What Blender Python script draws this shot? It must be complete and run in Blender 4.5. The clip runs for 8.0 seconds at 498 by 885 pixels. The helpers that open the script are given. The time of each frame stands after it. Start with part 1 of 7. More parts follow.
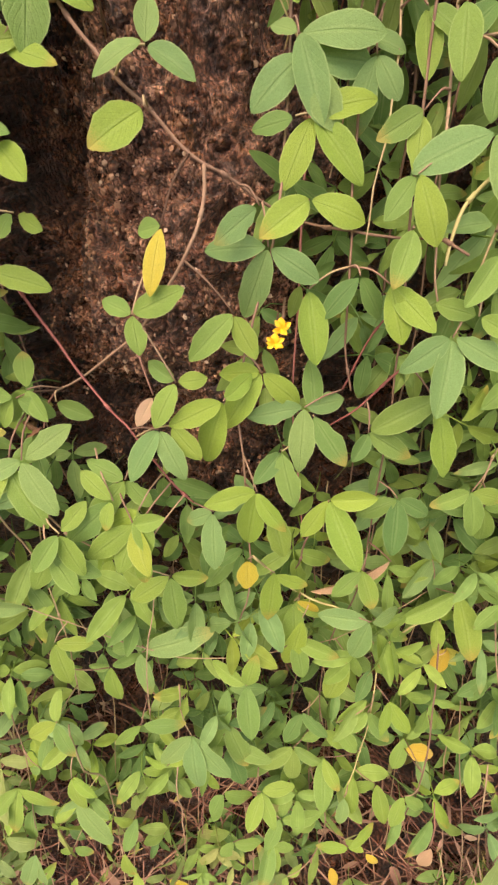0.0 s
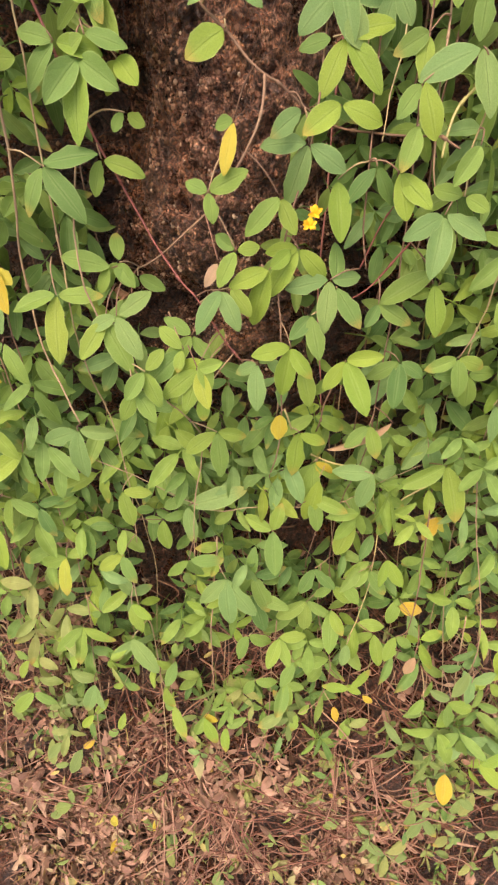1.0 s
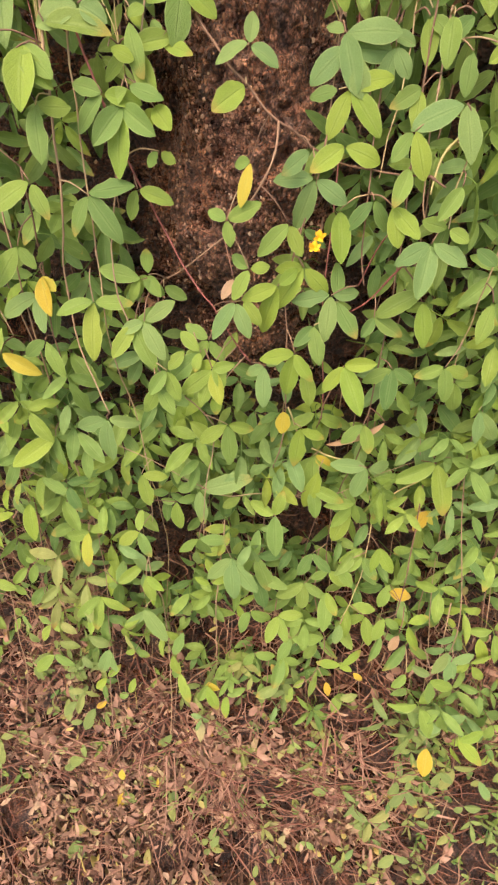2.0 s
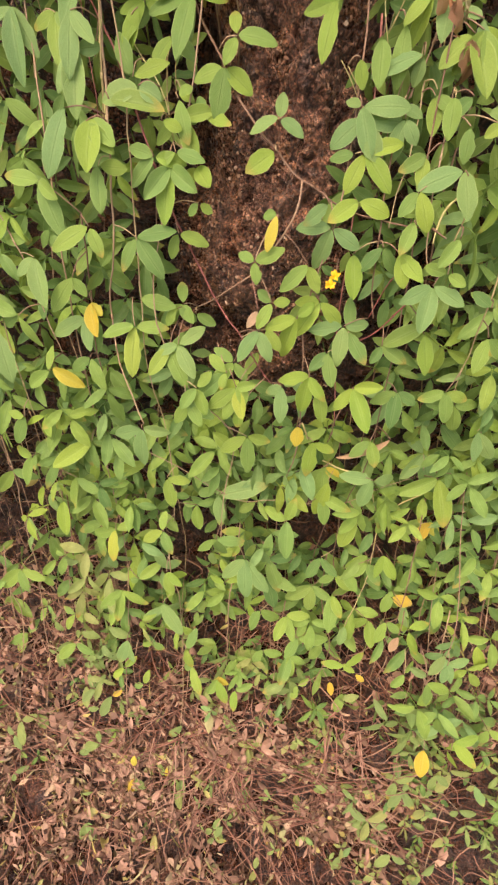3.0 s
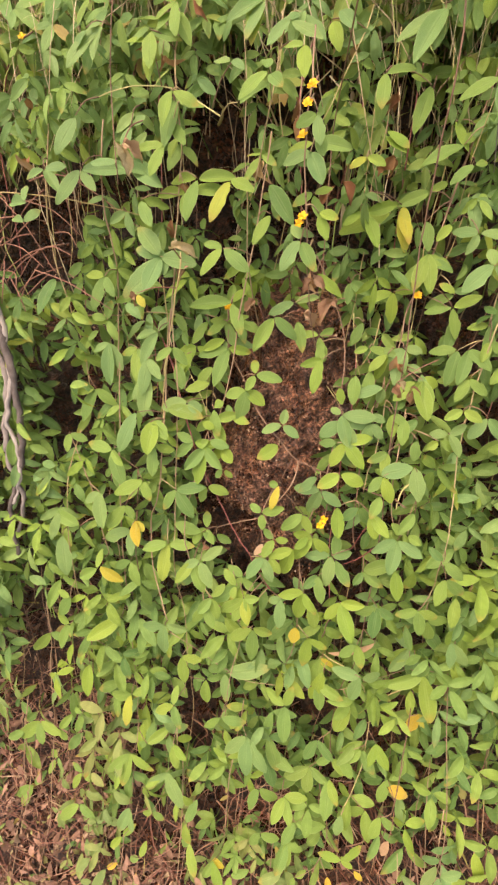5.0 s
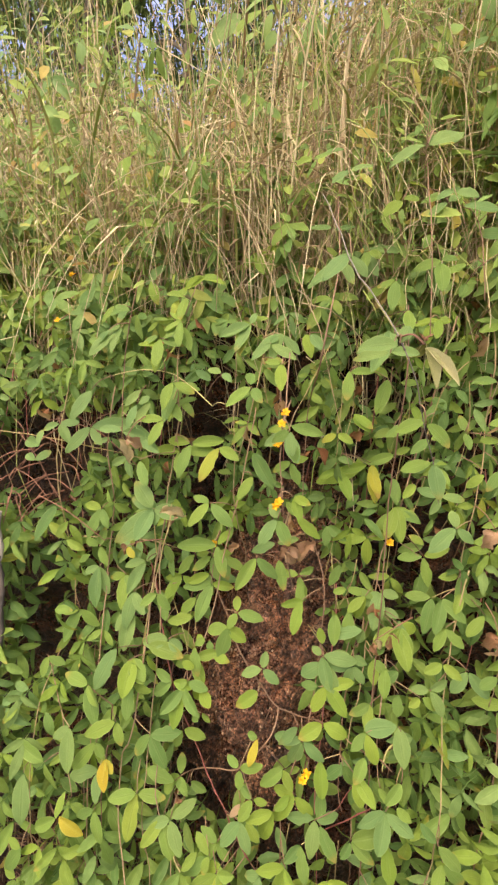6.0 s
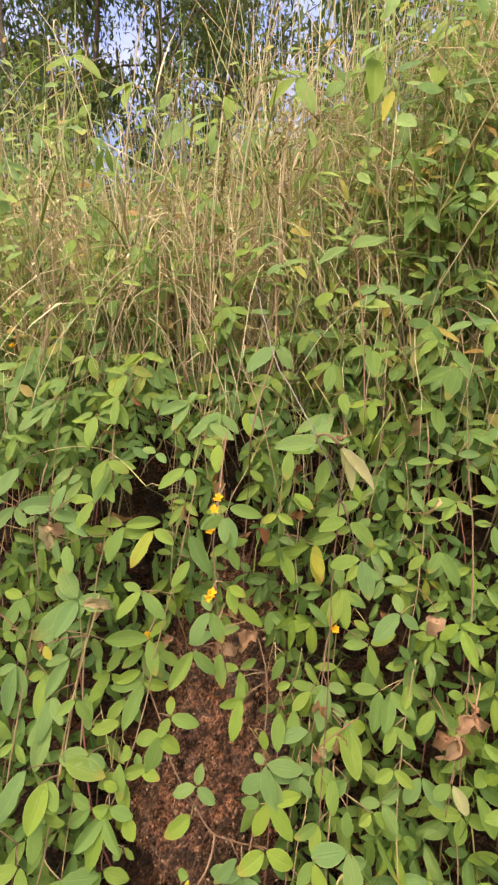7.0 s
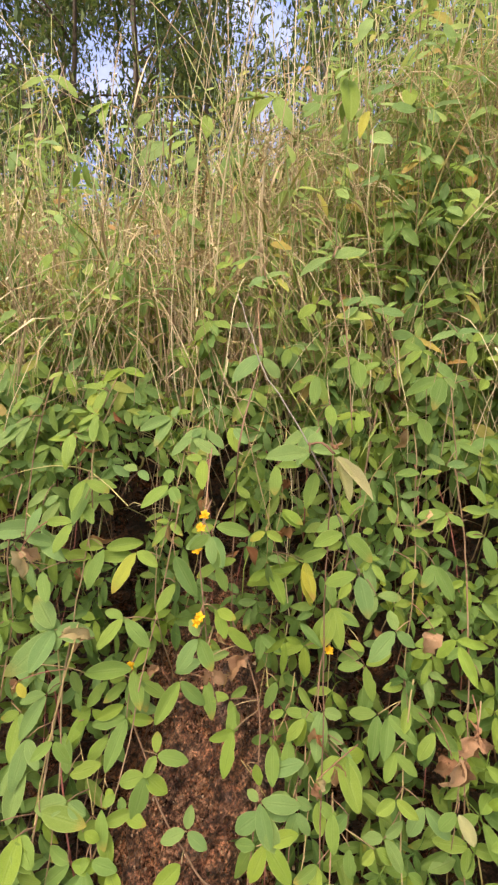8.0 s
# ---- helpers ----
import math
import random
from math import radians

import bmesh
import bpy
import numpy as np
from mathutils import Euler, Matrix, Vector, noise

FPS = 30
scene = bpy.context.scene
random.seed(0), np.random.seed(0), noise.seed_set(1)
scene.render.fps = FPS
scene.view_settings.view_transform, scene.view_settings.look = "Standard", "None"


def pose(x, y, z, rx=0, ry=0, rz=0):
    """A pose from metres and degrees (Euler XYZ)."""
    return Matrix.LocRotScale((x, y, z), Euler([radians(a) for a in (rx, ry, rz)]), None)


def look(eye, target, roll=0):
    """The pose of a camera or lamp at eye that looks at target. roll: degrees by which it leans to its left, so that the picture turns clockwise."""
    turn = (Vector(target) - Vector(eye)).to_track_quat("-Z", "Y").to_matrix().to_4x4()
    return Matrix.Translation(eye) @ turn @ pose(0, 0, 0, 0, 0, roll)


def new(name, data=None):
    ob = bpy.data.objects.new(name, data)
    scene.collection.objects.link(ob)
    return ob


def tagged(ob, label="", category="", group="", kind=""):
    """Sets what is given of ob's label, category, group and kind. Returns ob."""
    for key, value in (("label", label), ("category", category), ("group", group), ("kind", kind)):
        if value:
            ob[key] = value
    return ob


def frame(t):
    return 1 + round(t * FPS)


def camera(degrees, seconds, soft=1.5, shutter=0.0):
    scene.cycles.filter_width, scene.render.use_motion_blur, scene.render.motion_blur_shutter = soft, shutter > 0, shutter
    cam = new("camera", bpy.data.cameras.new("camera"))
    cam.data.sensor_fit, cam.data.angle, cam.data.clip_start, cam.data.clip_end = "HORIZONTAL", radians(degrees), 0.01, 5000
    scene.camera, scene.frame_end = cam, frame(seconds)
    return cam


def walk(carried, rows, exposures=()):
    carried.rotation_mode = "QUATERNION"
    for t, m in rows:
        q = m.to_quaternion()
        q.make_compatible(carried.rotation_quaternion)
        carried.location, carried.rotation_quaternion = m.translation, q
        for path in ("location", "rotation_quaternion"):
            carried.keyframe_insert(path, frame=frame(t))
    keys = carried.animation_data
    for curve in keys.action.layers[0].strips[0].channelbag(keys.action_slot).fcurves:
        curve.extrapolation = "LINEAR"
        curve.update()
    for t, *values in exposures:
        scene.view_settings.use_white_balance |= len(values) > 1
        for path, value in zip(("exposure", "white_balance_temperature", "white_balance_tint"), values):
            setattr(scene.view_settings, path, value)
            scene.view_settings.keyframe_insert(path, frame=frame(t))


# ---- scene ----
cam = camera(61.4, 8.0, soft=2.4)
PATH = [
    (0, (0.014, 0.011, 1.233), (-0.056, 1.524, -0.073), -0.9),
    (0.5, (0.016, -0.057, 1.226), (-0.064, 1.383, -0.159), -1.1),
    (1, (-0.004, -0.118, 1.226), (-0.112, 1.294, -0.187), -1.0),
    (1.2, (-0.004, -0.136, 1.23), (-0.119, 1.264, -0.194), -0.6),
    (2.3, (0.008, -0.163, 1.277), (-0.178, 1.217, -0.159), -0.6),
    (2.5, (0.003, -0.173, 1.285), (-0.195, 1.21, -0.146), -0.5),
    (3, (0.005, -0.19, 1.304), (-0.226, 1.21, -0.106), -0.3),
    (3.5, (0.02, -0.205, 1.33), (-0.25, 1.228, -0.039), -0.4),
    (4, (0.025, -0.216, 1.356), (-0.277, 1.267, 0.047), 0.4),
    (4.2, (0.025, -0.218, 1.367), (-0.29, 1.292, 0.095), 0.6),
    (5.3, (0.021, -0.178, 1.567), (-0.398, 1.554, 0.659), 0.4),
    (5.5, (0.024, -0.173, 1.6), (-0.413, 1.612, 0.812), 0.7),
    (6, (0.028, -0.151, 1.663), (-0.406, 1.721, 1.108), 2.0),
    (6.5, (0.043, -0.137, 1.689), (-0.363, 1.783, 1.303), 2.9),
    (7, (0.053, -0.125, 1.686), (-0.234, 1.835, 1.412), 3.1),
    (7.5, (0.051, -0.118, 1.684), (-0.191, 1.856, 1.472), 2.8),
    (8, (0.047, -0.111, 1.679), (-0.161, 1.87, 1.498), 2.1),
]
EXPOSURES = [(0.0, 1.56, 8300, 17), (4.6, 1.58, 8400, 17), (5.5, 1.68, 8700, 17), (6.2, 1.36, 8700, 10.5), (7.0, 1.37, 8700, 10.5), (8.0, 1.40, 8700, 11)]
walk(cam, [(t, look(eye, target, roll)) for t, eye, target, roll in PATH], EXPOSURES)

# ---- world, sun ----
world = bpy.data.worlds.new("world")
scene.world = world
world.use_nodes = True
wn = world.node_tree
sky = wn.nodes.new("ShaderNodeTexSky")
sky.sky_type, sky.sun_disc = "NISHITA", False
sky.sun_elevation, sky.sun_rotation = radians(64), radians(206)
sky.air_density, sky.dust_density = 1.0, 3.0
wn.links.new(sky.outputs[0], wn.nodes["Background"].inputs[0])
wn.nodes["Background"].inputs[1].default_value = 0.15
sun = new("sun", bpy.data.lights.new("sun", "SUN"))
sun.data.energy, sun.data.angle, sun.data.color = 1.0, radians(60), (1.0, 0.95, 0.87)
sun.matrix_world = look((-1.0, -2.0, 5.6), (0, 0, 1))


# ---- materials ----
def material(name, rough=0.6):
    m = bpy.data.materials.new(name)
    m.use_nodes = True
    n, l = m.node_tree.nodes, m.node_tree.links
    b = n["Principled BSDF"]
    b.inputs["Roughness"].default_value = rough
    return m, n, l, b


def ramp(n, stops):
    r = n.new("ShaderNodeValToRGB")
    e = r.color_ramp.elements
    while len(e) < len(stops):
        e.new(0.5)
    for k, (p, c) in zip(e, stops):
        k.position, k.color = p, (*c, 1)
    return r


def noise_node(n, l, scale, detail=4.0, rough=0.6, coord="Object"):
    t = n.new("ShaderNodeTexCoord")
    x = n.new("ShaderNodeTexNoise")
    x.inputs["Scale"].default_value, x.inputs["Detail"].default_value, x.inputs["Roughness"].default_value = scale, detail, rough
    l.new(t.outputs[coord], x.inputs["Vector"])
    return x


def mixed(n, l, a, b, fac, mode="MIX"):
    m = n.new("ShaderNodeMix")
    m.data_type, m.blend_type = "RGBA", mode
    for sock, v in ((m.inputs[0], fac), (m.inputs[6], a), (m.inputs[7], b)):
        if isinstance(v, (int, float)):
            sock.default_value = v
        elif isinstance(v, tuple):
            sock.default_value = (*v, 1)
        else:
            l.new(v, sock)
    return m.outputs[2]


def math_node(n, l, op, a, b=None):
    m = n.new("ShaderNodeMath")
    m.operation = op
    for sock, v in zip(m.inputs, (a, b)):
        if isinstance(v, (int, float)):
            sock.default_value = v
        elif v is not None:
            l.new(v, sock)
    return m.outputs[0]


def leaf_material(name, stops, island=False, rough=0.5, veins=0.6, glow=0.28, spots=0.5):
    """Leaf blade: tone from leaf to leaf, sunk midrib between pale bands, side veins, pale rim, blotches, light that shines through."""
    m, n, l, b = material(name, rough)
    if island:
        pick = n.new("ShaderNodeNewGeometry").outputs["Random Per Island"]
    else:
        pick = n.new("ShaderNodeObjectInfo").outputs["Random"]
    tone = ramp(n, stops)
    l.new(pick, tone.inputs[0])
    col = tone.outputs[0]
    uv = n.new("ShaderNodeTexCoord").outputs["UV"]
    sep = n.new("ShaderNodeSeparateXYZ")
    l.new(uv, sep.inputs[0])
    side = math_node(n, l, "ABSOLUTE", math_node(n, l, "SUBTRACT", sep.outputs[0], 0.5))
    rib = math_node(n, l, "POWER", math_node(n, l, "MAXIMUM", math_node(n, l, "SUBTRACT", 1.0, math_node(n, l, "MULTIPLY", side, 22.0)), 0.0), 1.5)
    wave = math_node(n, l, "SINE", math_node(n, l, "MULTIPLY", math_node(n, l, "SUBTRACT", sep.outputs[1], math_node(n, l, "MULTIPLY", side, 0.9)), 46.0))
    vein = math_node(n, l, "POWER", math_node(n, l, "MAXIMUM", wave, 0.0), 5.0)
    rim = math_node(n, l, "GREATER_THAN", side, 0.46)
    sunk = math_node(n, l, "MAXIMUM", rib, math_node(n, l, "MULTIPLY", vein, 0.30))
    # groove shade of midrib and veins, put into the colour besides the bump
    col = mixed(n, l, col, mixed(n, l, col, (0.86, 0.90, 0.80), 1.0, "MULTIPLY"), math_node(n, l, "MULTIPLY", sunk, veins))
    flank = math_node(n, l, "MULTIPLY", math_node(n, l, "LESS_THAN", math_node(n, l, "ABSOLUTE", math_node(n, l, "SUBTRACT", side, 0.070)), 0.034), 0.30)
    pale = mixed(n, l, col, (0.55, 0.62, 0.30), 0.45)
    col = mixed(n, l, col, pale, math_node(n, l, "MULTIPLY", math_node(n, l, "MAXIMUM", flank, math_node(n, l, "MULTIPLY", rim, 0.7)), veins))
    blot = noise_node(n, l, 60, 5)
    var = ramp(n, [(0.3, (0.78, 0.8, 0.7)), (0.7, (1.18, 1.15, 1.1))])
    l.new(blot.outputs["Fac"], var.inputs[0])
    col = mixed(n, l, col, var.outputs[0], 1.0, "MULTIPLY")
    spot = noise_node(n, l, 95, 2)
    sp = ramp(n, [(0.70, (0, 0, 0)), (0.76, (1, 1, 1))])
    l.new(spot.outputs["Fac"], sp.inputs[0])
    col = mixed(n, l, col, (0.22, 0.13, 0.05), math_node(n, l, "MULTIPLY", sp.outputs[0], spots))
    # here and there a leaf has turned yellow-brown at its tip
    turned = math_node(n, l, "GREATER_THAN", math_node(n, l, "FRACT", math_node(n, l, "MULTIPLY", pick, 17.0)), 0.84)
    tip = ramp(n, [(0.74, (0, 0, 0)), (0.92, (1, 1, 1))])
    l.new(math_node(n, l, "ADD", sep.outputs[1], math_node(n, l, "MULTIPLY", math_node(n, l, "SUBTRACT", blot.outputs["Fac"], 0.5), 0.7)), tip.inputs[0])
    col = mixed(n, l, col, (0.40, 0.27, 0.07), math_node(n, l, "MULTIPLY", math_node(n, l, "MULTIPLY", turned, tip.outputs[0]), 1.2 * spots))
    l.new(col, b.inputs["Base Color"])
    b.inputs["Specular IOR Level"].default_value = 0.22
    bump = n.new("ShaderNodeBump")
    bump.inputs["Strength"].default_value, bump.inputs["Distance"].default_value = 0.55, 0.0013
    h = math_node(n, l, "SUBTRACT", math_node(n, l, "MULTIPLY", blot.outputs["Fac"], 0.7), math_node(n, l, "MULTIPLY", sunk, 0.65))
    l.new(h, bump.inputs["Height"])
    l.new(bump.outputs[0], b.inputs["Normal"])
    trans = n.new("ShaderNodeBsdfTranslucent")
    l.new(mixed(n, l, col, (0.70, 0.9, 0.2), 0.2), trans.inputs["Color"])
    mix = n.new("ShaderNodeMixShader")
    mix.inputs[0].default_value = glow
    l.new(b.outputs[0], mix.inputs[1])
    l.new(trans.outputs[0], mix.inputs[2])
    l.new(mix.outputs[0], n["Material Output"].inputs["Surface"])
    return m


def plain_material(name, stops, scale=80, rough=0.8, bump_d=0.001, island=False):
    """Stem, bark or straw: two colours by noise, tone from piece to piece."""
    m, n, l, b = material(name, rough)
    x = noise_node(n, l, scale, 5)
    c = ramp(n, stops)
    if island:
        g = n.new("ShaderNodeNewGeometry").outputs["Random Per Island"]
    else:
        g = n.new("ShaderNodeObjectInfo").outputs["Random"]
    f = math_node(n, l, "ADD", math_node(n, l, "MULTIPLY", x.outputs["Fac"], 0.45), math_node(n, l, "MULTIPLY", g, 0.6))
    l.new(f, c.inputs[0])
    l.new(c.outputs[0], b.inputs["Base Color"])
    bump = n.new("ShaderNodeBump")
    bump.inputs["Strength"].default_value, bump.inputs["Distance"].default_value = 0.6, bump_d
    l.new(x.outputs["Fac"], bump.inputs["Height"])
    l.new(bump.outputs[0], b.inputs["Normal"])
    b.inputs["Specular IOR Level"].default_value = 0.25
    return m


def soil_material():
    """Damp crumbly red-brown laterite with painted dark pits, ochre crumbs and grey crust."""
    m, n, l, b = material("red_soil", 0.62)
    big, mid, fine = noise_node(n, l, 13, 5), noise_node(n, l, 55, 4, 0.6), noise_node(n, l, 420, 4, 0.7)
    c1 = ramp(n, [(0.34, (0.075, 0.036, 0.026)), (0.5, (0.290, 0.148, 0.100)), (0.64, (0.54, 0.315, 0.215))])
    l.new(mid.outputs["Fac"], c1.inputs[0])
    c2 = ramp(n, [(0.34, (0.62, 0.56, 0.56)), (0.5, (1.15, 1.1, 1.1)), (0.66, (1.8, 1.6, 1.45))])
    l.new(big.outputs["Fac"], c2.inputs[0])
    col = mixed(n, l, c1.outputs[0], c2.outputs[0], 1.0, "MULTIPLY")
    crust = ramp(n, [(0.56, (0, 0, 0)), (0.66, (1, 1, 1))])
    other = noise_node(n, l, 19, 5, 0.65)
    l.new(other.outputs["Fac"], crust.inputs[0])
    col = mixed(n, l, col, (0.26, 0.20, 0.19), math_node(n, l, "MULTIPLY", crust.outputs[0], 0.75))
    ochre = ramp(n, [(0.52, (0, 0, 0)), (0.66, (1, 1, 1))])
    l.new(noise_node(n, l, 27, 6, 0.7).outputs["Fac"], ochre.inputs[0])
    col = mixed(n, l, col, (0.46, 0.215, 0.105), math_node(n, l, "MULTIPLY", ochre.outputs[0], 0.6))
    # the slumped face is fresh and red; the crust around it and the foot are dark with humus and with leaf shade put
    # into the colour
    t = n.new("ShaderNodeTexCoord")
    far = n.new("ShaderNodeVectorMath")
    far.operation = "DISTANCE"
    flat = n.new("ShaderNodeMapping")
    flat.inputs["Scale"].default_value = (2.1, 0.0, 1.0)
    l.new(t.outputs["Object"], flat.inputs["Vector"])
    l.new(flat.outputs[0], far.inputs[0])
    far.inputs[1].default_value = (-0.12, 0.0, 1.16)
    off_face = ramp(n, [(0.19, (0, 0, 0)), (0.30, (1, 1, 1))])
    l.new(math_node(n, l, "ADD", far.outputs["Value"], math_node(n, l, "MULTIPLY", math_node(n, l, "SUBTRACT", other.outputs["Fac"], 0.5), 0.25)), off_face.inputs[0])
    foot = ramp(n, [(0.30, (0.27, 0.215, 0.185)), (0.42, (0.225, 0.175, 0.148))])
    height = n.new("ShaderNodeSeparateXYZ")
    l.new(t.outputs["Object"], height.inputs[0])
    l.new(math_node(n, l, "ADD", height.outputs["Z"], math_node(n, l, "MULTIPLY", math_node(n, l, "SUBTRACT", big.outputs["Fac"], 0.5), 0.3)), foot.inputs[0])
    humus_and_shade = mixed(n, l, col, foot.outputs[0], 1.0, "MULTIPLY")
    col = mixed(n, l, col, humus_and_shade, off_face.outputs[0])
    # fine grit: pit shade and bright highlights put into the colour
    grit = ramp(n, [(0.38, (0.25, 0.22, 0.20)), (0.47, (0.85, 0.85, 0.85)), (0.56, (1.2, 1.16, 1.12)), (0.66, (2.1, 1.85, 1.7))])
    l.new(fine.outputs["Fac"], grit.inputs[0])
    col = mixed(n, l, col, grit.outputs[0], 1.0, "MULTIPLY")
    v = n.new("ShaderNodeTexVoronoi")
    v.inputs["Scale"].default_value = 210
    l.new(mixed(n, l, n.new("ShaderNodeTexCoord").outputs["Object"], mid.outputs["Color"], 0.012), v.inputs["Vector"])
    # darker where crumbs meet: the shade of cracks is put into the colour
    crack_shade = ramp(n, [(0.28, (1.15, 1.15, 1.15)), (0.50, (0.85, 0.82, 0.80)), (0.75, (0.28, 0.24, 0.22))])
    l.new(v.outputs["Distance"], crack_shade.inputs[0])
    col = mixed(n, l, col, crack_shade.outputs[0], 1.0, "MULTIPLY")
    tint = ramp(n, [(0.0, (0.72, 0.70, 0.70)), (0.5, (1.0, 1.0, 1.0)), (0.9, (1.15, 1.12, 1.1)), (1.0, (1.6, 1.52, 1.45))])
    l.new(v.outputs["Color"], tint.inputs[0])
    col = mixed(n, l, col, tint.outputs[0], 1.0, "MULTIPLY")
    l.new(col, b.inputs["Base Color"])
    h = math_node(n, l, "ADD", math_node(n, l, "MULTIPLY", mid.outputs["Fac"], 0.6), math_node(n, l, "ADD", math_node(n, l, "MULTIPLY", fine.outputs["Fac"], 0.8), math_node(n, l, "MULTIPLY", v.outputs["Distance"], -1.1)))
    bump = n.new("ShaderNodeBump")
    bump.inputs["Strength"].default_value, bump.inputs["Distance"].default_value = 1.0, 0.006
    l.new(h, bump.inputs["Height"])
    l.new(bump.outputs[0], b.inputs["Normal"])
    b.inputs["Specular IOR Level"].default_value = 0.6
    damp = ramp(n, [(0.44, (0.20, 0.20, 0.20)), (0.62, (0.70, 0.70, 0.70))])
    l.new(other.outputs["Fac"], damp.inputs[0])
    l.new(damp.outputs[0], b.inputs["Roughness"])
    return m


GREEN = leaf_material("green_leaf", [(0.0, (0.144, 0.254, 0.074)), (0.35, (0.180, 0.290, 0.071)), (0.75, (0.206, 0.311, 0.067)), (0.97, (0.230, 0.324, 0.065)), (1.0, (0.335, 0.370, 0.064))])
# dark green tone; on the inner layers it also stands for shade
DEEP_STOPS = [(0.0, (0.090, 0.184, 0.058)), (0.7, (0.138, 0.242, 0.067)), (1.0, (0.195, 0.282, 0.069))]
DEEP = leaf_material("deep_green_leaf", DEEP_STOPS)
INNER = leaf_material("inner_shade_leaf", DEEP_STOPS, island=True)
PALE = leaf_material("pale_green_leaf", [(0.0, (0.147, 0.268, 0.102)), (0.6, (0.174, 0.288, 0.104)), (1.0, (0.202, 0.303, 0.099))], spots=0.3)
LIME = leaf_material("lime_leaf", [(0.0, (0.194, 0.310, 0.058)), (1.0, (0.246, 0.345, 0.060))], veins=0.5)
YELLOW = leaf_material("yellow_leaf", [(0.0, (0.50, 0.33, 0.05)), (0.6, (0.50, 0.40, 0.06)), (1.0, (0.42, 0.41, 0.08))], spots=0.9)
SAGE = leaf_material("dull_leaf", [(0.0, (0.145, 0.215, 0.078)), (0.6, (0.195, 0.262, 0.085)), (1.0, (0.26, 0.265, 0.095))], spots=0.8)
BROWN = leaf_material("withered_leaf", [(0.0, (0.22, 0.105, 0.066)), (0.6, (0.36, 0.19, 0.125)), (1.0, (0.46, 0.29, 0.20))], rough=0.8, veins=0.3, glow=0.15)
DRY_LEAF = leaf_material("dry_leaf", [(0.0, (0.12, 0.062, 0.048)), (0.30, (0.245, 0.130, 0.102)), (0.70, (0.385, 0.22, 0.175)), (0.84, (0.44, 0.30, 0.22)), (0.92, (0.24, 0.25, 0.11)), (1.0, (0.44, 0.33, 0.12))], island=True, rough=0.85, veins=0.3, glow=0.12)
HERB = leaf_material("herb_leaf", [(0.0, (0.18, 0.31, 0.105)), (0.5, (0.27, 0.39, 0.125)), (0.88, (0.36, 0.44, 0.115)), (0.94, (0.50, 0.38, 0.12)), (1.0, (0.42, 0.20, 0.09))], island=True, veins=0.3)
TOP_LEAF = leaf_material("top_leaf", [(0.0, (0.130, 0.250, 0.085)), (0.5, (0.175, 0.300, 0.090)), (0.85, (0.225, 0.335, 0.085)), (0.95, (0.32, 0.36, 0.09)), (1.0, (0.38, 0.22, 0.10))], island=True)
TREE_LEAF = leaf_material("tree_leaf", [(0.0, (0.024, 0.055, 0.024)), (0.45, (0.050, 0.095, 0.032)), (0.8, (0.11, 0.16, 0.045)), (1.0, (0.17, 0.12, 0.055))], island=True, veins=0.0, glow=0.2)
LANCE = leaf_material("dry_lance_leaf", [(0.0, (0.44, 0.26, 0.17)), (1.0, (0.55, 0.36, 0.25))], rough=0.8, veins=0.4)
OLIVE = leaf_material("turning_leaf", [(0.0, (0.33, 0.36, 0.06)), (1.0, (0.42, 0.38, 0.06))], spots=1.0)
TAN = leaf_material("tan_dead_leaf", [(0.0, (0.42, 0.34, 0.20)), (1.0, (0.50, 0.38, 0.24))], rough=0.8, veins=0.3)
WITHERED = leaf_material("rusty_leaf", [(0.0, (0.24, 0.095, 0.05)), (0.6, (0.40, 0.19, 0.10)), (1.0, (0.46, 0.32, 0.19))], island=True, rough=0.8, veins=0.3, glow=0.12)
FADED = leaf_material("faded_leaf", [(0.0, (0.40, 0.43, 0.22)), (1.0, (0.50, 0.46, 0.29))], rough=0.75, veins=0.3)
TONES = {"F": FADED, "y": OLIVE, "T": TAN, "s": SAGE, "g": GREEN, "d": DEEP, "p": PALE, "l": LIME, "Y": YELLOW, "D": BROWN, "W": LANCE}
STEM = plain_material("vine_stem", [(0.1, (0.12, 0.065, 0.042)), (0.4, (0.25, 0.145, 0.098)), (0.7, (0.35, 0.235, 0.145)), (0.95, (0.40, 0.35, 0.15))])
TAN_STEM = plain_material("tan_stem", [(0.1, (0.25, 0.17, 0.08)), (0.5, (0.42, 0.32, 0.15)), (0.95, (0.50, 0.46, 0.20))])
RED_STEM = plain_material("red_stem", [(0.2, (0.20, 0.060, 0.050)), (0.7, (0.40, 0.15, 0.13))])
WOOD = plain_material("grey_wood", [(0.2, (0.09, 0.070, 0.062)), (0.5, (0.22, 0.185, 0.165)), (0.9, (0.36, 0.31, 0.275))], scale=120, bump_d=0.002)
BARK = plain_material("tree_bark", [(0.2, (0.06, 0.042, 0.032)), (0.8, (0.24, 0.19, 0.15))], scale=12, bump_d=0.02)
STRAW = plain_material("straw", [(0.1, (0.30, 0.19, 0.12)), (0.4, (0.50, 0.36, 0.22)), (0.7, (0.74, 0.60, 0.40)), (0.95, (0.60, 0.54, 0.30))], scale=30, island=True, rough=0.6)
GRASS = plain_material("grass_blade", [(0.1, (0.17, 0.25, 0.07)), (0.5, (0.32, 0.38, 0.11)), (0.9, (0.50, 0.50, 0.20))], scale=30, island=True, rough=0.55)
TWIG = plain_material("dead_twig", [(0.1, (0.095, 0.040, 0.028)), (0.5, (0.235, 0.105, 0.074)), (0.95, (0.40, 0.24, 0.165))], island=True)
PETAL = plain_material("petal", [(0.2, (0.70, 0.35, 0.02)), (0.9, (0.76, 0.47, 0.03))], scale=200, rough=0.5)
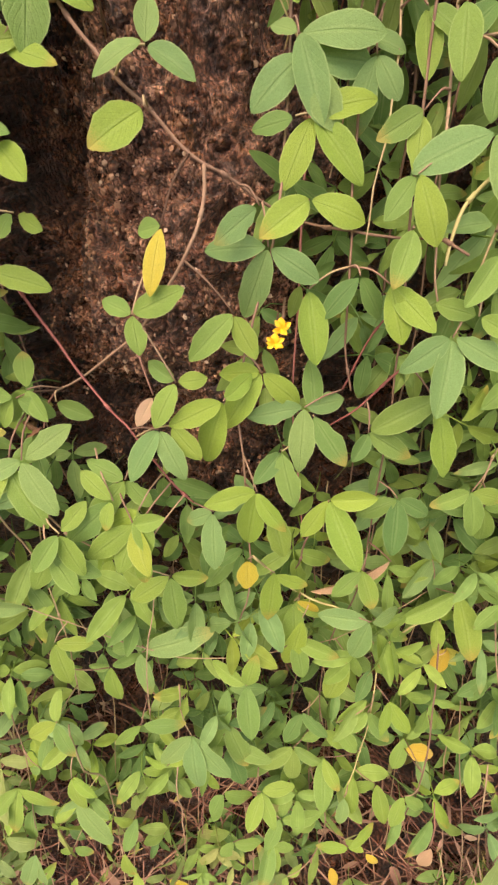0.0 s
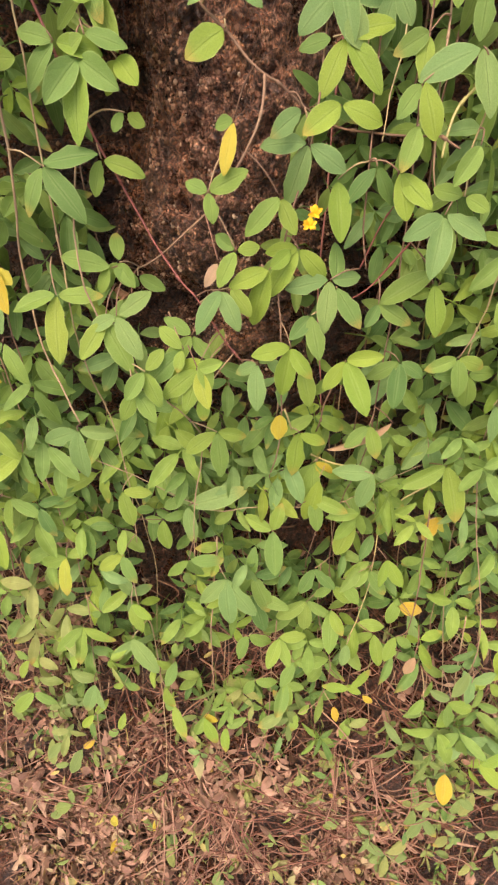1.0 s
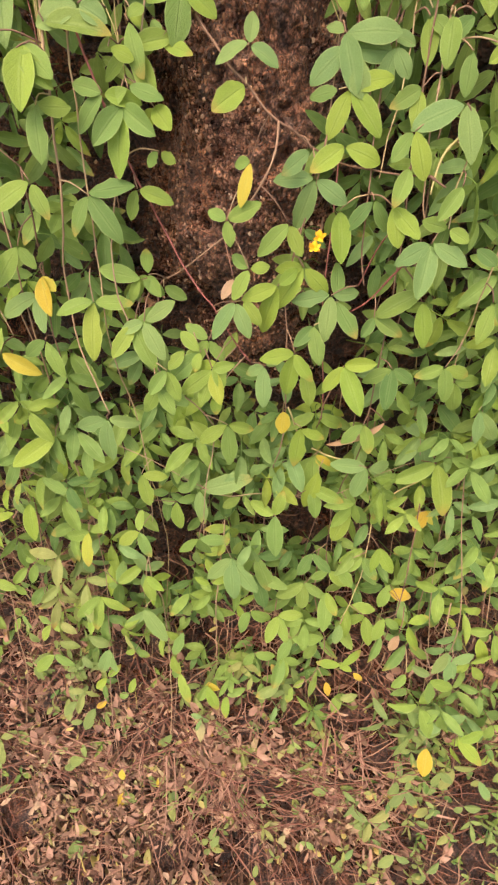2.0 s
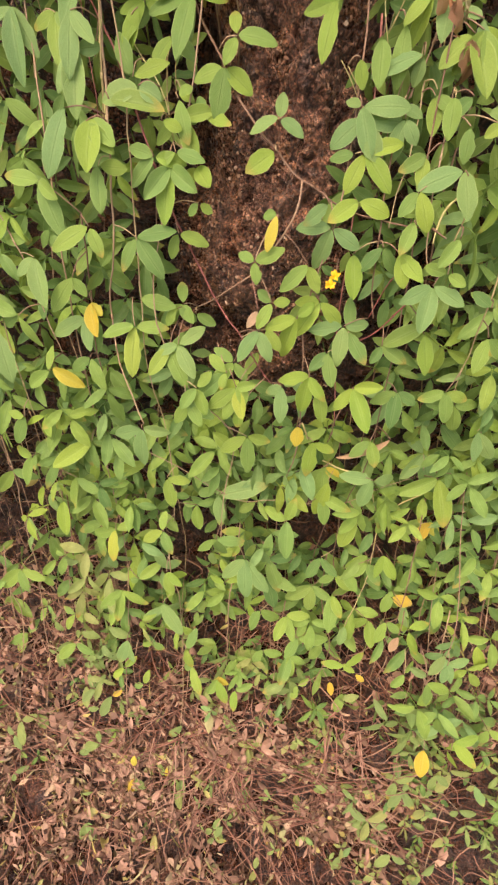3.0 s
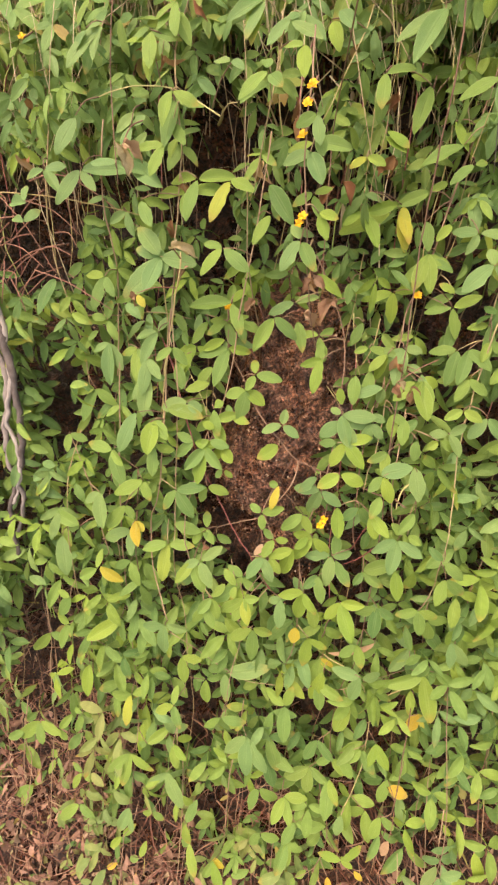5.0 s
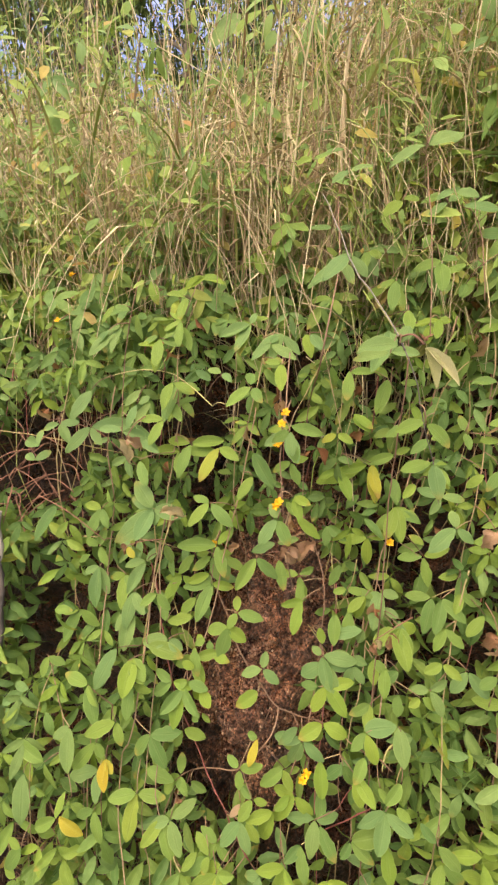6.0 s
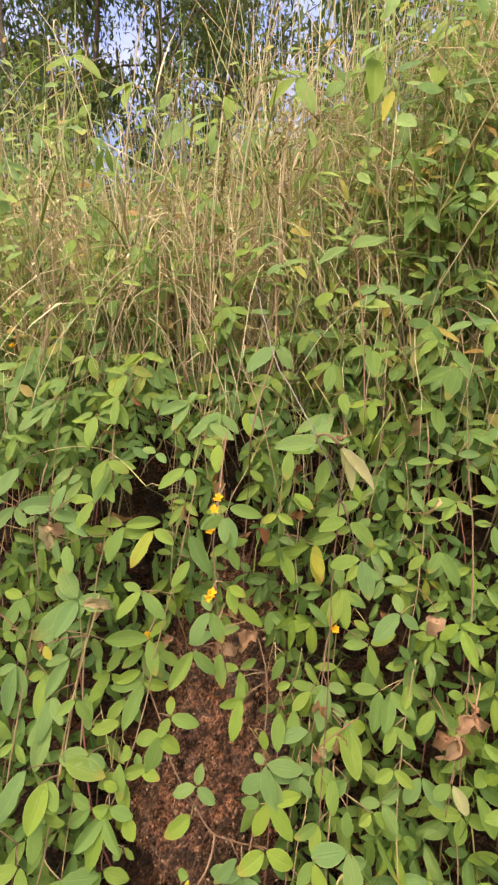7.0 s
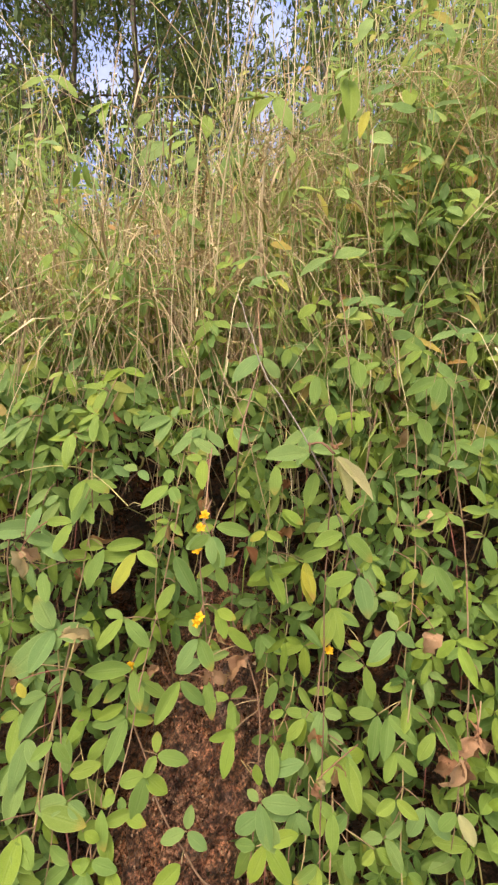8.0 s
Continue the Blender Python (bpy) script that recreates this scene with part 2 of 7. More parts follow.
SOIL = soil_material()


# ---- the lie of the land ----
PROFILE_Y = [-80, -6, -0.9, -0.42, -0.25, -0.13, -0.06, 0.01, 0.09, 0.215, 0.26, 0.295, 0.35, 0.415, 0.47, 0.53, 0.68, 1.1, 1.9, 4.0, 12.0, 40.0, 150.0]
PROFILE_Z = [0, 0, 0, 0.0, 0.03, 0.10, 0.18, 0.30, 0.40, 0.65, 0.80, 1.00, 1.20, 1.40, 1.55, 1.65, 1.76, 1.86, 2.0, 2.5, 4.2, 7.0, 9.0]
LENGTHS = np.r_[0, np.cumsum(np.hypot(np.diff(PROFILE_Y), np.diff(PROFILE_Z)))]


def fbm(x, y, z, octaves=3):
    return sum(noise.noise((x * 2**k, y * 2**k, z * 2**k)) / 2**k for k in range(octaves))


def hump(x, z, cx, cz, rx, rz):
    return math.exp(-(((x - cx) / rx) ** 2) - ((z - cz) / rz) ** 2)


def swell(x, z):
    """How far the growth on the bank stands out beyond its section."""
    if abs(x) > 3 or z > 2.5:
        return 0.0
    left = min(1.0, max(0.0, (-x - 0.15) / 0.14))
    return (
        0.040 * left * math.exp(-(((z - 1.05) / 0.5) ** 4))
        + 0.035 * hump(x, z, 0.0, 0.80, 0.15, 0.12)
        + 0.085 * hump(x, z, -0.20, 1.63, 0.25, 0.11)
        + 0.07 * hump(x, z, 0.28, 0.50, 0.12, 0.14)
    )


def hollow(x, z):
    """How far the earth lies back behind the leaves."""
    if abs(x) > 3 or z > 2.5:
        return 0.0
    return (
        0.125 * (1 - hump(x, z, -0.06, 1.13, 0.13, 0.24)) * math.exp(-(((z - 1.05) / 0.62) ** 8))
        + 0.085 * hump(x, z, -0.06, 1.395, 0.10, 0.045)
        + 0.120 * hump(x, z, -0.170, 1.22, 0.035, 0.13)
        + 0.050 * hump(x, z, -0.11, 0.985, 0.06, 0.04)
    )


def clods(p, scale):
    """Rounded lumps of uneven height packed side by side."""
    d, c = noise.voronoi(p * scale)
    return noise.cell(c[0] * 7.0 + Vector((0.37, 0.11, 0.71))) * (1 - min(1.0, d[0] * 1.2) ** 2) + 0.5 * min(1.0, 3 * (d[1] - d[0]))


def crumble(x, y, z):
    """Clods, pits and runnels of some millimetres."""
    if abs(x + 0.05) > 0.2 or not 0.85 < z < 1.45:
        return 0.003 * noise.noise((x * 95, y * 95, z * 95))
    p = Vector((x, y, z))
    p += 0.004 * noise.noise_vector(p * 60)
    runnel = noise.noise((x * 38, y * 20, z * 11 + 5))
    lump = noise.noise((x * 21 + 4, y * 21, z * 19))
    pit = max(0.0, noise.noise((x * 55, y * 55, z * 47 + 2)) - 0.18)
    return 0.009 * clods(p, 62) + 0.0055 * clods(p, 135) + 0.0022 * noise.noise(p * 360) + 0.011 * runnel + 0.012 * lump - 0.040 * pit - 0.004


def land(x, s):
    """The bank's surface at x and the length s along its section: place and outward normal."""
    y, z = np.interp(s, LENGTHS, PROFILE_Y), np.interp(s, LENGTHS, PROFILE_Z)
    dy, dz = np.interp(s + 0.03, LENGTHS, PROFILE_Y) - np.interp(s - 0.03, LENGTHS, PROFILE_Y), np.interp(s + 0.03, LENGTHS, PROFILE_Z) - np.interp(s - 0.03, LENGTHS, PROFILE_Z)
    d = math.hypot(dy, dz) or 1
    n = Vector((0, -dz / d, dy / d))
    far = max(abs(x), abs(y))
    near = max(0.0, 1 - max(0, far - 1.5) / 3)
    h = 0.022 * fbm(x * 5, y * 3, z * 5) + near * 0.012 * fbm(x * 24 + 9, y * 24, z * 24, 5) - near * 0.016 * max(0, noise.noise((x * 34, y * 34, z * 34 + 4)) - 0.05) + near * crumble(x, y, z)
    return Vector((x, y - swell(x, z) + hollow(x, z), z)) + n * h, n


def s_of_z(z):
    """The length along the section at which the bank is z high."""
    return float(np.interp(z, PROFILE_Z[3:], LENGTHS[3:]))


def bank(x, z, off=0.0):
    p, n = land(x, s_of_z(z))
    return p + n * off


def spot(x, z, off=0.0):
    """A point off metres in front of the bank's smooth face."""
    return Vector((x, float(np.interp(z, PROFILE_Z[3:], PROFILE_Y[3:])) - swell(x, z) - off, z))


def lines(stops):
    """Grid lines from (start, step) pairs; the last start ends them."""
    out = []
    for (a, step), (b, _) in zip(stops, stops[1:]):
        k = max(1, round((b - a) / step))
        out += [a + (b - a) * i / k for i in range(k)]
    return out + [stops[-1][0]]


def mesh_of(name, verts, faces, material, uvs=None, smooth=True):
    me = bpy.data.meshes.new(name)
    me.from_pydata([tuple(v) for v in verts], [], faces)
    if uvs is not None:
        layer = me.uv_layers.new(name="UVMap")
        idx = np.empty(len(me.loops), dtype=np.int32)
        me.loops.foreach_get("vertex_index", idx)
        layer.data.foreach_set("uv", np.asarray(uvs, dtype=np.float32)[idx].ravel())
    if smooth:
        me.polygons.foreach_set("use_smooth", [True] * len(me.polygons))
    me.materials.append(material)
    me.update()
    return me


def build_ground():
    xs = lines([(-150, 40), (-30, 6), (-6, 0.8), (-1.6, 0.05), (-0.7, 0.014), (-0.185, 0.0016), (0.045, 0.008), (0.3, 0.014), (0.7, 0.05), (1.6, 0.8), (6, 6), (30, 40), (150, 1)])
    a, b, d = (s_of_z(z) for z in (0.02, 0.7, 1.76))
    ss = lines([(0, 20), (LENGTHS[1], 1.5), (LENGTHS[2], 0.06), (a, 0.012), (b, 0.006), (s_of_z(0.91), 0.0019), (s_of_z(1.41), 0.012), (d, 0.06), (LENGTHS[18], 0.4), (LENGTHS[20], 4), (LENGTHS[21], 20), (LENGTHS[22], 1)])
    verts = [land(x, s)[0] for s in ss for x in xs]
    w = len(xs)
    faces = [(j * w + i, j * w + i + 1, (j + 1) * w + i + 1, (j + 1) * w + i) for j in range(len(ss) - 1) for i in range(w - 1)]
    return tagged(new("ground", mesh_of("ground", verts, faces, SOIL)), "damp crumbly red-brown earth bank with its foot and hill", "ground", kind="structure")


build_ground()


def build_crumbs():
    """Loose clods and crumbs that stick to the bare earth."""
    r = random.Random(4)
    cm, n, l, b = material("soil_crumb", 0.95)
    tone = ramp(n, [(0.0, (0.045, 0.022, 0.015)), (0.45, (0.20, 0.092, 0.055)), (0.8, (0.42, 0.22, 0.13)), (1.0, (0.60, 0.42, 0.30))])
    l.new(n.new("ShaderNodeNewGeometry").outputs["Random Per Island"], tone.inputs[0])
    l.new(tone.outputs[0], b.inputs["Base Color"])
    verts, faces = [], []
    ball = ((0, 0, 1), (0.9, 0, 0.35), (0.28, 0.85, 0.35), (-0.72, 0.53, 0.35), (-0.72, -0.53, 0.35), (0.28, -0.85, 0.35), (0.72, 0.53, -0.4), (-0.28, 0.85, -0.4), (-0.9, 0, -0.4), (-0.28, -0.85, -0.4), (0.72, -0.53, -0.4))
    sides = ((0, 1, 2), (0, 2, 3), (0, 3, 4), (0, 4, 5), (0, 5, 1), (1, 6, 2), (2, 6, 7), (2, 7, 3), (3, 7, 8), (3, 8, 4), (4, 8, 9), (4, 9, 5), (5, 9, 10), (5, 10, 1), (1, 10, 6), (10, 9, 8, 7, 6))
    k = 0
    while k < 9000:
        if k % 4:
            x, z = r.uniform(-0.19, 0.06), r.uniform(0.90, 1.40)
        else:
            x, z = r.uniform(-0.55, 0.4), r.uniform(0.1, 1.5)
        k += 1
        if noise.noise((x * 22, z * 22, 3.0)) < -0.15:
            continue
        p = bank(x, z, 0.0005)
        size = 0.0006 + 0.0024 * r.random() ** 3
        turn = Euler((r.uniform(0, 6), r.uniform(0, 6), r.uniform(0, 6))).to_matrix()
        at = len(verts)
        verts += [p + turn @ Vector((q[0] * size * r.uniform(0.6, 1.3), q[1] * size * r.uniform(0.6, 1.2), q[2] * size * r.uniform(0.6, 1.1))) for q in ball]
        faces += [tuple(at + i for i in q) for q in sides]
    tagged(new("soil_crumbs", mesh_of("soil_crumbs", verts, faces, cm, smooth=False)), "loose red-brown soil crumbs on the bare bank", "soil", kind="stuff")


build_crumbs()


# ---- building blocks ----
def tube(points, r0, r1, sides=5):
    """A tapering tube along points: verts and faces."""
    verts, faces = [], []
    k = len(points)
    for i, p in enumerate(points):
        d = (points[min(i + 1, k - 1)] - points[max(i - 1, 0)]).normalized()
        u = d.cross(Vector((0.3, 1, 0.2))).normalized()
        v = d.cross(u)
        r = r0 + (r1 - r0) * i / max(1, k - 1)
        for j in range(sides):
            a = math.tau * j / sides
            verts.append(p + (u * math.cos(a) + v * math.sin(a)) * r)
    for i in range(k - 1):
        for j in range(sides):
            faces.append((i * sides + j, i * sides + (j + 1) % sides, (i + 1) * sides + (j + 1) % sides, (i + 1) * sides + j))
    faces += [tuple(range(sides - 1, -1, -1)), tuple(range((k - 1) * sides, k * sides))]
    return verts, faces


class Soup:
    """Verts, faces and leaf coordinates gathered for one mesh."""

    def __init__(self):
        self.v, self.f, self.uv = [], [], []

    def add(self, verts, faces, uv=None, m=None):
        k = len(self.v)
        self.v += [m @ p for p in verts] if m else list(verts)
        self.f += [tuple(i + k for i in q) for q in faces]
        self.uv += uv if uv else [(0.5, 0.0)] * len(verts)

    def mesh(self, name, material, smooth=True):
        return mesh_of(name, self.v, self.f, material, self.uv, smooth)


def blade(length, width, fold=0.25, arch=0.2, twist=0.0, steps=8, wide=0.45, cols=2, wave=0.0, seed=0, bitten=0.0, blunt=0.74):
    """One leaf blade along +y from the origin, face up +z: folded at the midrib, arched to the tip."""
    verts, uv, faces = [], [], []
    for i in range(steps + 1):
        t = 0.5 - 0.5 * math.cos(math.pi * i / steps)
        w = width / 2 * (math.sin(math.pi * t ** (math.log(0.5) / math.log(wide))) ** blunt if 0 < i < steps else 0.03)
        bend = arch * t * t
        y, z = length * (t - 0.12 * bend * t), -length * bend * 0.5
        for j in range(-cols, cols + 1):
            u = j / cols
            e = wave * math.sin(9 * t + seed + 2 * u) * abs(u)
            x = u * w * (1 - bitten * max(0.0, noise.noise((t * 7 + seed, j > 0, seed * 1.7))))
            zz = z + abs(u) ** 1.3 * w * fold + e * width - 0.1 * w * u * u
            a = twist * t
            verts.append(Vector((x * math.cos(a) - zz * math.sin(a) * 0.3, y, zz + x * math.sin(a))))
            uv.append((0.5 + u / 2, t))
    n = 2 * cols + 1
    for i in range(steps):
        for j in range(n - 1):
            faces.append((i * n + j, i * n + j + 1, (i + 1) * n + j + 1, (i + 1) * n + j))
    return verts, faces, uv


def trifoliate(seed, petiole=0.022, ratio=0.385, spread=62):
    """A leaf of three leaflets, of which the middle one points to +y, with its stalk behind: for leaflets 45 mm long."""
    r = random.Random(seed)
    soup = Soup()
    long = 0.046
    for k, ang in enumerate((0, spread + r.uniform(-12, 12), -spread + r.uniform(-12, 12))):
        size = long * (1.0 if k == 0 else r.uniform(0.78, 0.95))
        away = 0.007 if k == 0 else 0.0012
        v, f, uv = blade(size, size * ratio * r.uniform(0.9, 1.1), r.uniform(0.08, 0.6), r.uniform(-0.05, 0.65), r.uniform(-0.5, 0.5), wide=r.uniform(0.42, 0.52), wave=0.03, seed=seed + k, bitten=r.choice((0.0, 0.0, 0.0, 0.25, 0.7)))
        m = Matrix.Rotation(radians(ang), 4, "Z") @ Matrix.Translation((0, away, 0)) @ Matrix.Rotation(radians(r.uniform(-38, 12)), 4, "X") @ Matrix.Rotation(radians(r.uniform(-28, 28)), 4, "Y")
        soup.add(v, f, uv, m)
    pts = [Vector((0, 0.009, 0)), Vector((0, 0, -0.0008)), Vector((0.001, -petiole * 0.35, -petiole * 0.5)), Vector((0, -petiole * 0.5, -petiole * 1.4))]
    v, f = tube(pts, 0.0006, 0.0007, 4)
    soup.add(v, f)
    return soup


FORMS = [trifoliate(100 + k, petiole=0.018 + 0.002 * (k % 5), ratio=0.335 + 0.02 * (k % 4), spread=58 + 7 * (k % 4)) for k in range(12)]
LEAVES = [form.mesh("leaf", GREEN) for form in FORMS]
DEEP_LEAVES = []
for me in LEAVES[4:12]:
    me = me.copy()
    me.materials[0] = DEEP
    DEEP_LEAVES.append(me)
SAGE_LEAVES = []
for me in LEAVES[:8]:
    me = me.copy()
    me.materials[0] = SAGE
    SAGE_LEAVES.append(me)
PALE_LEAVES = []
for me in LEAVES[2:10]:
    me = me.copy()
    me.materials[0] = PALE
    PALE_LEAVES.append(me)
LIME_LEAVES = []
for me in LEAVES[:5]:
    me = me.copy()
    me.materials[0] = LIME
    LIME_LEAVES.append(me)


def place(p, normal, angle, size):
    """A pose with +z along normal and +y down the slope, turned by angle (degrees, anticlockwise as seen from outside)."""
    n = Vector(normal).normalized()
    down = Vector((0, 0, -1)) - n * n.dot(Vector((0, 0, -1)))
    down.normalize()
    d = Matrix.Rotation(radians(angle), 3, n) @ down
    m = Matrix((d.cross(n), d, n)).transposed().to_4x4()
    return Matrix.Translation(p) @ m @ Matrix.Scale(size, 4)


def child(parent, base, name, me, m, label=""):
    ob = new(name, me)
    ob.parent = parent
    ob.matrix_basis = Matrix.Translation(-Vector(base)) @ m
    if label:
        tagged(ob, label)
    return ob


def begin(name, base, label, category, group=""):
    ob = tagged(new(name), label, category, group)
    ob.location = base
    return ob


# ---- creepers ----
PATCH_Z = [0.93, 0.99, 1.05, 1.12, 1.20, 1.27, 1.33, 1.37]
PATCH_L = [-0.05, -0.11, -0.165, -0.175, -0.165, -0.12, -0.10, -0.03]
PATCH_R = [-0.04, -0.01, -0.03, -0.005, 0.015, 0.012, 0.02, -0.02]
GAPS = ((-0.17, 0.650, 0.050, 0.105), (-0.465, 0.79, 0.055, 0.12), (-0.385, 1.235, 0.042, 0.080), (0.05, 0.715, 0.036, 0.07), (-0.435, 1.445, 0.090, 0.085), (0.06, 1.02, 0.02, 0.03), (0.18, 0.36, 0.05, 0.05))


def bare(x, z, margin=0.0):
    """True where the earth shows between the creepers."""
    if 0.93 < z < 1.36:
        if np.interp(z, PATCH_Z, PATCH_L) - margin < x < np.interp(z, PATCH_Z, PATCH_R) + margin:
            return True
    return any(((x - cx) / rx) ** 2 + ((z - cz) / rz) ** 2 < 1 for cx, cz, rx, rz in GAPS)


BLADES = {}
for tone, mat in TONES.items():
    BLADES[tone] = []
    for k in range(6):
        r = random.Random(300 + k)
        dry, shut = tone in "DT", tone == "F"
        v, f, uv = blade(1, 0.425, r.uniform(0.10, 0.55) + 1.2 * dry + 0.7 * shut, r.uniform(0.0, 0.5) + 1.5 * dry, r.uniform(-0.3, 0.3) * (1 + 2 * dry), 10, r.uniform(0.43, 0.52), 3, 0.03 + 0.05 * dry, k, (0.0, 0.15, 0.0, 0.0, 0.2, 0.7)[k], 0.65)
        if dry:
            v = [p + 0.15 * Vector((noise.noise(p * 5 + Vector((k, 0, 0))), 0.6 * noise.noise(p * 5 + Vector((0, k, 3))), 1.5 * noise.noise(p * 4 + Vector((2, 0, k))))) + 0.09 * noise.noise_vector(p * 12 + Vector((k, 5, 0))) for p in v]
        soup = Soup()
        soup.add(v, f, uv)
        BLADES[tone].append(soup.mesh("leaflet", mat))
STEMS = {"brown": STEM, "red": RED_STEM, "tan": TAN_STEM, "wood": WOOD}
STEM_WORDS = {"brown": "brown", "red": "reddish", "tan": "pale tan", "wood": "thin grey"}
PLACED = []
pick = random.Random(77)


def bezier(points, steps=4):
    """A smooth run through points."""
    out = []
    k = len(points)
    for i in range(k - 1):
        a, b, c, d = points[max(i - 1, 0)], points[i], points[i + 1], points[min(i + 2, k - 1)]
        for j in range(steps):
            t = j / steps
            out.append(0.5 * (2 * b + (c - a) * t + (2 * a - 5 * b + 4 * c - d) * t * t + (3 * b - a - 3 * c + d) * t**3))
    return out + [points[-1]]


def placed_creeper(kind, radius, points):
    """A creeper whose stem runs through points in millimetres."""
    pts = bezier([Vector(p) / 1000 for p in points])
    for i, p in enumerate(pts):
        pts[i] = p + Vector((0.0018 * noise.noise(p * 40), 0.002 * noise.noise(p * 33), 0.0012 * noise.noise(p * 51)))
    base = pts[0].copy()
    ob = begin("creeper", base, STEM_WORDS[kind] + " creeper stem with green three-part leaves on the bank", "creeper", "creepers on the bank")
    soup = Soup()
    soup.add(*tube(pts, radius * 0.85, radius * 0.55, 6))
    for i in range(6, len(pts) - 1, 11):
        a = pts[i]
        d = (pts[i + 1] - a).normalized()
        soup.add(*tube([a - d * 0.003, a, a + d * 0.002], radius * 0.9, radius * 1.12, 6))
    child(ob, base, "stem", soup.mesh("stem", STEMS[kind]), Matrix.Translation((0, 0, 0)))
    return ob, base, pts


def leaf(on, x, y, z, wide, *leaflets):
    """A leaf whose leaflets spring from x, y, z (mm); each leaflet: turn from hanging (degrees), length (mm), tone."""
    ob, base, pts = on
    p = Vector((x, y, z)) / 1000
    near = min(pts, key=lambda q: (q - p + Vector((0, 0, -0.012))).length)
    reach = near - p
    if reach.length > 0.05:
        near = p + Vector((0.3 * reach.x, 0.028, 0.02))
    mid = p.lerp(near, 0.5) + Vector((0, -0.003, 0.004))
    soup = Soup()
    soup.add(*tube(bezier([near, mid, p], 3), 0.0007, 0.0005, 5))
    stalk = child(ob, base, "leaf", soup.mesh("leaf", STEM if leaflets[0][2] not in "DWT" else TWIG), Matrix.Translation((0, 0, 0)))
    PLACED.append(p)
    slope = min(0.6, float(np.interp(p.z + 0.04, PROFILE_Z[3:], PROFILE_Y[3:]) - np.interp(p.z - 0.04, PROFILE_Z[3:], PROFILE_Y[3:])) / 0.08)
    for turn, long, tone in leaflets:
        n = Vector((pick.gauss(0, 0.24), -1, slope + 0.4 + pick.gauss(0, 0.22)))
        length = long / 1000
        width = wide * (0.65 * length + 0.35 * 0.040) * (0.90 if p.z > 1.3 else 1.0)
        m = place(p, n, turn, 1.0) @ Matrix.Translation((0, 0.0015, pick.uniform(-0.002, 0.002))) @ Matrix.Diagonal((width, length, length, 1))
        part = new("leaflet", BLADES[tone][pick.randrange(6)])
        part.parent = stalk
        part.matrix_basis = Matrix.Translation(-base) @ m
        part.matrix_parent_inverse = Matrix.Translation(base)
        PLACED.append(m @ Vector((0, 0.5, 0)))


def flower(x, y, z, size):
    """A small yellow pea-like flower on a short stalk: standard, two wings, keel."""
    p = Vector((x, y, z)) / 1000
    ob = begin("flower", p, "small bright yellow pea-like flower among the leaves", "flower", "yellow flowers")
    soup = Soup()
    soup.add(*tube([p + Vector((0.002, 0.022, 0.010)), p + Vector((0.001, 0.010, 0.004)), p + Vector((0, 0.001, 0))], 0.0008, 0.0012, 5))
    child(ob, p, "stalk", soup.mesh("stalk", STEM), Matrix.Translation((0, 0, 0)))
    for name, turn, tip, long, wide in (("standard", 180, 25, 1.0, 0.8), ("wing", -55, 50, 0.85, 0.5), ("wing", 55, 50, 0.85, 0.5), ("keel", 0, 70, 0.7, 0.45), ("petal", 130, 20, 1.0, 0.5), ("petal", -135, 25, 0.95, 0.5), ("petal", 90, 55, 0.8, 0.4), ("petal", -85, 45, 0.9, 0.4)):
        v, f, uv = blade(long * size / 1000, wide * size / 1000, 0.5, 0.7, 0.3, 6, 0.6, 2, 0.04, turn)
        soup = Soup()
        soup.add(v, f, uv)
        m = place(p, (pick.gauss(0, 0.3), -1, 0.4), turn + pick.uniform(-15, 15), 1.0) @ Matrix.Rotation(radians(tip), 4, "X")
        child(ob, p, name, soup.mesh(name, PETAL), m)


v = placed_creeper('brown', 0.0014, ((-134, 353, 1368), (-132, 342, 1333), (-121, 326, 1309), (-104, 313, 1288), (-87, 296, 1263), (-69, 282, 1245), (-57, 276, 1233), (-45, 270, 1224), (-32, 264, 1211), (-18, 261, 1201), (-5, 265, 1194), (11, 272, 1183), (36, 283, 1169), (62, 273, 1167), (84, 261, 1167), (106, 254, 1168), (122, 248, 1162)))
leaf(v, -42, 269, 1246, 1, (173, 20, "p"), (-62, 28, "p"), (55, 25, "p"))
leaf(v, -43, 256, 1225, 1.25, (-67, 32, "l"))
leaf(v, -37, 231, 1181, 1, (-76, 15, "g"))
leaf(v, -37, 231, 1181, 0.72, (-19, 33, "Y"))
leaf(v, -56, 219, 1141, 1, (-119, 19, "g"), (117, 31, "g"), (-3, 21, "g"))
leaf(v, -111, 275, 1248, 1, (74, 25, "l"), (-63, 18, "g"), (-161, 14, "g"))
leaf(v, 15, 255, 1164, 1, (-95, 35, "p"), (-19, 44, "p"), (63, 33, "p"))
leaf(v, 10, 256, 1184, 1, (-66, 31, "p"))
leaf(v, 37, 269, 1184, 1.2, (-59, 34, "l"), (74, 33, "l"))
leaf(v, 89, 247, 1175, 1, (-26, 31, "g"))
leaf(v, -94, 292, 1279, 1.2, (-79, 29, "g"), (-19, 41, "g"), (47, 30, "l"))
leaf(v, -84, 299, 1298, 1, (-167, 20, "g"), (-30, 23, "g"), (85, 35, "g"))
v = placed_creeper('brown', 0.0013, ((-18, 261, 1201), (-18, 255, 1188), (-22, 245, 1174), (-30, 240, 1162), (-45, 233, 1140), (-68, 231, 1117), (-107, 250, 1084), (-130, 250, 1072)))
leaf(v, -4, 241, 1132, 1, (-46, 38, "g"), (31, 28, "g"))
leaf(v, -37, 215, 1102, 1, (-123, 19, "g"), (106, 18, "g"), (-26, 30, "g"))
leaf(v, -138, 198, 1054, 1, (119, 36, "p"), (28, 41, "p"), (-65, 26, "p"))
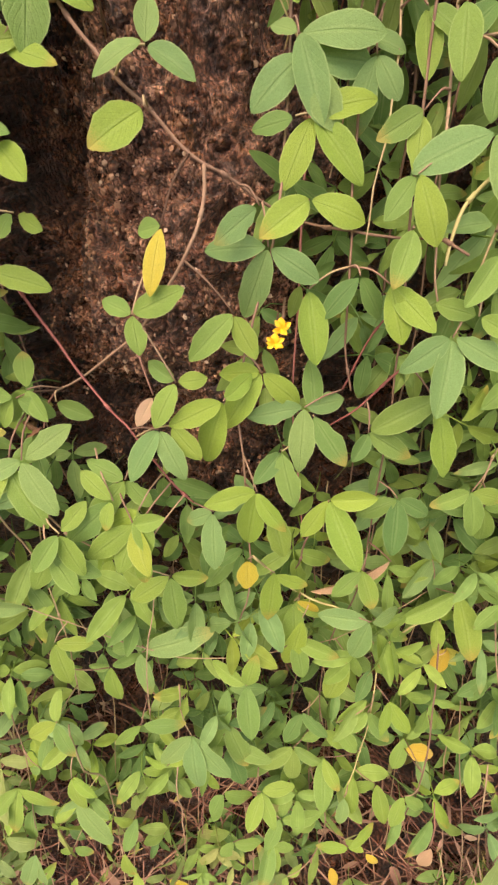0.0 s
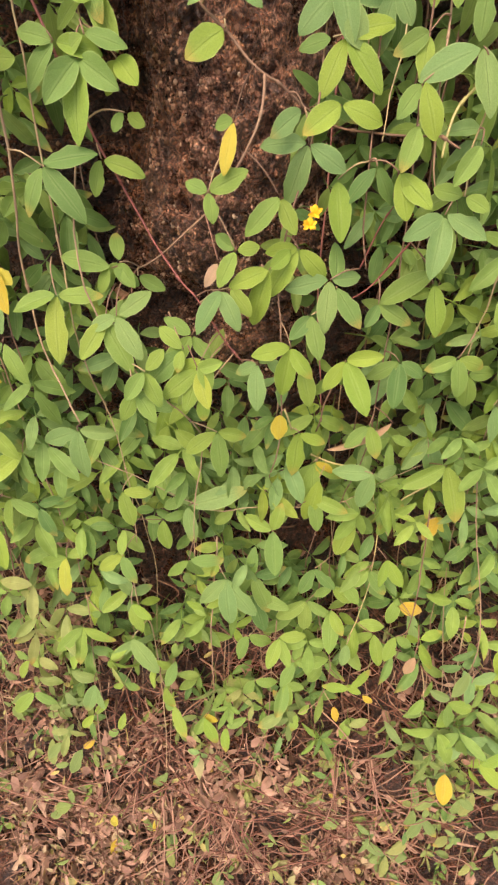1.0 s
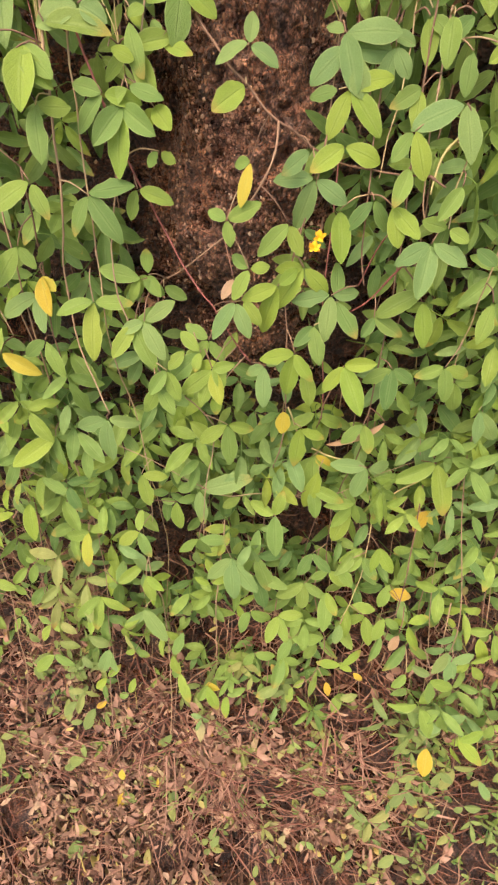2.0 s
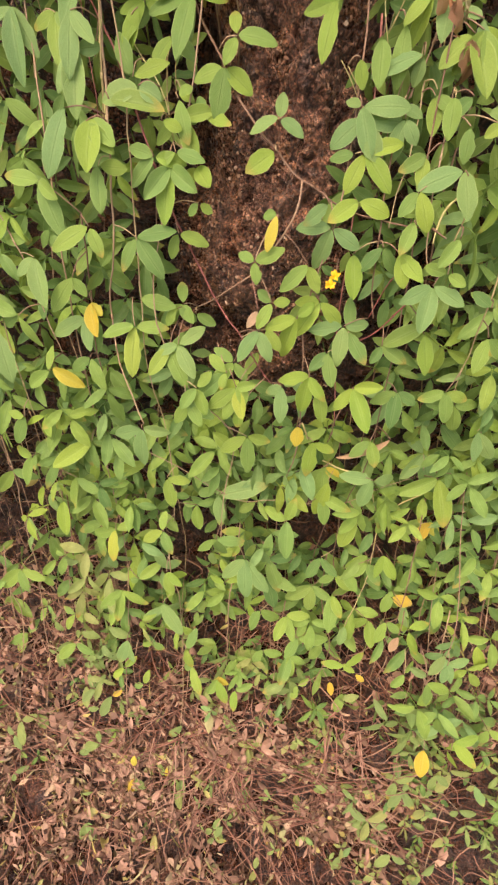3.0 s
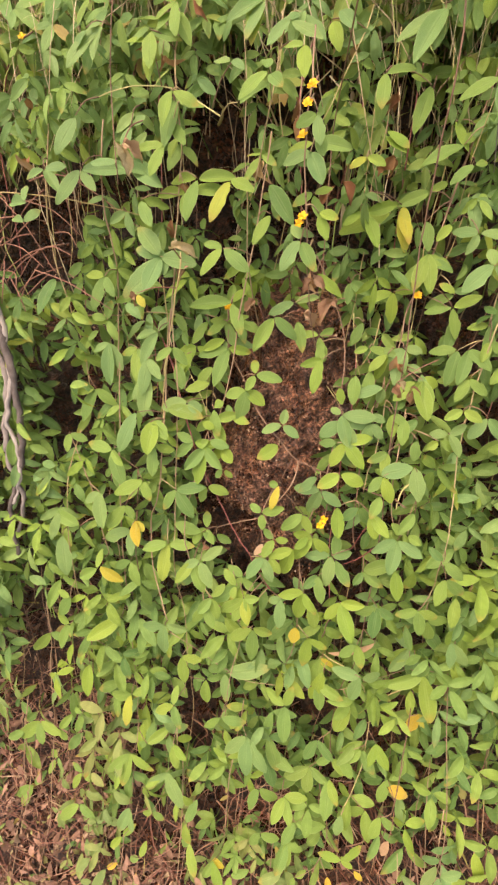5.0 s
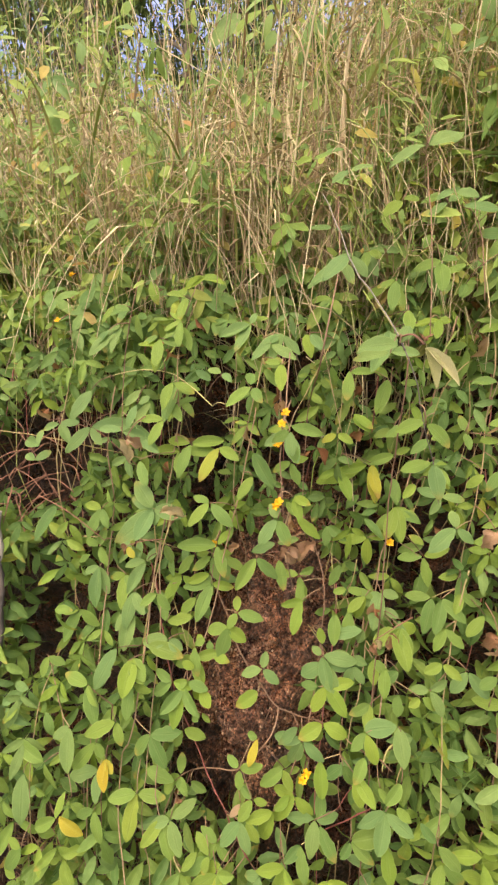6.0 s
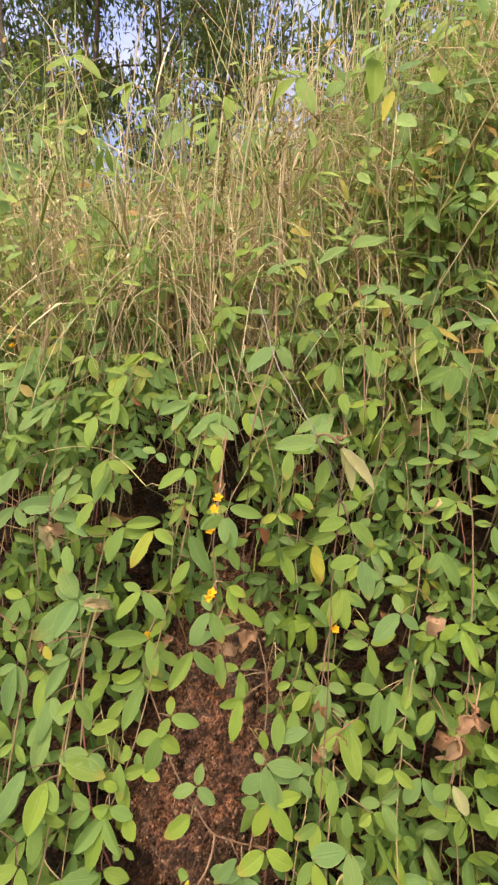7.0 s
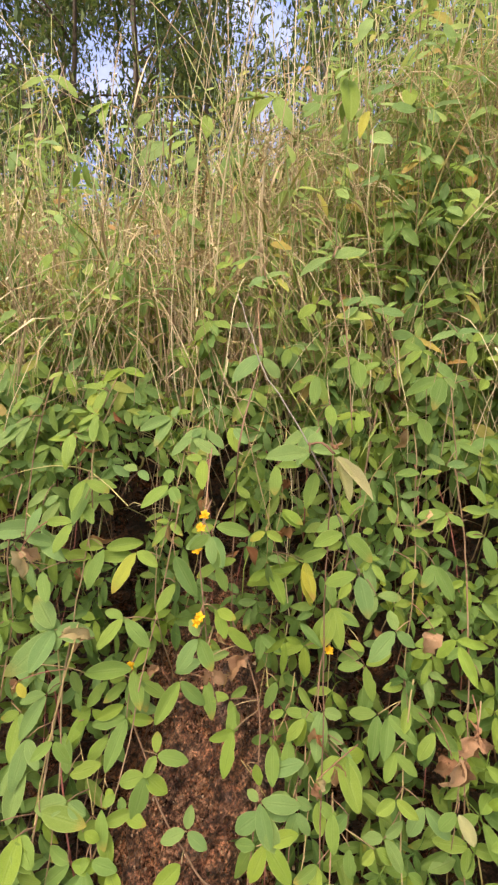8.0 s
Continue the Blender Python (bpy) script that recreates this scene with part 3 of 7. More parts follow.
leaf(v, -137, 230, 1086, 1, (180, 24, "g"), (-36, 33, "g"), (39, 24, "g"))
leaf(v, -126, 238, 1071, 1, (61, 25, "d"))
leaf(v, -142, 223, 1084, 1, (-112, 41, "g"), (49, 25, "g"), (-31, 24, "g"))
leaf(v, -149, 199, 1049, 1, (110, 34, "g"), (27, 49, "g"), (-44, 39, "g"))
leaf(v, -51, 213, 1094, 0.8, (-36, 21, "W"))
leaf(v, -127, 216, 1066, 0.9, (-73, 22, "D"))
v = placed_creeper('red', 0.0013, ((-252, 358, 1354), (-227, 344, 1316), (-197, 305, 1283), (-178, 275, 1259), (-160, 257, 1221), (-146, 251, 1178), (-138, 251, 1156), (-128, 249, 1140), (-115, 243, 1111), (-103, 238, 1092), (-85, 228, 1068), (-70, 219, 1056), (-50, 210, 1026), (-34, 206, 1008)))
leaf(v, -135, 236, 1158, 1, (70, 31, "g"), (-17, 25, "g"))
leaf(v, -114, 243, 1184, 1, (65, 15, "g"), (-33, 14, "g"))
leaf(v, -42, 208, 1076, 1, (37, 28, "g"))
leaf(v, -49, 205, 1075, 1, (-23, 42, "p"), (28, 35, "p"))
leaf(v, -76, 199, 1037, 1, (-132, 26, "g"), (-47, 42, "g"), (36, 25, "g"))
leaf(v, -67, 186, 1022, 1, (-53, 40, "l"), (12, 29, "g"))
leaf(v, -72, 179, 1005, 1, (-17, 31, "g"))
leaf(v, -19, 194, 1013, 1, (-58, 22, "p"), (3, 43, "p"), (121, 21, "p"))
leaf(v, -68, 176, 989, 1, (-4, 23, "l"))
leaf(v, -153, 245, 1220, 1, (-109, 27, "g"), (79, 29, "l"), (-44, 36, "g"))
v = placed_creeper('brown', 0.0011, ((72, 336, 1268), (67, 322, 1242), (62, 298, 1210), (62, 262, 1152), (66, 250, 1097), (71, 248, 1076)))
leaf(v, 65, 316, 1251, 1, (-84, 25, "p"), (73, 21, "p"))
leaf(v, 70, 310, 1243, 1, (38, 24, "p"), (-11, 38, "p"))
leaf(v, 66, 248, 1151, 1, (-34, 30, "d"), (29, 29, "d"))
leaf(v, 81, 241, 1149, 1, (55, 35, "l"), (18, 33, "l"))
leaf(v, 39, 255, 1141, 1, (9, 44, "l"))
v = placed_creeper('brown', 0.0008, ((83, 330, 1267), (81, 307, 1231), (72, 275, 1189), (69, 262, 1164)))
leaf(v, 91, 308, 1260, 1, (2, 30, "g"), (56, 24, "g"))
leaf(v, 92, 310, 1264, 1, (137, 21, "d"))
v = placed_creeper('brown', 0.001, ((107, 315, 1265), (106, 297, 1237), (102, 268, 1198), (106, 249, 1156), (111, 244, 1136)))
leaf(v, 91, 278, 1221, 1, (-69, 28, "d"), (-9, 29, "g"))
leaf(v, 89, 259, 1197, 1, (-44, 27, "g"), (23, 36, "l"))
leaf(v, 146, 280, 1244, 1, (45, 22, "g"), (-60, 17, "g"))
leaf(v, 121, 296, 1261, 1, (-44, 26, "d"))
leaf(v, 106, 297, 1260, 1, (9, 33, "g"))
leaf(v, 122, 281, 1242, 1, (6, 27, "g"))
v = placed_creeper('brown', 0.0014, ((-202, 323, 1367), (-210, 312, 1305), (-195, 254, 1243), (-203, 225, 1141), (-226, 236, 1078), (-213, 199, 1020), (-176, 150, 973)))
leaf(v, -204, 243, 1247, 1.2, (-10, 46, "l"), (48, 31, "g"))
leaf(v, -203, 232, 1214, 1, (-1, 40, "g"), (90, 27, "g"))
leaf(v, -173, 220, 1157, 1, (-28, 37, "d"), (34, 45, "d"), (107, 40, "d"))
leaf(v, -191, 256, 1259, 1, (86, 50, "d"))
leaf(v, -188, 206, 1068, 1, (91, 37, "g"), (-69, 39, "g"), (-2, 58, "g"))
leaf(v, -176, 143, 972, 1, (-65, 43, "p"), (83, 33, "p"), (-3, 55, "p"))
leaf(v, -199, 331, 1361, 1, (27, 28, "d"))
leaf(v, -209, 237, 1245, 1, (47, 33, "g"))
v = placed_creeper('brown', 0.0014, ((161, 487, 1679), (113, 404, 1438), (99, 387, 1396), (91, 372, 1360), (88, 349, 1308), (72, 329, 1255)))
leaf(v, 111, 435, 1566, 1, (21, 37, "l"))
leaf(v, 91, 426, 1529, 1, (-66, 27, "d"), (91, 37, "d"))
leaf(v, 121, 326, 1301, 1, (15, 39, "g"), (-32, 34, "g"))
leaf(v, 108, 322, 1293, 1.3, (19, 26, "D"))
leaf(v, 94, 346, 1333, 1.2, (85, 23, "p"), (3, 48, "p"), (-29, 29, "p"))
leaf(v, 114, 326, 1299, 1.1, (-49, 37, "g"), (82, 33, "l"), (20, 51, "g"))
leaf(v, 97, 416, 1498, 1, (-70, 39, "g"), (127, 21, "g"))
leaf(v, 98, 406, 1469, 1, (12, 36, "d"))
leaf(v, 105, 392, 1436, 1, (-21, 47, "g"), (56, 38, "g"), (9, 48, "g"))
leaf(v, 119, 331, 1308, 1, (15, 52, "p"), (-112, 21, "p"))
v = placed_creeper('tan', 0.0014, ((130, 263, 1198), (121, 259, 1190), (115, 256, 1182), (112, 252, 1167), (112, 249, 1156)))
leaf(v, 123, 262, 1214, 1.2, (-72, 40, "p"), (6, 42, "p"))
v = placed_creeper('red', 0.0012, ((106, 242, 1109), (97, 244, 1090), (87, 248, 1072), (74, 249, 1056), (51, 240, 1046)))
leaf(v, 123, 225, 1074, 1, (12, 44, "l"))
leaf(v, 85, 234, 1051, 1, (137, 49, "d"), (63, 33, "d"), (-35, 22, "d"))
leaf(v, 46, 232, 1067, 1, (37, 41, "d"), (172, 35, "d"))
leaf(v, 26, 216, 1049, 1, (18, 39, "d"), (-54, 27, "d"))
v = placed_creeper('brown', 0.0012, ((55, 217, 976), (48, 212, 956), (44, 218, 911)))
leaf(v, 61, 212, 1007, 1, (109, 33, "l"), (-44, 33, "l"), (31, 55, "l"))
v = placed_creeper('tan', 0.0013, ((7, 196, 960), (28, 227, 878), (59, 212, 871), (101, 196, 866), (132, 210, 787), (156, 201, 739)))
leaf(v, 25, 208, 918, 1, (-7, 56, "l"), (70, 30, "l"))
leaf(v, 44, 209, 871, 1, (-1, 75, "g"), (-43, 54, "g"), (54, 52, "g"))
leaf(v, 3, 198, 952, 1.3, (-2, 28, "Y"))
leaf(v, 47, 207, 874, 1.3, (42, 28, "Y"))
leaf(v, 107, 186, 881, 1, (73, 39, "p"), (-79, 44, "p"), (-6, 48, "p"))
leaf(v, 52, 203, 848, 1, (-77, 55, "l"), (-17, 61, "l"))
v = placed_creeper('brown', 0.0007, ((-226, 200, 881), (-162, 188, 861), (-76, 184, 805), (-18, 174, 828), (70, 202, 801), (138, 215, 842), (200, 254, 835)))
leaf(v, 193, 262, 865, 1, (-128, 38, "l"), (39, 43, "g"), (-65, 47, "g"))
leaf(v, 208, 235, 845, 1, (-70, 63, "g"), (16, 75, "g"), (67, 56, "g"))
leaf(v, -102, 184, 811, 1, (-150, 54, "p"), (115, 75, "p"), (14, 54, "p"))
leaf(v, -106, 194, 812, 1, (-111, 41, "d"), (-69, 34, "d"), (89, 30, "d"))
leaf(v, -174, 175, 847, 1, (79, 33, "g"), (1, 48, "g"))
leaf(v, 184, 258, 869, 1, (-126, 39, "p"), (-41, 49, "p"), (15, 75, "p"))
leaf(v, 1, 160, 802, 1, (-86, 41, "g"), (169, 41, "g"), (2, 60, "g"))
leaf(v, 221, 234, 860, 1, (68, 37, "g"), (-9, 32, "g"))
leaf(v, 102, 197, 788, 1, (31, 48, "g"), (-15, 66, "g"))
leaf(v, 47, 195, 824, 1, (6, 48, "g"), (70, 46, "g"))
v = placed_creeper('tan', 0.0012, ((192, 228, 816), (162, 218, 793), (141, 206, 766), (141, 188, 712), (141, 168, 635), (117, 119, 576)))
leaf(v, 100, 166, 683, 1, (127, 43, "g"), (31, 47, "g"))
leaf(v, 135, 174, 695, 1, (-42, 38, "g"), (31, 42, "g"))
leaf(v, 155, 179, 717, 1, (37, 47, "l"), (-29, 39, "l"))
leaf(v, 90, 146, 628, 1, (-2, 67, "g"), (37, 40, "g"))
leaf(v, 155, 131, 588, 1, (5, 51, "g"), (-39, 45, "g"))
leaf(v, 117, 119, 576, 1, (-8, 39, "p"))
v = placed_creeper('brown', 0.001, ((-359, 272, 1185), (-340, 257, 1153), (-320, 240, 1113), (-307, 225, 1061), (-290, 207, 1023)))
leaf(v, -348, 260, 1198, 1, (62, 26, "g"), (-7, 28, "g"))
leaf(v, -331, 210, 1067, 1, (-117, 53, "g"), (-60, 36, "g"), (29, 42, "g"))
leaf(v, -291, 219, 1132, 1, (10, 52, "p"), (-43, 29, "p"))
leaf(v, -298, 183, 1012, 1, (-174, 30, "g"), (-52, 41, "g"))
leaf(v, -295, 185, 1016, 1, (50, 43, "Y"))
v = placed_creeper('brown', 0.0011, ((-232, 232, 1173), (-252, 244, 1087), (-250, 221, 1036), (-234, 186, 991)))
leaf(v, -264, 228, 1201, 1, (-102, 39, "g"), (70, 31, "g"), (21, 51, "g"))
leaf(v, -219, 217, 1166, 1, (-58, 45, "g"), (21, 29, "g"))
leaf(v, -257, 224, 1111, 1, (-44, 45, "g"), (30, 23, "g"))
leaf(v, -254, 221, 1064, 1, (-60, 54, "p"), (16, 37, "p"))
leaf(v, -245, 228, 1081, 1.15, (50, 20, "Y"), (19, 39, "Y"))
leaf(v, -249, 198, 1026, 1, (-55, 33, "g"), (23, 42, "g"))
v = placed_creeper('tan', 0.0008, ((28, 368, 1366), (35, 351, 1332), (45, 345, 1291)))
leaf(v, 41, 354, 1359, 1, (-24, 32, "d"))
leaf(v, 40, 334, 1297, 1, (4, 39, "g"))
v = placed_creeper('tan', 0.0008, ((63, 371, 1360), (55, 356, 1320), (45, 350, 1299)))
leaf(v, 52, 344, 1330, 1, (79, 25, "g"), (-68, 18, "g"))
leaf(v, 58, 339, 1304, 1, (0, 45, "g"))
v = placed_creeper('brown', 0.0009, ((-161, 345, 1358), (-90, 336, 1348), (-61, 348, 1359)))
leaf(v, -129, 322, 1333, 1, (-64, 33, "l"), (79, 38, "p"), (-2, 42, "p"))
leaf(v, -115, 332, 1358, 1, (13, 33, "g"), (68, 35, "g"))
leaf(v, -130, 331, 1354, 1, (113, 29, "g"), (-61, 31, "g"), (28, 34, "g"))
leaf(v, -34, 342, 1371, 1.2, (50, 26, "D"))
leaf(v, -88, 321, 1384, 1, (-68, 21, "D"))
leaf(v, -40, 343, 1359, 1, (13, 41, "g"))
leaf(v, -154, 331, 1353, 1, (-33, 36, "g"), (101, 18, "g"))
leaf(v, -117, 313, 1383, 1, (-88, 54, "g"), (17, 41, "g"), (164, 27, "l"))
leaf(v, -124, 313, 1325, 1, (-17, 52, "g"), (80, 30, "l"), (-71, 42, "g"))
leaf(v, -68, 328, 1365, 1, (-30, 49, "g"), (47, 40, "g"))
v = placed_creeper('brown', 0.0009, ((-341, 343, 1345), (-276, 344, 1350), (-234, 342, 1357), (-181, 343, 1351)))
leaf(v, -295, 320, 1348, 1, (34, 30, "g"), (-97, 29, "g"), (166, 27, "g"))
leaf(v, -190, 333, 1342, 1, (-43, 26, "d"), (42, 28, "d"))
v = placed_creeper('tan', 0.0011, ((-201, 308, 1406), (-211, 325, 1330), (-206, 289, 1284), (-196, 245, 1216)))
leaf(v, -221, 318, 1337, 1, (-65, 33, "p"), (-22, 48, "p"), (155, 27, "p"))
leaf(v, -228, 245, 1254, 1, (-21, 59, "p"))
v = placed_creeper('tan', 0.001, ((-4, 877, 1892), (27, 651, 1789), (10, 507, 1706), (2, 430, 1645), (-29, 366, 1563)))
leaf(v, 13, 523, 1765, 1, (-47, 62, "p"), (38, 55, "p"))
leaf(v, -33, 414, 1651, 1, (30, 39, "l"))
leaf(v, -37, 334, 1534, 1.2, (30, 38, "p"), (-63, 31, "p"))
leaf(v, -35, 340, 1543, 1, (80, 40, "g"), (-73, 27, "g"))
leaf(v, -24, 387, 1650, 1, (47, 29, "p"))
v = placed_creeper('tan', 0.0009, ((-1020, 1785, 2294), (-520, 739, 1838), (-415, 501, 1716), (-391, 430, 1662)))
v = placed_creeper('tan', 0.0009, ((-130, 325, 1563), (-194, 363, 1592), (-243, 364, 1596), (-280, 356, 1587)))
leaf(v, -303, 340, 1569, 1, (-29, 48, "p"))
leaf(v, -189, 355, 1582, 1, (-9, 55, "g"), (79, 32, "g"))
leaf(v, -211, 359, 1631, 1, (-94, 28, "l"), (-1, 39, "l"))
leaf(v, -196, 377, 1551, 1, (-1, 28, "g"), (124, 26, "g"))
leaf(v, -106, 303, 1571, 1, (134, 33, "g"))
leaf(v, -116, 319, 1603, 1, (-117, 23, "p"), (52, 18, "p"))
leaf(v, -185, 336, 1587, 1, (-3, 38, "g"), (70, 30, "g"))
leaf(v, -187, 338, 1561, 1, (40, 29, "g"), (-29, 23, "g"))
leaf(v, -228, 323, 1558, 1, (-12, 33, "p"), (133, 18, "p"))
v = placed_creeper('tan', 0.0012, ((31, 524, 1727), (57, 474, 1691), (76, 437, 1662)))
leaf(v, 71, 526, 1732, 1, (12, 65, "g"))
leaf(v, 78, 423, 1654, 1, (-57, 54, "p"), (162, 20, "p"), (-21, 65, "p"))
leaf(v, 75, 497, 1724, 1, (-46, 49, "g"), (10, 55, "g"))
leaf(v, 99, 451, 1680, 1, (8, 41, "d"), (-89, 18, "d"))
leaf(v, 119, 430, 1667, 1, (-87, 21, "l"), (106, 26, "l"), (9, 30, "l"))
leaf(v, 74, 430, 1719, 1, (0, 43, "g"), (-67, 24, "g"))
leaf(v, 88, 400, 1682, 1, (9, 35, "g"))
v = placed_creeper('red', 0.0009, ((66, 251, 1075), (77, 251, 1108), (85, 252, 1123)))
leaf(v, 40, 232, 1073, 1, (86, 32, "p"), (-2, 44, "p"), (-79, 38, "p"))
v = placed_creeper('tan', 0.0006, ((6, 323, 1282), (21, 323, 1261), (36, 321, 1242)))
leaf(v, 32, 304, 1243, 1.2, (-52, 36, "p"), (23, 38, "p"), (92, 38, "p"))
leaf(v, 29, 307, 1251, 1, (21, 43, "p"), (99, 44, "p"), (-119, 16, "p"))
v = placed_creeper('tan', 0.0006, ((12, 324, 1278), (25, 324, 1259), (22, 314, 1246)))
leaf(v, 22, 319, 1284, 1, (18, 22, "l"))
v = placed_creeper('tan', 0.0006, ((-153, 322, 1289), (-149, 291, 1262), (-143, 272, 1239)))
v = placed_creeper('tan', 0.0006, ((-143, 326, 1300), (-143, 309, 1279), (-140, 287, 1257)))
leaf(v, -145, 312, 1299, 1, (44, 30, "g"), (-39, 32, "g"))
leaf(v, -134, 287, 1264, 1, (44, 15, "l"))
leaf(v, -132, 269, 1259, 1, (21, 36, "g"), (135, 15, "g"))
v = placed_creeper('tan', 0.0006, ((-282, 339, 1336), (-277, 335, 1319), (-273, 329, 1304)))
leaf(v, -294, 316, 1318, 1, (-63, 28, "p"), (2, 59, "p"), (23, 41, "p"))
leaf(v, -252, 316, 1313, 1, (-65, 27, "g"), (-3, 47, "g"), (51, 24, "g"))
v = placed_creeper('brown', 0.0008, ((69, 350, 1294), (62, 335, 1258), (56, 311, 1223), (49, 287, 1191)))
leaf(v, 38, 292, 1220, 1, (-29, 38, "l"), (33, 43, "l"), (109, 35, "l"))
leaf(v, 28, 288, 1219, 1, (-77, 23, "d"))
v = placed_creeper('brown', 0.0007, ((77, 347, 1292), (74, 329, 1256)))
leaf(v, 77, 327, 1285, 1, (-10, 21, "p"), (-75, 46, "p"))
v = placed_creeper('tan', 0.0009, ((135, 259, 1191), (129, 246, 1166), (125, 241, 1130)))
leaf(v, 117, 227, 1125, 1, (-71, 36, "p"), (-6, 45, "p"), (64, 36, "p"))
leaf(v, 127, 227, 1137, 1, (64, 19, "g"), (-100, 22, "g"))
leaf(v, 130, 234, 1166, 1, (-35, 29, "g"))
v = placed_creeper('tan', 0.0006, ((-139, 267, 1228), (-152, 281, 1266), (-191, 326, 1297)))
leaf(v, -116, 253, 1211, 1.3, (46, 23, "l"), (-37, 23, "l"))
leaf(v, -171, 326, 1320, 1, (-74, 24, "l"), (62, 24, "l"), (-20, 40, "l"))
leaf(v, -130, 266, 1245, 1, (-49, 33, "g"), (23, 36, "g"), (102, 30, "g"))
leaf(v, -140, 247, 1212, 1, (68, 40, "g"), (-3, 50, "l"), (-52, 38, "g"))
leaf(v, -133, 248, 1223, 1, (73, 27, "g"), (-53, 19, "g"))
leaf(v, -178, 287, 1272, 1, (-151, 40, "g"), (115, 35, "g"))
leaf(v, -165, 262, 1268, 1.3, (64, 22, "p"), (-77, 36, "p"))
leaf(v, -145, 254, 1246, 1, (71, 18, "l"))
leaf(v, -174, 313, 1316, 1, (-20, 33, "l"))
v = placed_creeper('tan', 0.0006, ((30, 403, 1433), (28, 377, 1377), (20, 345, 1326)))
leaf(v, -11, 338, 1342, 1, (-96, 27, "g"), (107, 24, "g"), (15, 33, "g"))
leaf(v, -3, 320, 1319, 1, (-76, 28, "l"), (-3, 45, "l"))
leaf(v, 19, 376, 1402, 1, (-4, 28, "d"), (70, 32, "d"))
leaf(v, 6, 359, 1383, 1.3, (-53, 38, "D"))
leaf(v, -6, 334, 1337, 1, (4, 32, "g"))
v = placed_creeper('tan', 0.0006, ((39, 435, 1646), (36, 402, 1562), (26, 393, 1486)))
leaf(v, 28, 414, 1607, 1, (-9, 47, "g"))
leaf(v, 37, 392, 1552, 1, (50, 30, "l"))
leaf(v, 67, 413, 1480, 1, (5, 48, "y"))
leaf(v, 56, 408, 1476, 1, (-68, 64, "l"), (-154, 16, "l"))
leaf(v, 78, 426, 1597, 1, (-12, 50, "g"), (-133, 32, "g"))
leaf(v, 28, 403, 1605, 1, (-11, 40, "g"), (102, 30, "g"))
leaf(v, 37, 388, 1556, 1, (55, 31, "l"))
leaf(v, 69, 411, 1484, 1, (9, 54, "y"))
v = placed_creeper('tan', 0.0007, ((171, 430, 1624), (142, 416, 1582), (131, 412, 1484)))
leaf(v, 123, 419, 1543, 1, (-66, 48, "g"), (142, 27, "g"))
leaf(v, 137, 413, 1524, 1, (-46, 31, "g"), (106, 17, "g"))
v = placed_creeper('brown', 0.0007, ((105, 402, 1428), (95, 380, 1378), (85, 361, 1328)))
leaf(v, 72, 374, 1393, 1, (-70, 38, "l"), (5, 39, "l"), (106, 38, "l"))
leaf(v, 104, 389, 1428, 1, (-33, 39, "g"), (78, 34, "g"), (11, 41, "g"))
leaf(v, 76, 344, 1324, 1, (-39, 31, "g"), (-15, 37, "l"))
leaf(v, 88, 343, 1321, 1, (22, 28, "d"), (-110, 25, "d"))
v = placed_creeper('tan', 0.0006, ((21, 411, 1593), (22, 388, 1534), (20, 398, 1473)))
leaf(v, 27, 389, 1477, 1, (-55, 29, "l"), (106, 35, "l"), (16, 42, "l"))
leaf(v, 20, 372, 1531, 1, (-54, 21, "g"), (69, 23, "g"))
v = placed_creeper('tan', 0.0006, ((139, 415, 1498), (133, 401, 1445), (114, 382, 1388)))
leaf(v, 143, 368, 1380, 1, (-79, 32, "g"), (123, 34, "g"), (7, 38, "g"))
leaf(v, 154, 382, 1459, 1, (-93, 32, "p"), (-36, 26, "p"), (95, 30, "p"))
leaf(v, 126, 399, 1467, 1, (-40, 26, "g"))
leaf(v, 142, 371, 1394, 1, (-59, 37, "g"), (-128, 22, "g"))
leaf(v, 149, 367, 1370, 1, (-3, 41, "d"))
v = placed_creeper('brown', 0.0007, ((-184, 309, 1422), (-206, 323, 1343), (-215, 299, 1285)))
leaf(v, -222, 278, 1290, 1, (-33, 37, "p"), (-6, 53, "p"), (96, 23, "p"))
leaf(v, -194, 288, 1435, 1.3, (-27, 43, "p"), (79, 41, "p"), (-146, 42, "p"))
leaf(v, -162, 298, 1427, 1.1, (-64, 25, "D"))
leaf(v, -188, 293, 1433, 1.2, (-49, 68, "p"), (-110, 41, "p"), (10, 20, "p"))
leaf(v, -222, 282, 1314, 1, (-10, 48, "p"), (44, 33, "p"))
v = placed_creeper('tan', 0.0006, ((178, 434, 1598), (181, 416, 1537), (172, 403, 1483)))
leaf(v, 203, 413, 1602, 1, (-87, 29, "g"), (114, 26, "g"))
leaf(v, 218, 404, 1532, 1, (-86, 24, "g"), (58, 20, "g"))
leaf(v, 176, 409, 1538, 1, (12, 23, "d"), (-166, 24, "d"))
leaf(v, 203, 393, 1491, 1, (-41, 27, "g"))
v = placed_creeper('brown', 0.0011, ((-514, 149, 621), (-514, 107, 538), (-517, 97, 454), (-518, 46, 370), (-523, -18, 287), (-527, -66, 203), (-527, -132, 120)))
leaf(v, -505, 107, 571, 1, (113, 44, "g"), (-59, 46, "g"))
leaf(v, -511, 75, 399, 1, (-56, 59, "g"), (150, 35, "g"), (-17, 60, "g"))
leaf(v, -517, 62, 288, 1, (-41, 42, "Y"), (125, 50, "s"))
leaf(v, -512, -55, 255, 1, (-97, 31, "s"), (9, 56, "s"), (122, 35, "s"))
leaf(v, -546, 29, 236, 1, (-136, 50, "s"), (79, 48, "s"))
leaf(v, -531, -76, 220, 1, (53, 35, "s"), (-106, 26, "s"))
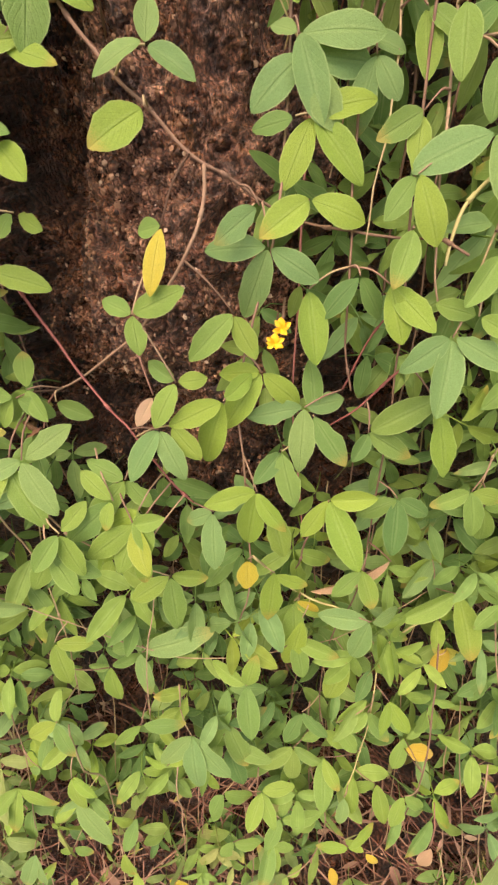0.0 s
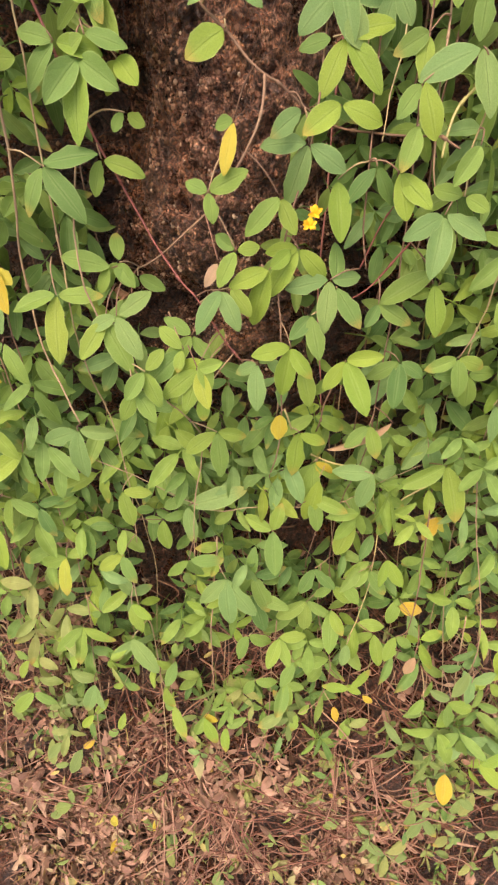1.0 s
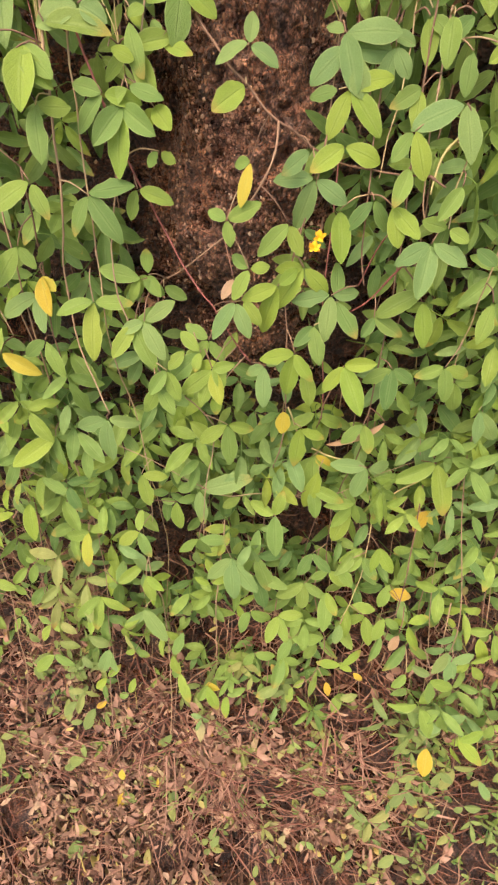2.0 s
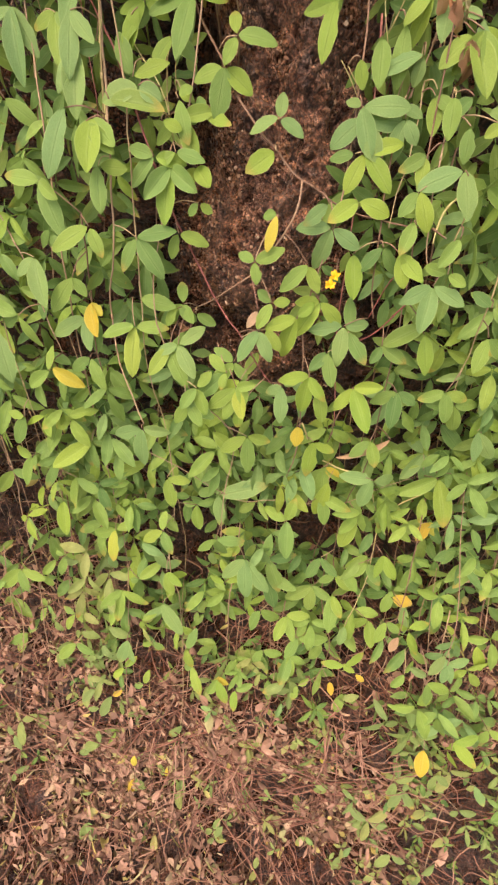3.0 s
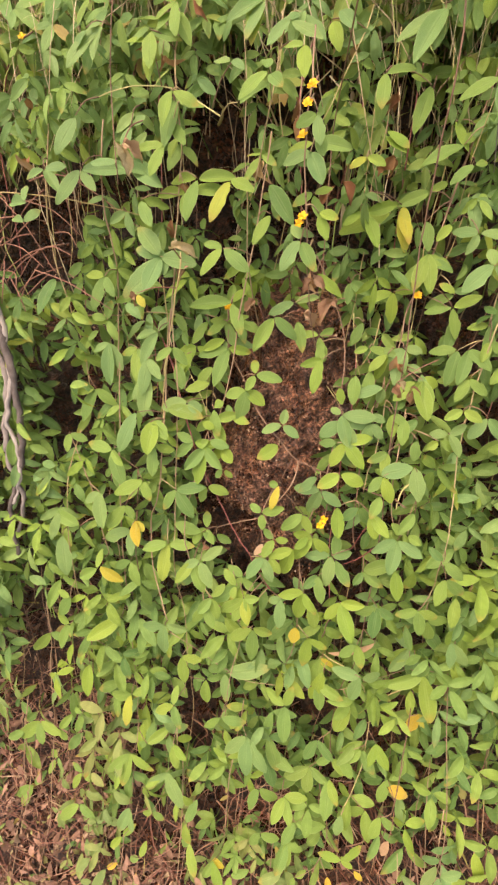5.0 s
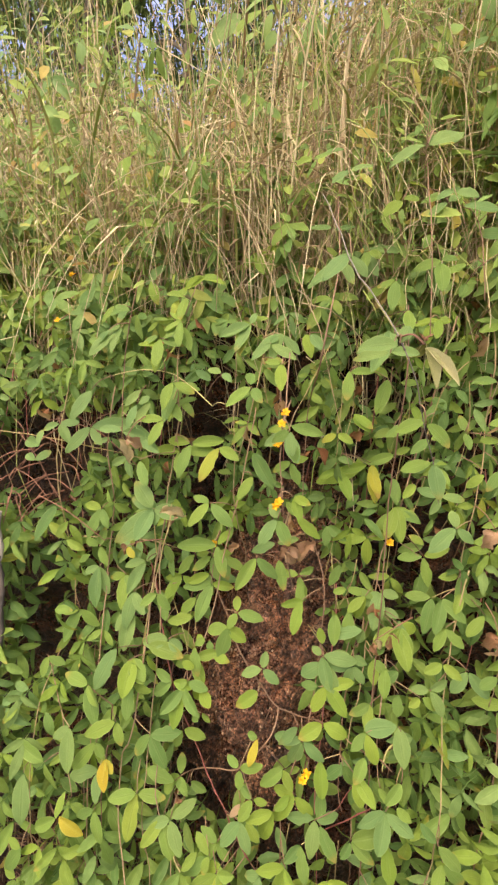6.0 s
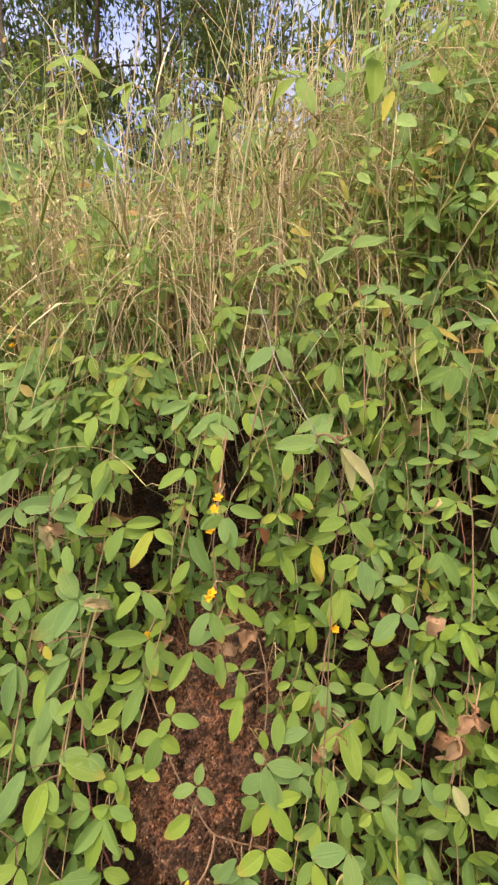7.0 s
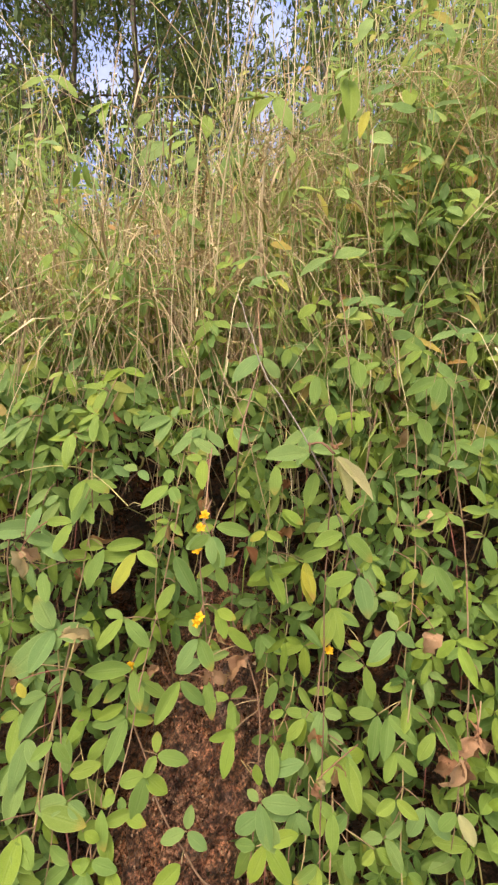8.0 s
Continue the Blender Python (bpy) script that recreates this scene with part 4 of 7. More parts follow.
leaf(v, -532, 21, 219, 1, (-118, 39, "s"), (93, 38, "s"), (-161, 55, "s"))
leaf(v, -531, -133, 140, 1, (-15, 18, "s"), (100, 30, "s"))
v = placed_creeper('brown', 0.0011, ((-445, 206, 861), (-445, 189, 778), (-456, 170, 696), (-456, 148, 613), (-452, 108, 530), (-452, 68, 447), (-458, 42, 364), (-462, -21, 282), (-468, -69, 199)))
leaf(v, -433, 182, 811, 1, (-42, 59, "g"), (62, 40, "g"))
leaf(v, -471, 120, 600, 1, (-44, 75, "g"), (9, 45, "g"), (75, 50, "g"))
leaf(v, -434, 123, 583, 1, (26, 28, "g"), (138, 37, "g"))
leaf(v, -456, -41, 256, 1, (-68, 50, "s"), (-29, 63, "s"))
leaf(v, -491, -12, 219, 1, (28, 23, "s"), (155, 52, "s"))
v = placed_creeper('brown', 0.0011, ((-362, 378, 1569), (-371, 349, 1483), (-369, 340, 1397), (-347, 330, 1312), (-340, 306, 1226), (-356, 248, 1140), (-359, 216, 1054), (-361, 202, 969), (-363, 200, 883), (-353, 191, 797)))
leaf(v, -353, 335, 1519, 1, (-66, 26, "p"), (106, 27, "p"), (24, 32, "p"))
leaf(v, -389, 334, 1484, 1, (-94, 48, "p"), (-155, 27, "p"))
leaf(v, -396, 330, 1462, 1, (-112, 26, "p"), (127, 27, "p"))
leaf(v, -369, 332, 1396, 1, (-20, 56, "d"))
leaf(v, -319, 299, 1254, 1, (-75, 35, "g"), (57, 38, "g"), (-20, 54, "g"))
leaf(v, -357, 199, 1053, 1, (0, 64, "p"))
leaf(v, -360, 179, 934, 1, (-91, 27, "g"), (-27, 58, "g"))
leaf(v, -387, 184, 847, 1, (-90, 42, "g"), (-15, 54, "g"), (72, 56, "g"))
leaf(v, -321, 179, 817, 1, (-1, 58, "g"), (64, 43, "g"))
v = placed_creeper('brown', 0.0011, ((-356, 192, 820), (-356, 171, 739), (-358, 134, 658), (-368, 135, 578), (-368, 95, 497), (-365, 55, 416), (-357, 13, 335), (-354, -41, 254), (-356, -91, 174), (-359, -163, 93), (-364, -260, 12)))
leaf(v, -353, 165, 770, 1, (-5, 62, "l"))
leaf(v, -376, 87, 513, 1, (-95, 32, "g"), (91, 30, "g"), (-13, 37, "g"))
leaf(v, -380, 56, 449, 1, (-40, 61, "g"), (52, 42, "g"))
leaf(v, -347, 8, 352, 1, (-40, 37, "s"), (-146, 30, "s"), (143, 31, "s"))
leaf(v, -363, -21, 311, 1, (-156, 40, "s"), (89, 23, "s"))
leaf(v, -334, -66, 248, 1, (-45, 49, "s"), (-165, 28, "s"))
leaf(v, -359, -74, 214, 1, (131, 36, "s"), (-52, 34, "s"))
leaf(v, -353, -182, 89, 1, (-25, 45, "s"), (17, 42, "p"))
leaf(v, -372, -251, 32, 1, (-22, 38, "s"), (121, 25, "s"))
v = placed_creeper('brown', 0.0011, ((-270, 604, 1846), (-275, 469, 1760), (-277, 412, 1675), (-269, 365, 1589), (-257, 333, 1504)))
leaf(v, -246, 470, 1796, 1, (-59, 22, "d"), (28, 42, "d"))
leaf(v, -286, 450, 1791, 1, (-89, 33, "g"), (91, 33, "g"))
leaf(v, -304, 470, 1757, 1, (-98, 31, "g"), (73, 37, "g"))
leaf(v, -258, 430, 1715, 1, (26, 39, "l"))
leaf(v, -297, 400, 1677, 1, (-26, 28, "g"), (74, 26, "g"))
leaf(v, -276, 378, 1649, 1, (-41, 58, "p"), (3, 41, "p"))
leaf(v, -288, 366, 1646, 1, (-34, 26, "p"), (129, 15, "p"))
leaf(v, -239, 336, 1526, 1, (167, 35, "p"), (67, 59, "p"))
leaf(v, -246, 313, 1524, 1, (-99, 32, "p"), (78, 36, "p"))
v = placed_creeper('brown', 0.0011, ((-289, 376, 1569), (-289, 347, 1488), (-284, 348, 1407), (-283, 323, 1326), (-274, 284, 1246), (-273, 254, 1165), (-273, 232, 1084), (-277, 222, 1003), (-278, 211, 922), (-277, 197, 841), (-272, 179, 760), (-267, 155, 679), (-266, 127, 599), (-269, 86, 518), (-272, 65, 437), (-265, 20, 356)))
leaf(v, -306, 336, 1519, 1, (-39, 49, "p"), (95, 62, "p"), (43, 31, "p"))
leaf(v, -294, 331, 1402, 1, (-23, 46, "g"), (-90, 34, "g"), (33, 30, "g"))
leaf(v, -282, 190, 890, 1, (-65, 66, "l"), (86, 27, "g"), (19, 41, "g"))
leaf(v, -271, 153, 726, 1, (100, 40, "g"), (-59, 58, "g"), (6, 56, "g"))
leaf(v, -242, 125, 622, 1, (121, 49, "g"), (-52, 23, "g"), (159, 38, "g"))
leaf(v, -271, 111, 601, 1, (-55, 55, "g"), (-9, 69, "g"), (76, 53, "g"))
leaf(v, -265, 61, 501, 1, (-21, 58, "p"), (26, 46, "p"))
leaf(v, -284, 40, 409, 1, (131, 32, "l"), (-43, 30, "l"))
leaf(v, -244, 26, 376, 1, (157, 29, "g"), (-51, 25, "g"))
v = placed_creeper('brown', 0.0011, ((-289, 57, 400), (-276, -16, 318), (-263, -70, 236), (-266, -104, 154)))
leaf(v, -308, 1, 350, 1, (-21, 55, "s"), (119, 22, "Y"))
leaf(v, -248, -75, 277, 1, (-7, 28, "Y"))
leaf(v, -260, -101, 174, 1, (45, 36, "s"), (-16, 41, "Y"))
v = placed_creeper('brown', 0.0011, ((-174, 624, 1876), (-180, 490, 1773), (-184, 377, 1669)))
leaf(v, -164, 500, 1826, 1, (-72, 21, "l"), (112, 17, "l"))
leaf(v, -165, 450, 1815, 1, (-35, 34, "g"), (59, 38, "g"))
leaf(v, -193, 470, 1781, 1, (43, 28, "d"), (-122, 30, "d"))
leaf(v, -167, 396, 1718, 1, (-38, 31, "l"), (78, 24, "l"))
leaf(v, -187, 430, 1717, 1, (104, 22, "l"))
leaf(v, -163, 396, 1716, 1, (-57, 31, "l"), (78, 25, "l"))
leaf(v, -201, 430, 1708, 1, (-133, 19, "l"))
leaf(v, -189, 393, 1691, 1, (-120, 33, "g"), (-2, 37, "g"))
leaf(v, -202, 400, 1689, 1, (8, 28, "g"), (173, 26, "g"))
v = placed_creeper('brown', 0.0011, ((-188, 458, 1710), (-190, 368, 1624), (-185, 352, 1537), (-187, 323, 1451), (-189, 296, 1364), (-183, 279, 1278), (-183, 251, 1191), (-183, 228, 1105), (-183, 204, 1018), (-177, 207, 932), (-168, 185, 845), (-171, 160, 759)))
leaf(v, -185, 369, 1660, 1, (24, 39, "g"), (-50, 26, "g"), (-146, 40, "g"))
leaf(v, -188, 370, 1655, 1, (-41, 26, "g"), (33, 39, "g"), (174, 21, "g"))
leaf(v, -212, 359, 1639, 1, (-67, 28, "g"), (3, 43, "g"), (77, 33, "g"))
leaf(v, -194, 326, 1540, 1, (-92, 35, "g"), (-22, 37, "g"))
leaf(v, -161, 335, 1510, 1, (99, 43, "g"), (-13, 47, "g"), (-91, 43, "g"))
leaf(v, -177, 338, 1496, 1, (-89, 41, "g"), (106, 48, "g"), (14, 32, "g"))
leaf(v, -220, 308, 1490, 1, (42, 39, "g"))
leaf(v, -136, 177, 789, 1, (-98, 21, "g"), (92, 30, "g"), (5, 47, "g"))
leaf(v, -177, 130, 779, 1, (-47, 43, "g"), (19, 39, "g"), (-167, 29, "g"))
v = placed_creeper('brown', 0.0011, ((-173, 134, 758), (-175, 116, 673), (-175, 125, 589), (-173, 102, 504), (-169, 59, 419), (-168, 18, 334), (-171, -39, 250), (-172, -93, 165)))
leaf(v, -173, 103, 708, 1, (11, 46, "g"), (59, 32, "l"))
leaf(v, -195, 98, 603, 1, (31, 71, "p"))
leaf(v, -143, 120, 537, 1, (-134, 30, "d"), (142, 26, "d"), (-9, 20, "d"))
leaf(v, -156, 68, 486, 1, (160, 45, "g"), (14, 45, "g"))
leaf(v, -225, 72, 481, 1, (-58, 23, "g"), (51, 28, "g"))
leaf(v, -146, 56, 440, 1, (33, 56, "g"), (-36, 33, "g"))
leaf(v, -164, -15, 299, 1, (-46, 44, "s"))
leaf(v, -192, -89, 189, 1, (-130, 29, "s"), (77, 16, "s"), (166, 21, "Y"))
leaf(v, -154, -91, 185, 1, (4, 37, "s"), (167, 20, "s"))
v = placed_creeper('brown', 0.0011, ((-176, -57, 225), (-186, -114, 146), (-207, -192, 68)))
leaf(v, -159, -104, 175, 1, (172, 21, "s"), (21, 46, "s"))
leaf(v, -225, -183, 88, 1, (-4, 29, "s"), (175, 22, "s"))
v = placed_creeper('brown', 0.0011, ((-81, 615, 1842), (-89, 475, 1754), (-82, 407, 1665), (-79, 334, 1577), (-102, 341, 1488)))
leaf(v, -69, 470, 1792, 1, (-27, 41, "g"), (66, 36, "g"), (-143, 27, "g"))
leaf(v, -113, 470, 1754, 1, (-36, 25, "g"), (28, 43, "g"))
leaf(v, -103, 387, 1663, 1, (-54, 36, "g"), (-1, 50, "g"), (120, 25, "g"))
leaf(v, -97, 376, 1660, 1, (-66, 41, "p"), (-6, 41, "p"), (178, 19, "p"))
leaf(v, -58, 380, 1649, 1, (-47, 43, "p"), (41, 34, "p"), (5, 45, "p"))
leaf(v, -67, 356, 1639, 1, (-40, 31, "p"), (61, 38, "p"), (155, 17, "p"))
leaf(v, -50, 340, 1616, 1, (14, 38, "l"), (-97, 21, "g"))
leaf(v, -77, 304, 1593, 1, (-46, 36, "g"), (54, 27, "g"), (-166, 27, "g"))
leaf(v, -123, 336, 1508, 1, (-19, 50, "g"), (67, 34, "g"))
v = placed_creeper('brown', 0.0011, ((-87, 376, 1555), (-92, 344, 1475), (-103, 311, 1394), (-112, 291, 1314), (-130, 269, 1233), (-156, 235, 1153), (-162, 208, 1073), (-123, 188, 992), (-81, 206, 912), (-91, 169, 831), (-95, 143, 751)))
leaf(v, -80, 340, 1505, 1, (36, 52, "d"))
leaf(v, -77, 333, 1477, 1, (-21, 36, "g"))
leaf(v, -126, 309, 1443, 1, (-25, 39, "g"), (61, 42, "g"), (-107, 24, "g"))
leaf(v, -82, 187, 1030, 1, (-130, 28, "g"), (-49, 47, "g"), (-2, 20, "g"))
leaf(v, -113, 168, 1020, 1, (129, 24, "g"), (20, 33, "g"), (-38, 29, "g"))
leaf(v, -70, 180, 1015, 1, (-53, 43, "g"), (25, 35, "g"), (117, 23, "g"))
leaf(v, -123, 164, 1002, 1, (-30, 32, "g"), (29, 31, "g"), (52, 35, "g"))
leaf(v, -62, 200, 922, 1, (73, 32, "g"), (-56, 43, "g"), (-2, 53, "g"))
leaf(v, -98, 133, 771, 1, (-55, 34, "g"), (99, 42, "g"), (10, 51, "g"))
v = placed_creeper('brown', 0.0011, ((-69, 172, 763), (-76, 147, 679), (-82, 111, 594), (-86, 108, 510), (-83, 66, 426), (-77, 23, 341), (-67, -35, 257), (-78, -89, 172), (-79, -166, 88)))
leaf(v, -57, 141, 713, 1, (38, 71, "p"), (-37, 56, "p"), (6, 75, "p"))
leaf(v, -88, 126, 657, 1, (-87, 28, "l"), (115, 37, "l"))
leaf(v, -105, 50, 419, 1, (58, 32, "Y"))
leaf(v, -97, 46, 419, 1, (19, 56, "l"), (-26, 41, "g"))
leaf(v, -62, 37, 403, 1, (12, 41, "l"), (119, 36, "g"))
leaf(v, -82, 10, 330, 1, (41, 43, "s"))
leaf(v, -49, -26, 281, 1, (102, 43, "s"))
leaf(v, -82, -153, 113, 1, (156, 28, "s"), (-57, 21, "s"), (58, 26, "s"))
leaf(v, -78, -163, 108, 1, (-28, 21, "s"), (155, 26, "s"), (66, 28, "s"))
v = placed_creeper('brown', 0.0011, ((-14, 588, 1900), (-7, 459, 1815), (4, 379, 1730), (5, 214, 1646), (-19, 385, 1561), (-18, 366, 1477), (-15, 373, 1392)))
leaf(v, -39, 420, 1850, 1, (-54, 24, "g"), (109, 22, "g"))
leaf(v, -21, 500, 1848, 1, (141, 62, "p"), (115, 69, "g"))
leaf(v, 7, 380, 1825, 1, (-55, 22, "p"), (121, 25, "p"))
leaf(v, -12, 470, 1784, 1, (-99, 30, "p"), (111, 32, "p"))
leaf(v, 38, 470, 1757, 1, (-20, 31, "g"), (64, 21, "g"))
leaf(v, 5, 430, 1739, 1, (-51, 52, "p"), (24, 33, "p"), (173, 14, "g"))
leaf(v, 20, 220, 1717, 1, (-44, 34, "p"), (37, 21, "p"))
leaf(v, -32, 344, 1497, 1, (-56, 26, "g"), (22, 30, "g"), (112, 21, "g"))
leaf(v, -23, 367, 1412, 1, (47, 43, "l"), (-142, 23, "g"))
v = placed_creeper('brown', 0.0011, ((-26, 380, 1430), (19, 350, 1343), (25, 321, 1256), (19, 267, 1169), (-2, 240, 1082), (3, 212, 994), (4, 199, 907), (-12, 199, 820), (-14, 186, 733), (-12, 157, 646), (-5, 119, 559)))
leaf(v, -45, 346, 1380, 1, (-66, 36, "p"), (118, 30, "p"))
leaf(v, 12, 237, 1096, 1, (46, 34, "l"), (-80, 28, "l"), (-30, 46, "l"))
leaf(v, -11, 219, 1086, 1, (-76, 35, "l"), (-16, 50, "l"), (120, 25, "l"))
leaf(v, 10, 202, 1025, 1, (51, 33, "l"), (-92, 36, "l"), (-6, 48, "l"))
leaf(v, 20, 200, 1008, 1, (10, 42, "g"))
leaf(v, -22, 159, 694, 1, (79, 51, "d"), (14, 67, "d"), (-21, 47, "d"))
leaf(v, -20, 148, 658, 1, (77, 51, "d"), (15, 71, "d"))
leaf(v, -27, 114, 598, 1, (-3, 49, "g"), (41, 49, "g"))
leaf(v, 17, 120, 579, 1, (-20, 49, "g"), (35, 46, "g"), (87, 42, "g"))
v = placed_creeper('brown', 0.0011, ((13, 141, 589), (8, 97, 500), (7, 53, 411), (-12, 8, 322), (-15, -49, 233), (-8, -111, 144), (5, -206, 55)))
leaf(v, 42, 101, 539, 1, (155, 38, "g"), (-19, 48, "g"), (85, 56, "g"))
leaf(v, -17, 81, 509, 1, (-21, 39, "g"), (66, 39, "g"))
leaf(v, 31, 84, 497, 1, (6, 40, "g"), (-23, 58, "g"), (63, 33, "g"))
leaf(v, -28, -79, 197, 1, (-91, 16, "s"), (34, 26, "s"))
leaf(v, -34, -80, 194, 1, (130, 26, "s"), (30, 37, "s"))
leaf(v, -9, -104, 149, 1, (-57, 22, "s"), (29, 21, "s"))
leaf(v, 12, -197, 75, 1, (-15, 35, "s"), (174, 21, "s"))
v = placed_creeper('brown', 0.0011, ((98, 520, 1882), (108, 435, 1767), (115, 387, 1653)))
leaf(v, 79, 340, 1832, 1, (-53, 38, "p"))
leaf(v, 80, 340, 1832, 1.2, (128, 52, "p"))
leaf(v, 126, 470, 1813, 1, (-42, 29, "p"), (139, 30, "p"))
leaf(v, 67, 400, 1799, 1, (-47, 35, "g"), (108, 21, "g"))
leaf(v, 113, 360, 1796, 1, (-58, 21, "p"), (65, 25, "p"))
leaf(v, 128, 517, 1743, 1, (-67, 41, "g"), (5, 57, "g"), (123, 50, "g"))
leaf(v, 125, 517, 1742, 1, (-58, 36, "p"), (11, 46, "p"), (115, 55, "p"))
leaf(v, 121, 430, 1740, 1, (-66, 35, "g"), (-3, 50, "g"), (111, 27, "g"))
leaf(v, 124, 400, 1673, 1, (-71, 26, "l"), (93, 13, "g"), (-15, 26, "l"))
v = placed_creeper('brown', 0.0011, ((90, 412, 1689), (94, 374, 1608), (93, 379, 1527), (93, 376, 1447), (94, 340, 1366), (94, 314, 1285), (94, 288, 1205), (100, 267, 1124), (102, 246, 1043), (101, 227, 963), (101, 215, 882), (84, 206, 801), (82, 194, 721), (87, 170, 640)))
leaf(v, 63, 270, 1639, 1, (-80, 37, "p"), (176, 36, "p"), (94, 26, "p"))
leaf(v, 81, 434, 1590, 1, (-16, 45, "g"))
leaf(v, 112, 219, 1002, 1, (5, 44, "d"), (-51, 33, "d"), (57, 28, "d"))
leaf(v, 93, 199, 939, 1, (17, 36, "g"), (-41, 33, "g"))
leaf(v, 121, 214, 930, 0.42, (-65, 73, "W"))
leaf(v, 61, 171, 699, 1, (53, 41, "d"), (-20, 46, "d"))
leaf(v, 89, 164, 660, 1, (46, 41, "g"), (-46, 32, "g"))
v = placed_creeper('brown', 0.0011, ((72, 187, 683), (76, 149, 592), (102, 106, 501), (85, 65, 411), (89, 5, 320), (94, -52, 229), (87, -117, 138)))
leaf(v, 54, 153, 633, 1, (-3, 53, "d"), (68, 41, "d"), (-46, 55, "d"))
leaf(v, 129, 83, 495, 1, (-86, 41, "l"), (116, 42, "l"))
leaf(v, 110, 68, 446, 1, (9, 26, "Y"))
leaf(v, 54, 58, 424, 1, (-9, 32, "g"), (125, 24, "g"))
leaf(v, 68, -7, 322, 1, (-22, 28, "s"))
leaf(v, 113, -26, 304, 1, (45, 28, "Y"))
leaf(v, 111, -63, 201, 1, (93, 31, "s"))
leaf(v, 79, -72, 163, 1, (21, 39, "s"))
leaf(v, 82, -80, 158, 1, (30, 30, "s"))
v = placed_creeper('brown', 0.0011, ((108, -85, 174), (108, -116, 139), (108, -146, 104)))
leaf(v, 108, -132, 124, 1, (50, 21, "p"), (-26, 30, "s"))
v = placed_creeper('brown', 0.0011, ((165, 706, 1895), (171, 498, 1795), (171, 407, 1695)))
leaf(v, 157, 630, 1845, 1.6, (-117, 59, "p"), (146, 60, "p"))
leaf(v, 135, 500, 1830, 1, (-80, 39, "g"), (27, 25, "g"), (168, 24, "p"))
leaf(v, 203, 500, 1824, 1, (-50, 18, "g"), (125, 20, "p"))
leaf(v, 144, 470, 1807, 1, (91, 41, "p"))
leaf(v, 214, 360, 1762, 1, (-67, 27, "p"), (113, 27, "p"))
leaf(v, 199, 430, 1752, 1, (-33, 31, "g"), (73, 13, "g"), (-112, 22, "g"))
leaf(v, 152, 430, 1738, 1, (-59, 27, "g"))
leaf(v, 179, 509, 1731, 1, (-33, 37, "g"), (80, 25, "g"))
leaf(v, 153, 430, 1715, 1, (129, 21, "d"), (-14, 19, "d"))
v = placed_creeper('brown', 0.0011, ((200, 531, 1720), (200, 433, 1638), (205, 433, 1556), (198, 390, 1473), (189, 374, 1391), (188, 355, 1309)))
leaf(v, 208, 446, 1670, 1, (-70, 33, "g"), (6, 44, "g"), (-105, 33, "g"))
leaf(v, 222, 397, 1496, 1, (29, 43, "d"), (-32, 33, "d"))
leaf(v, 209, 342, 1442, 1.6, (-19, 25, "D"))
leaf(v, 172, 358, 1429, 1.2, (-49, 46, "p"), (52, 27, "p"), (-169, 24, "p"))
leaf(v, 187, 364, 1362, 1, (3, 42, "g"), (-78, 24, "g"))
leaf(v, 188, 349, 1348, 1, (-16, 26, "g"), (55, 27, "g"))
leaf(v, 168, 349, 1336, 1, (-15, 44, "g"), (61, 37, "g"))
leaf(v, 157, 350, 1334, 1, (-7, 46, "d"), (-80, 33, "d"))
leaf(v, 217, 339, 1329, 1, (50, 32, "g"), (-33, 34, "g"))
v = placed_creeper('brown', 0.0011, ((193, 351, 1379), (183, 329, 1296), (178, 298, 1213), (179, 244, 1130), (180, 240, 1047), (179, 238, 964)))
leaf(v, 223, 308, 1329, 1.4, (-33, 26, "D"))
leaf(v, 174, 332, 1307, 1, (-15, 32, "g"), (53, 29, "g"))
leaf(v, 170, 305, 1276, 1, (-55, 24, "g"), (70, 24, "g"))
leaf(v, 202, 312, 1266, 1, (-34, 33, "p"), (45, 35, "p"))
leaf(v, 156, 285, 1252, 1, (-89, 21, "p"), (22, 30, "p"), (111, 25, "p"))
leaf(v, 173, 216, 1112, 1, (49, 33, "d"), (-124, 22, "d"))
leaf(v, 185, 223, 1077, 1, (-12, 38, "g"), (48, 35, "g"))
leaf(v, 167, 226, 1003, 1, (-73, 31, "g"), (11, 40, "g"), (71, 30, "g"))
leaf(v, 183, 228, 984, 1, (-88, 31, "g"), (14, 41, "g"), (80, 35, "g"))
v = placed_creeper('brown', 0.0011, ((202, 241, 817), (194, 162, 726), (192, 120, 635), (185, 100, 543), (172, 86, 452)))
leaf(v, 215, 217, 767, 1.15, (-11, 38, "Y"), (35, 29, "Y"))
leaf(v, 174, 67, 695, 0.7, (-4, 37, "W"))
leaf(v, 206, 184, 685, 1, (-8, 48, "g"), (44, 35, "g"))
leaf(v, 223, 36, 647, 1, (-101, 25, "s"), (144, 37, "s"))
leaf(v, 188, 166, 634, 1, (-13, 45, "g"), (117, 35, "g"))
leaf(v, 195, 39, 632, 1, (-32, 29, "g"), (126, 22, "g"))
leaf(v, 175, 113, 630, 1, (-10, 42, "g"), (48, 30, "g"))
leaf(v, 188, 159, 624, 1.4, (84, 34, "Y"))
leaf(v, 153, 81, 472, 1, (-114, 26, "l"), (58, 21, "Y"))
v = placed_creeper('brown', 0.0011, ((163, 103, 467), (178, 55, 381), (178, -13, 296), (171, -62, 210)))
leaf(v, 140, 60, 417, 1, (-1, 45, "g"), (63, 36, "g"))
leaf(v, 214, 79, 366, 1, (24, 22, "Y"))
leaf(v, 172, 40, 335, 1, (-42, 22, "s"), (85, 30, "s"), (-163, 53, "s"))
leaf(v, 162, 18, 323, 1, (34, 54, "p"), (1, 53, "s"))
leaf(v, 201, 37, 320, 1, (-83, 46, "s"))
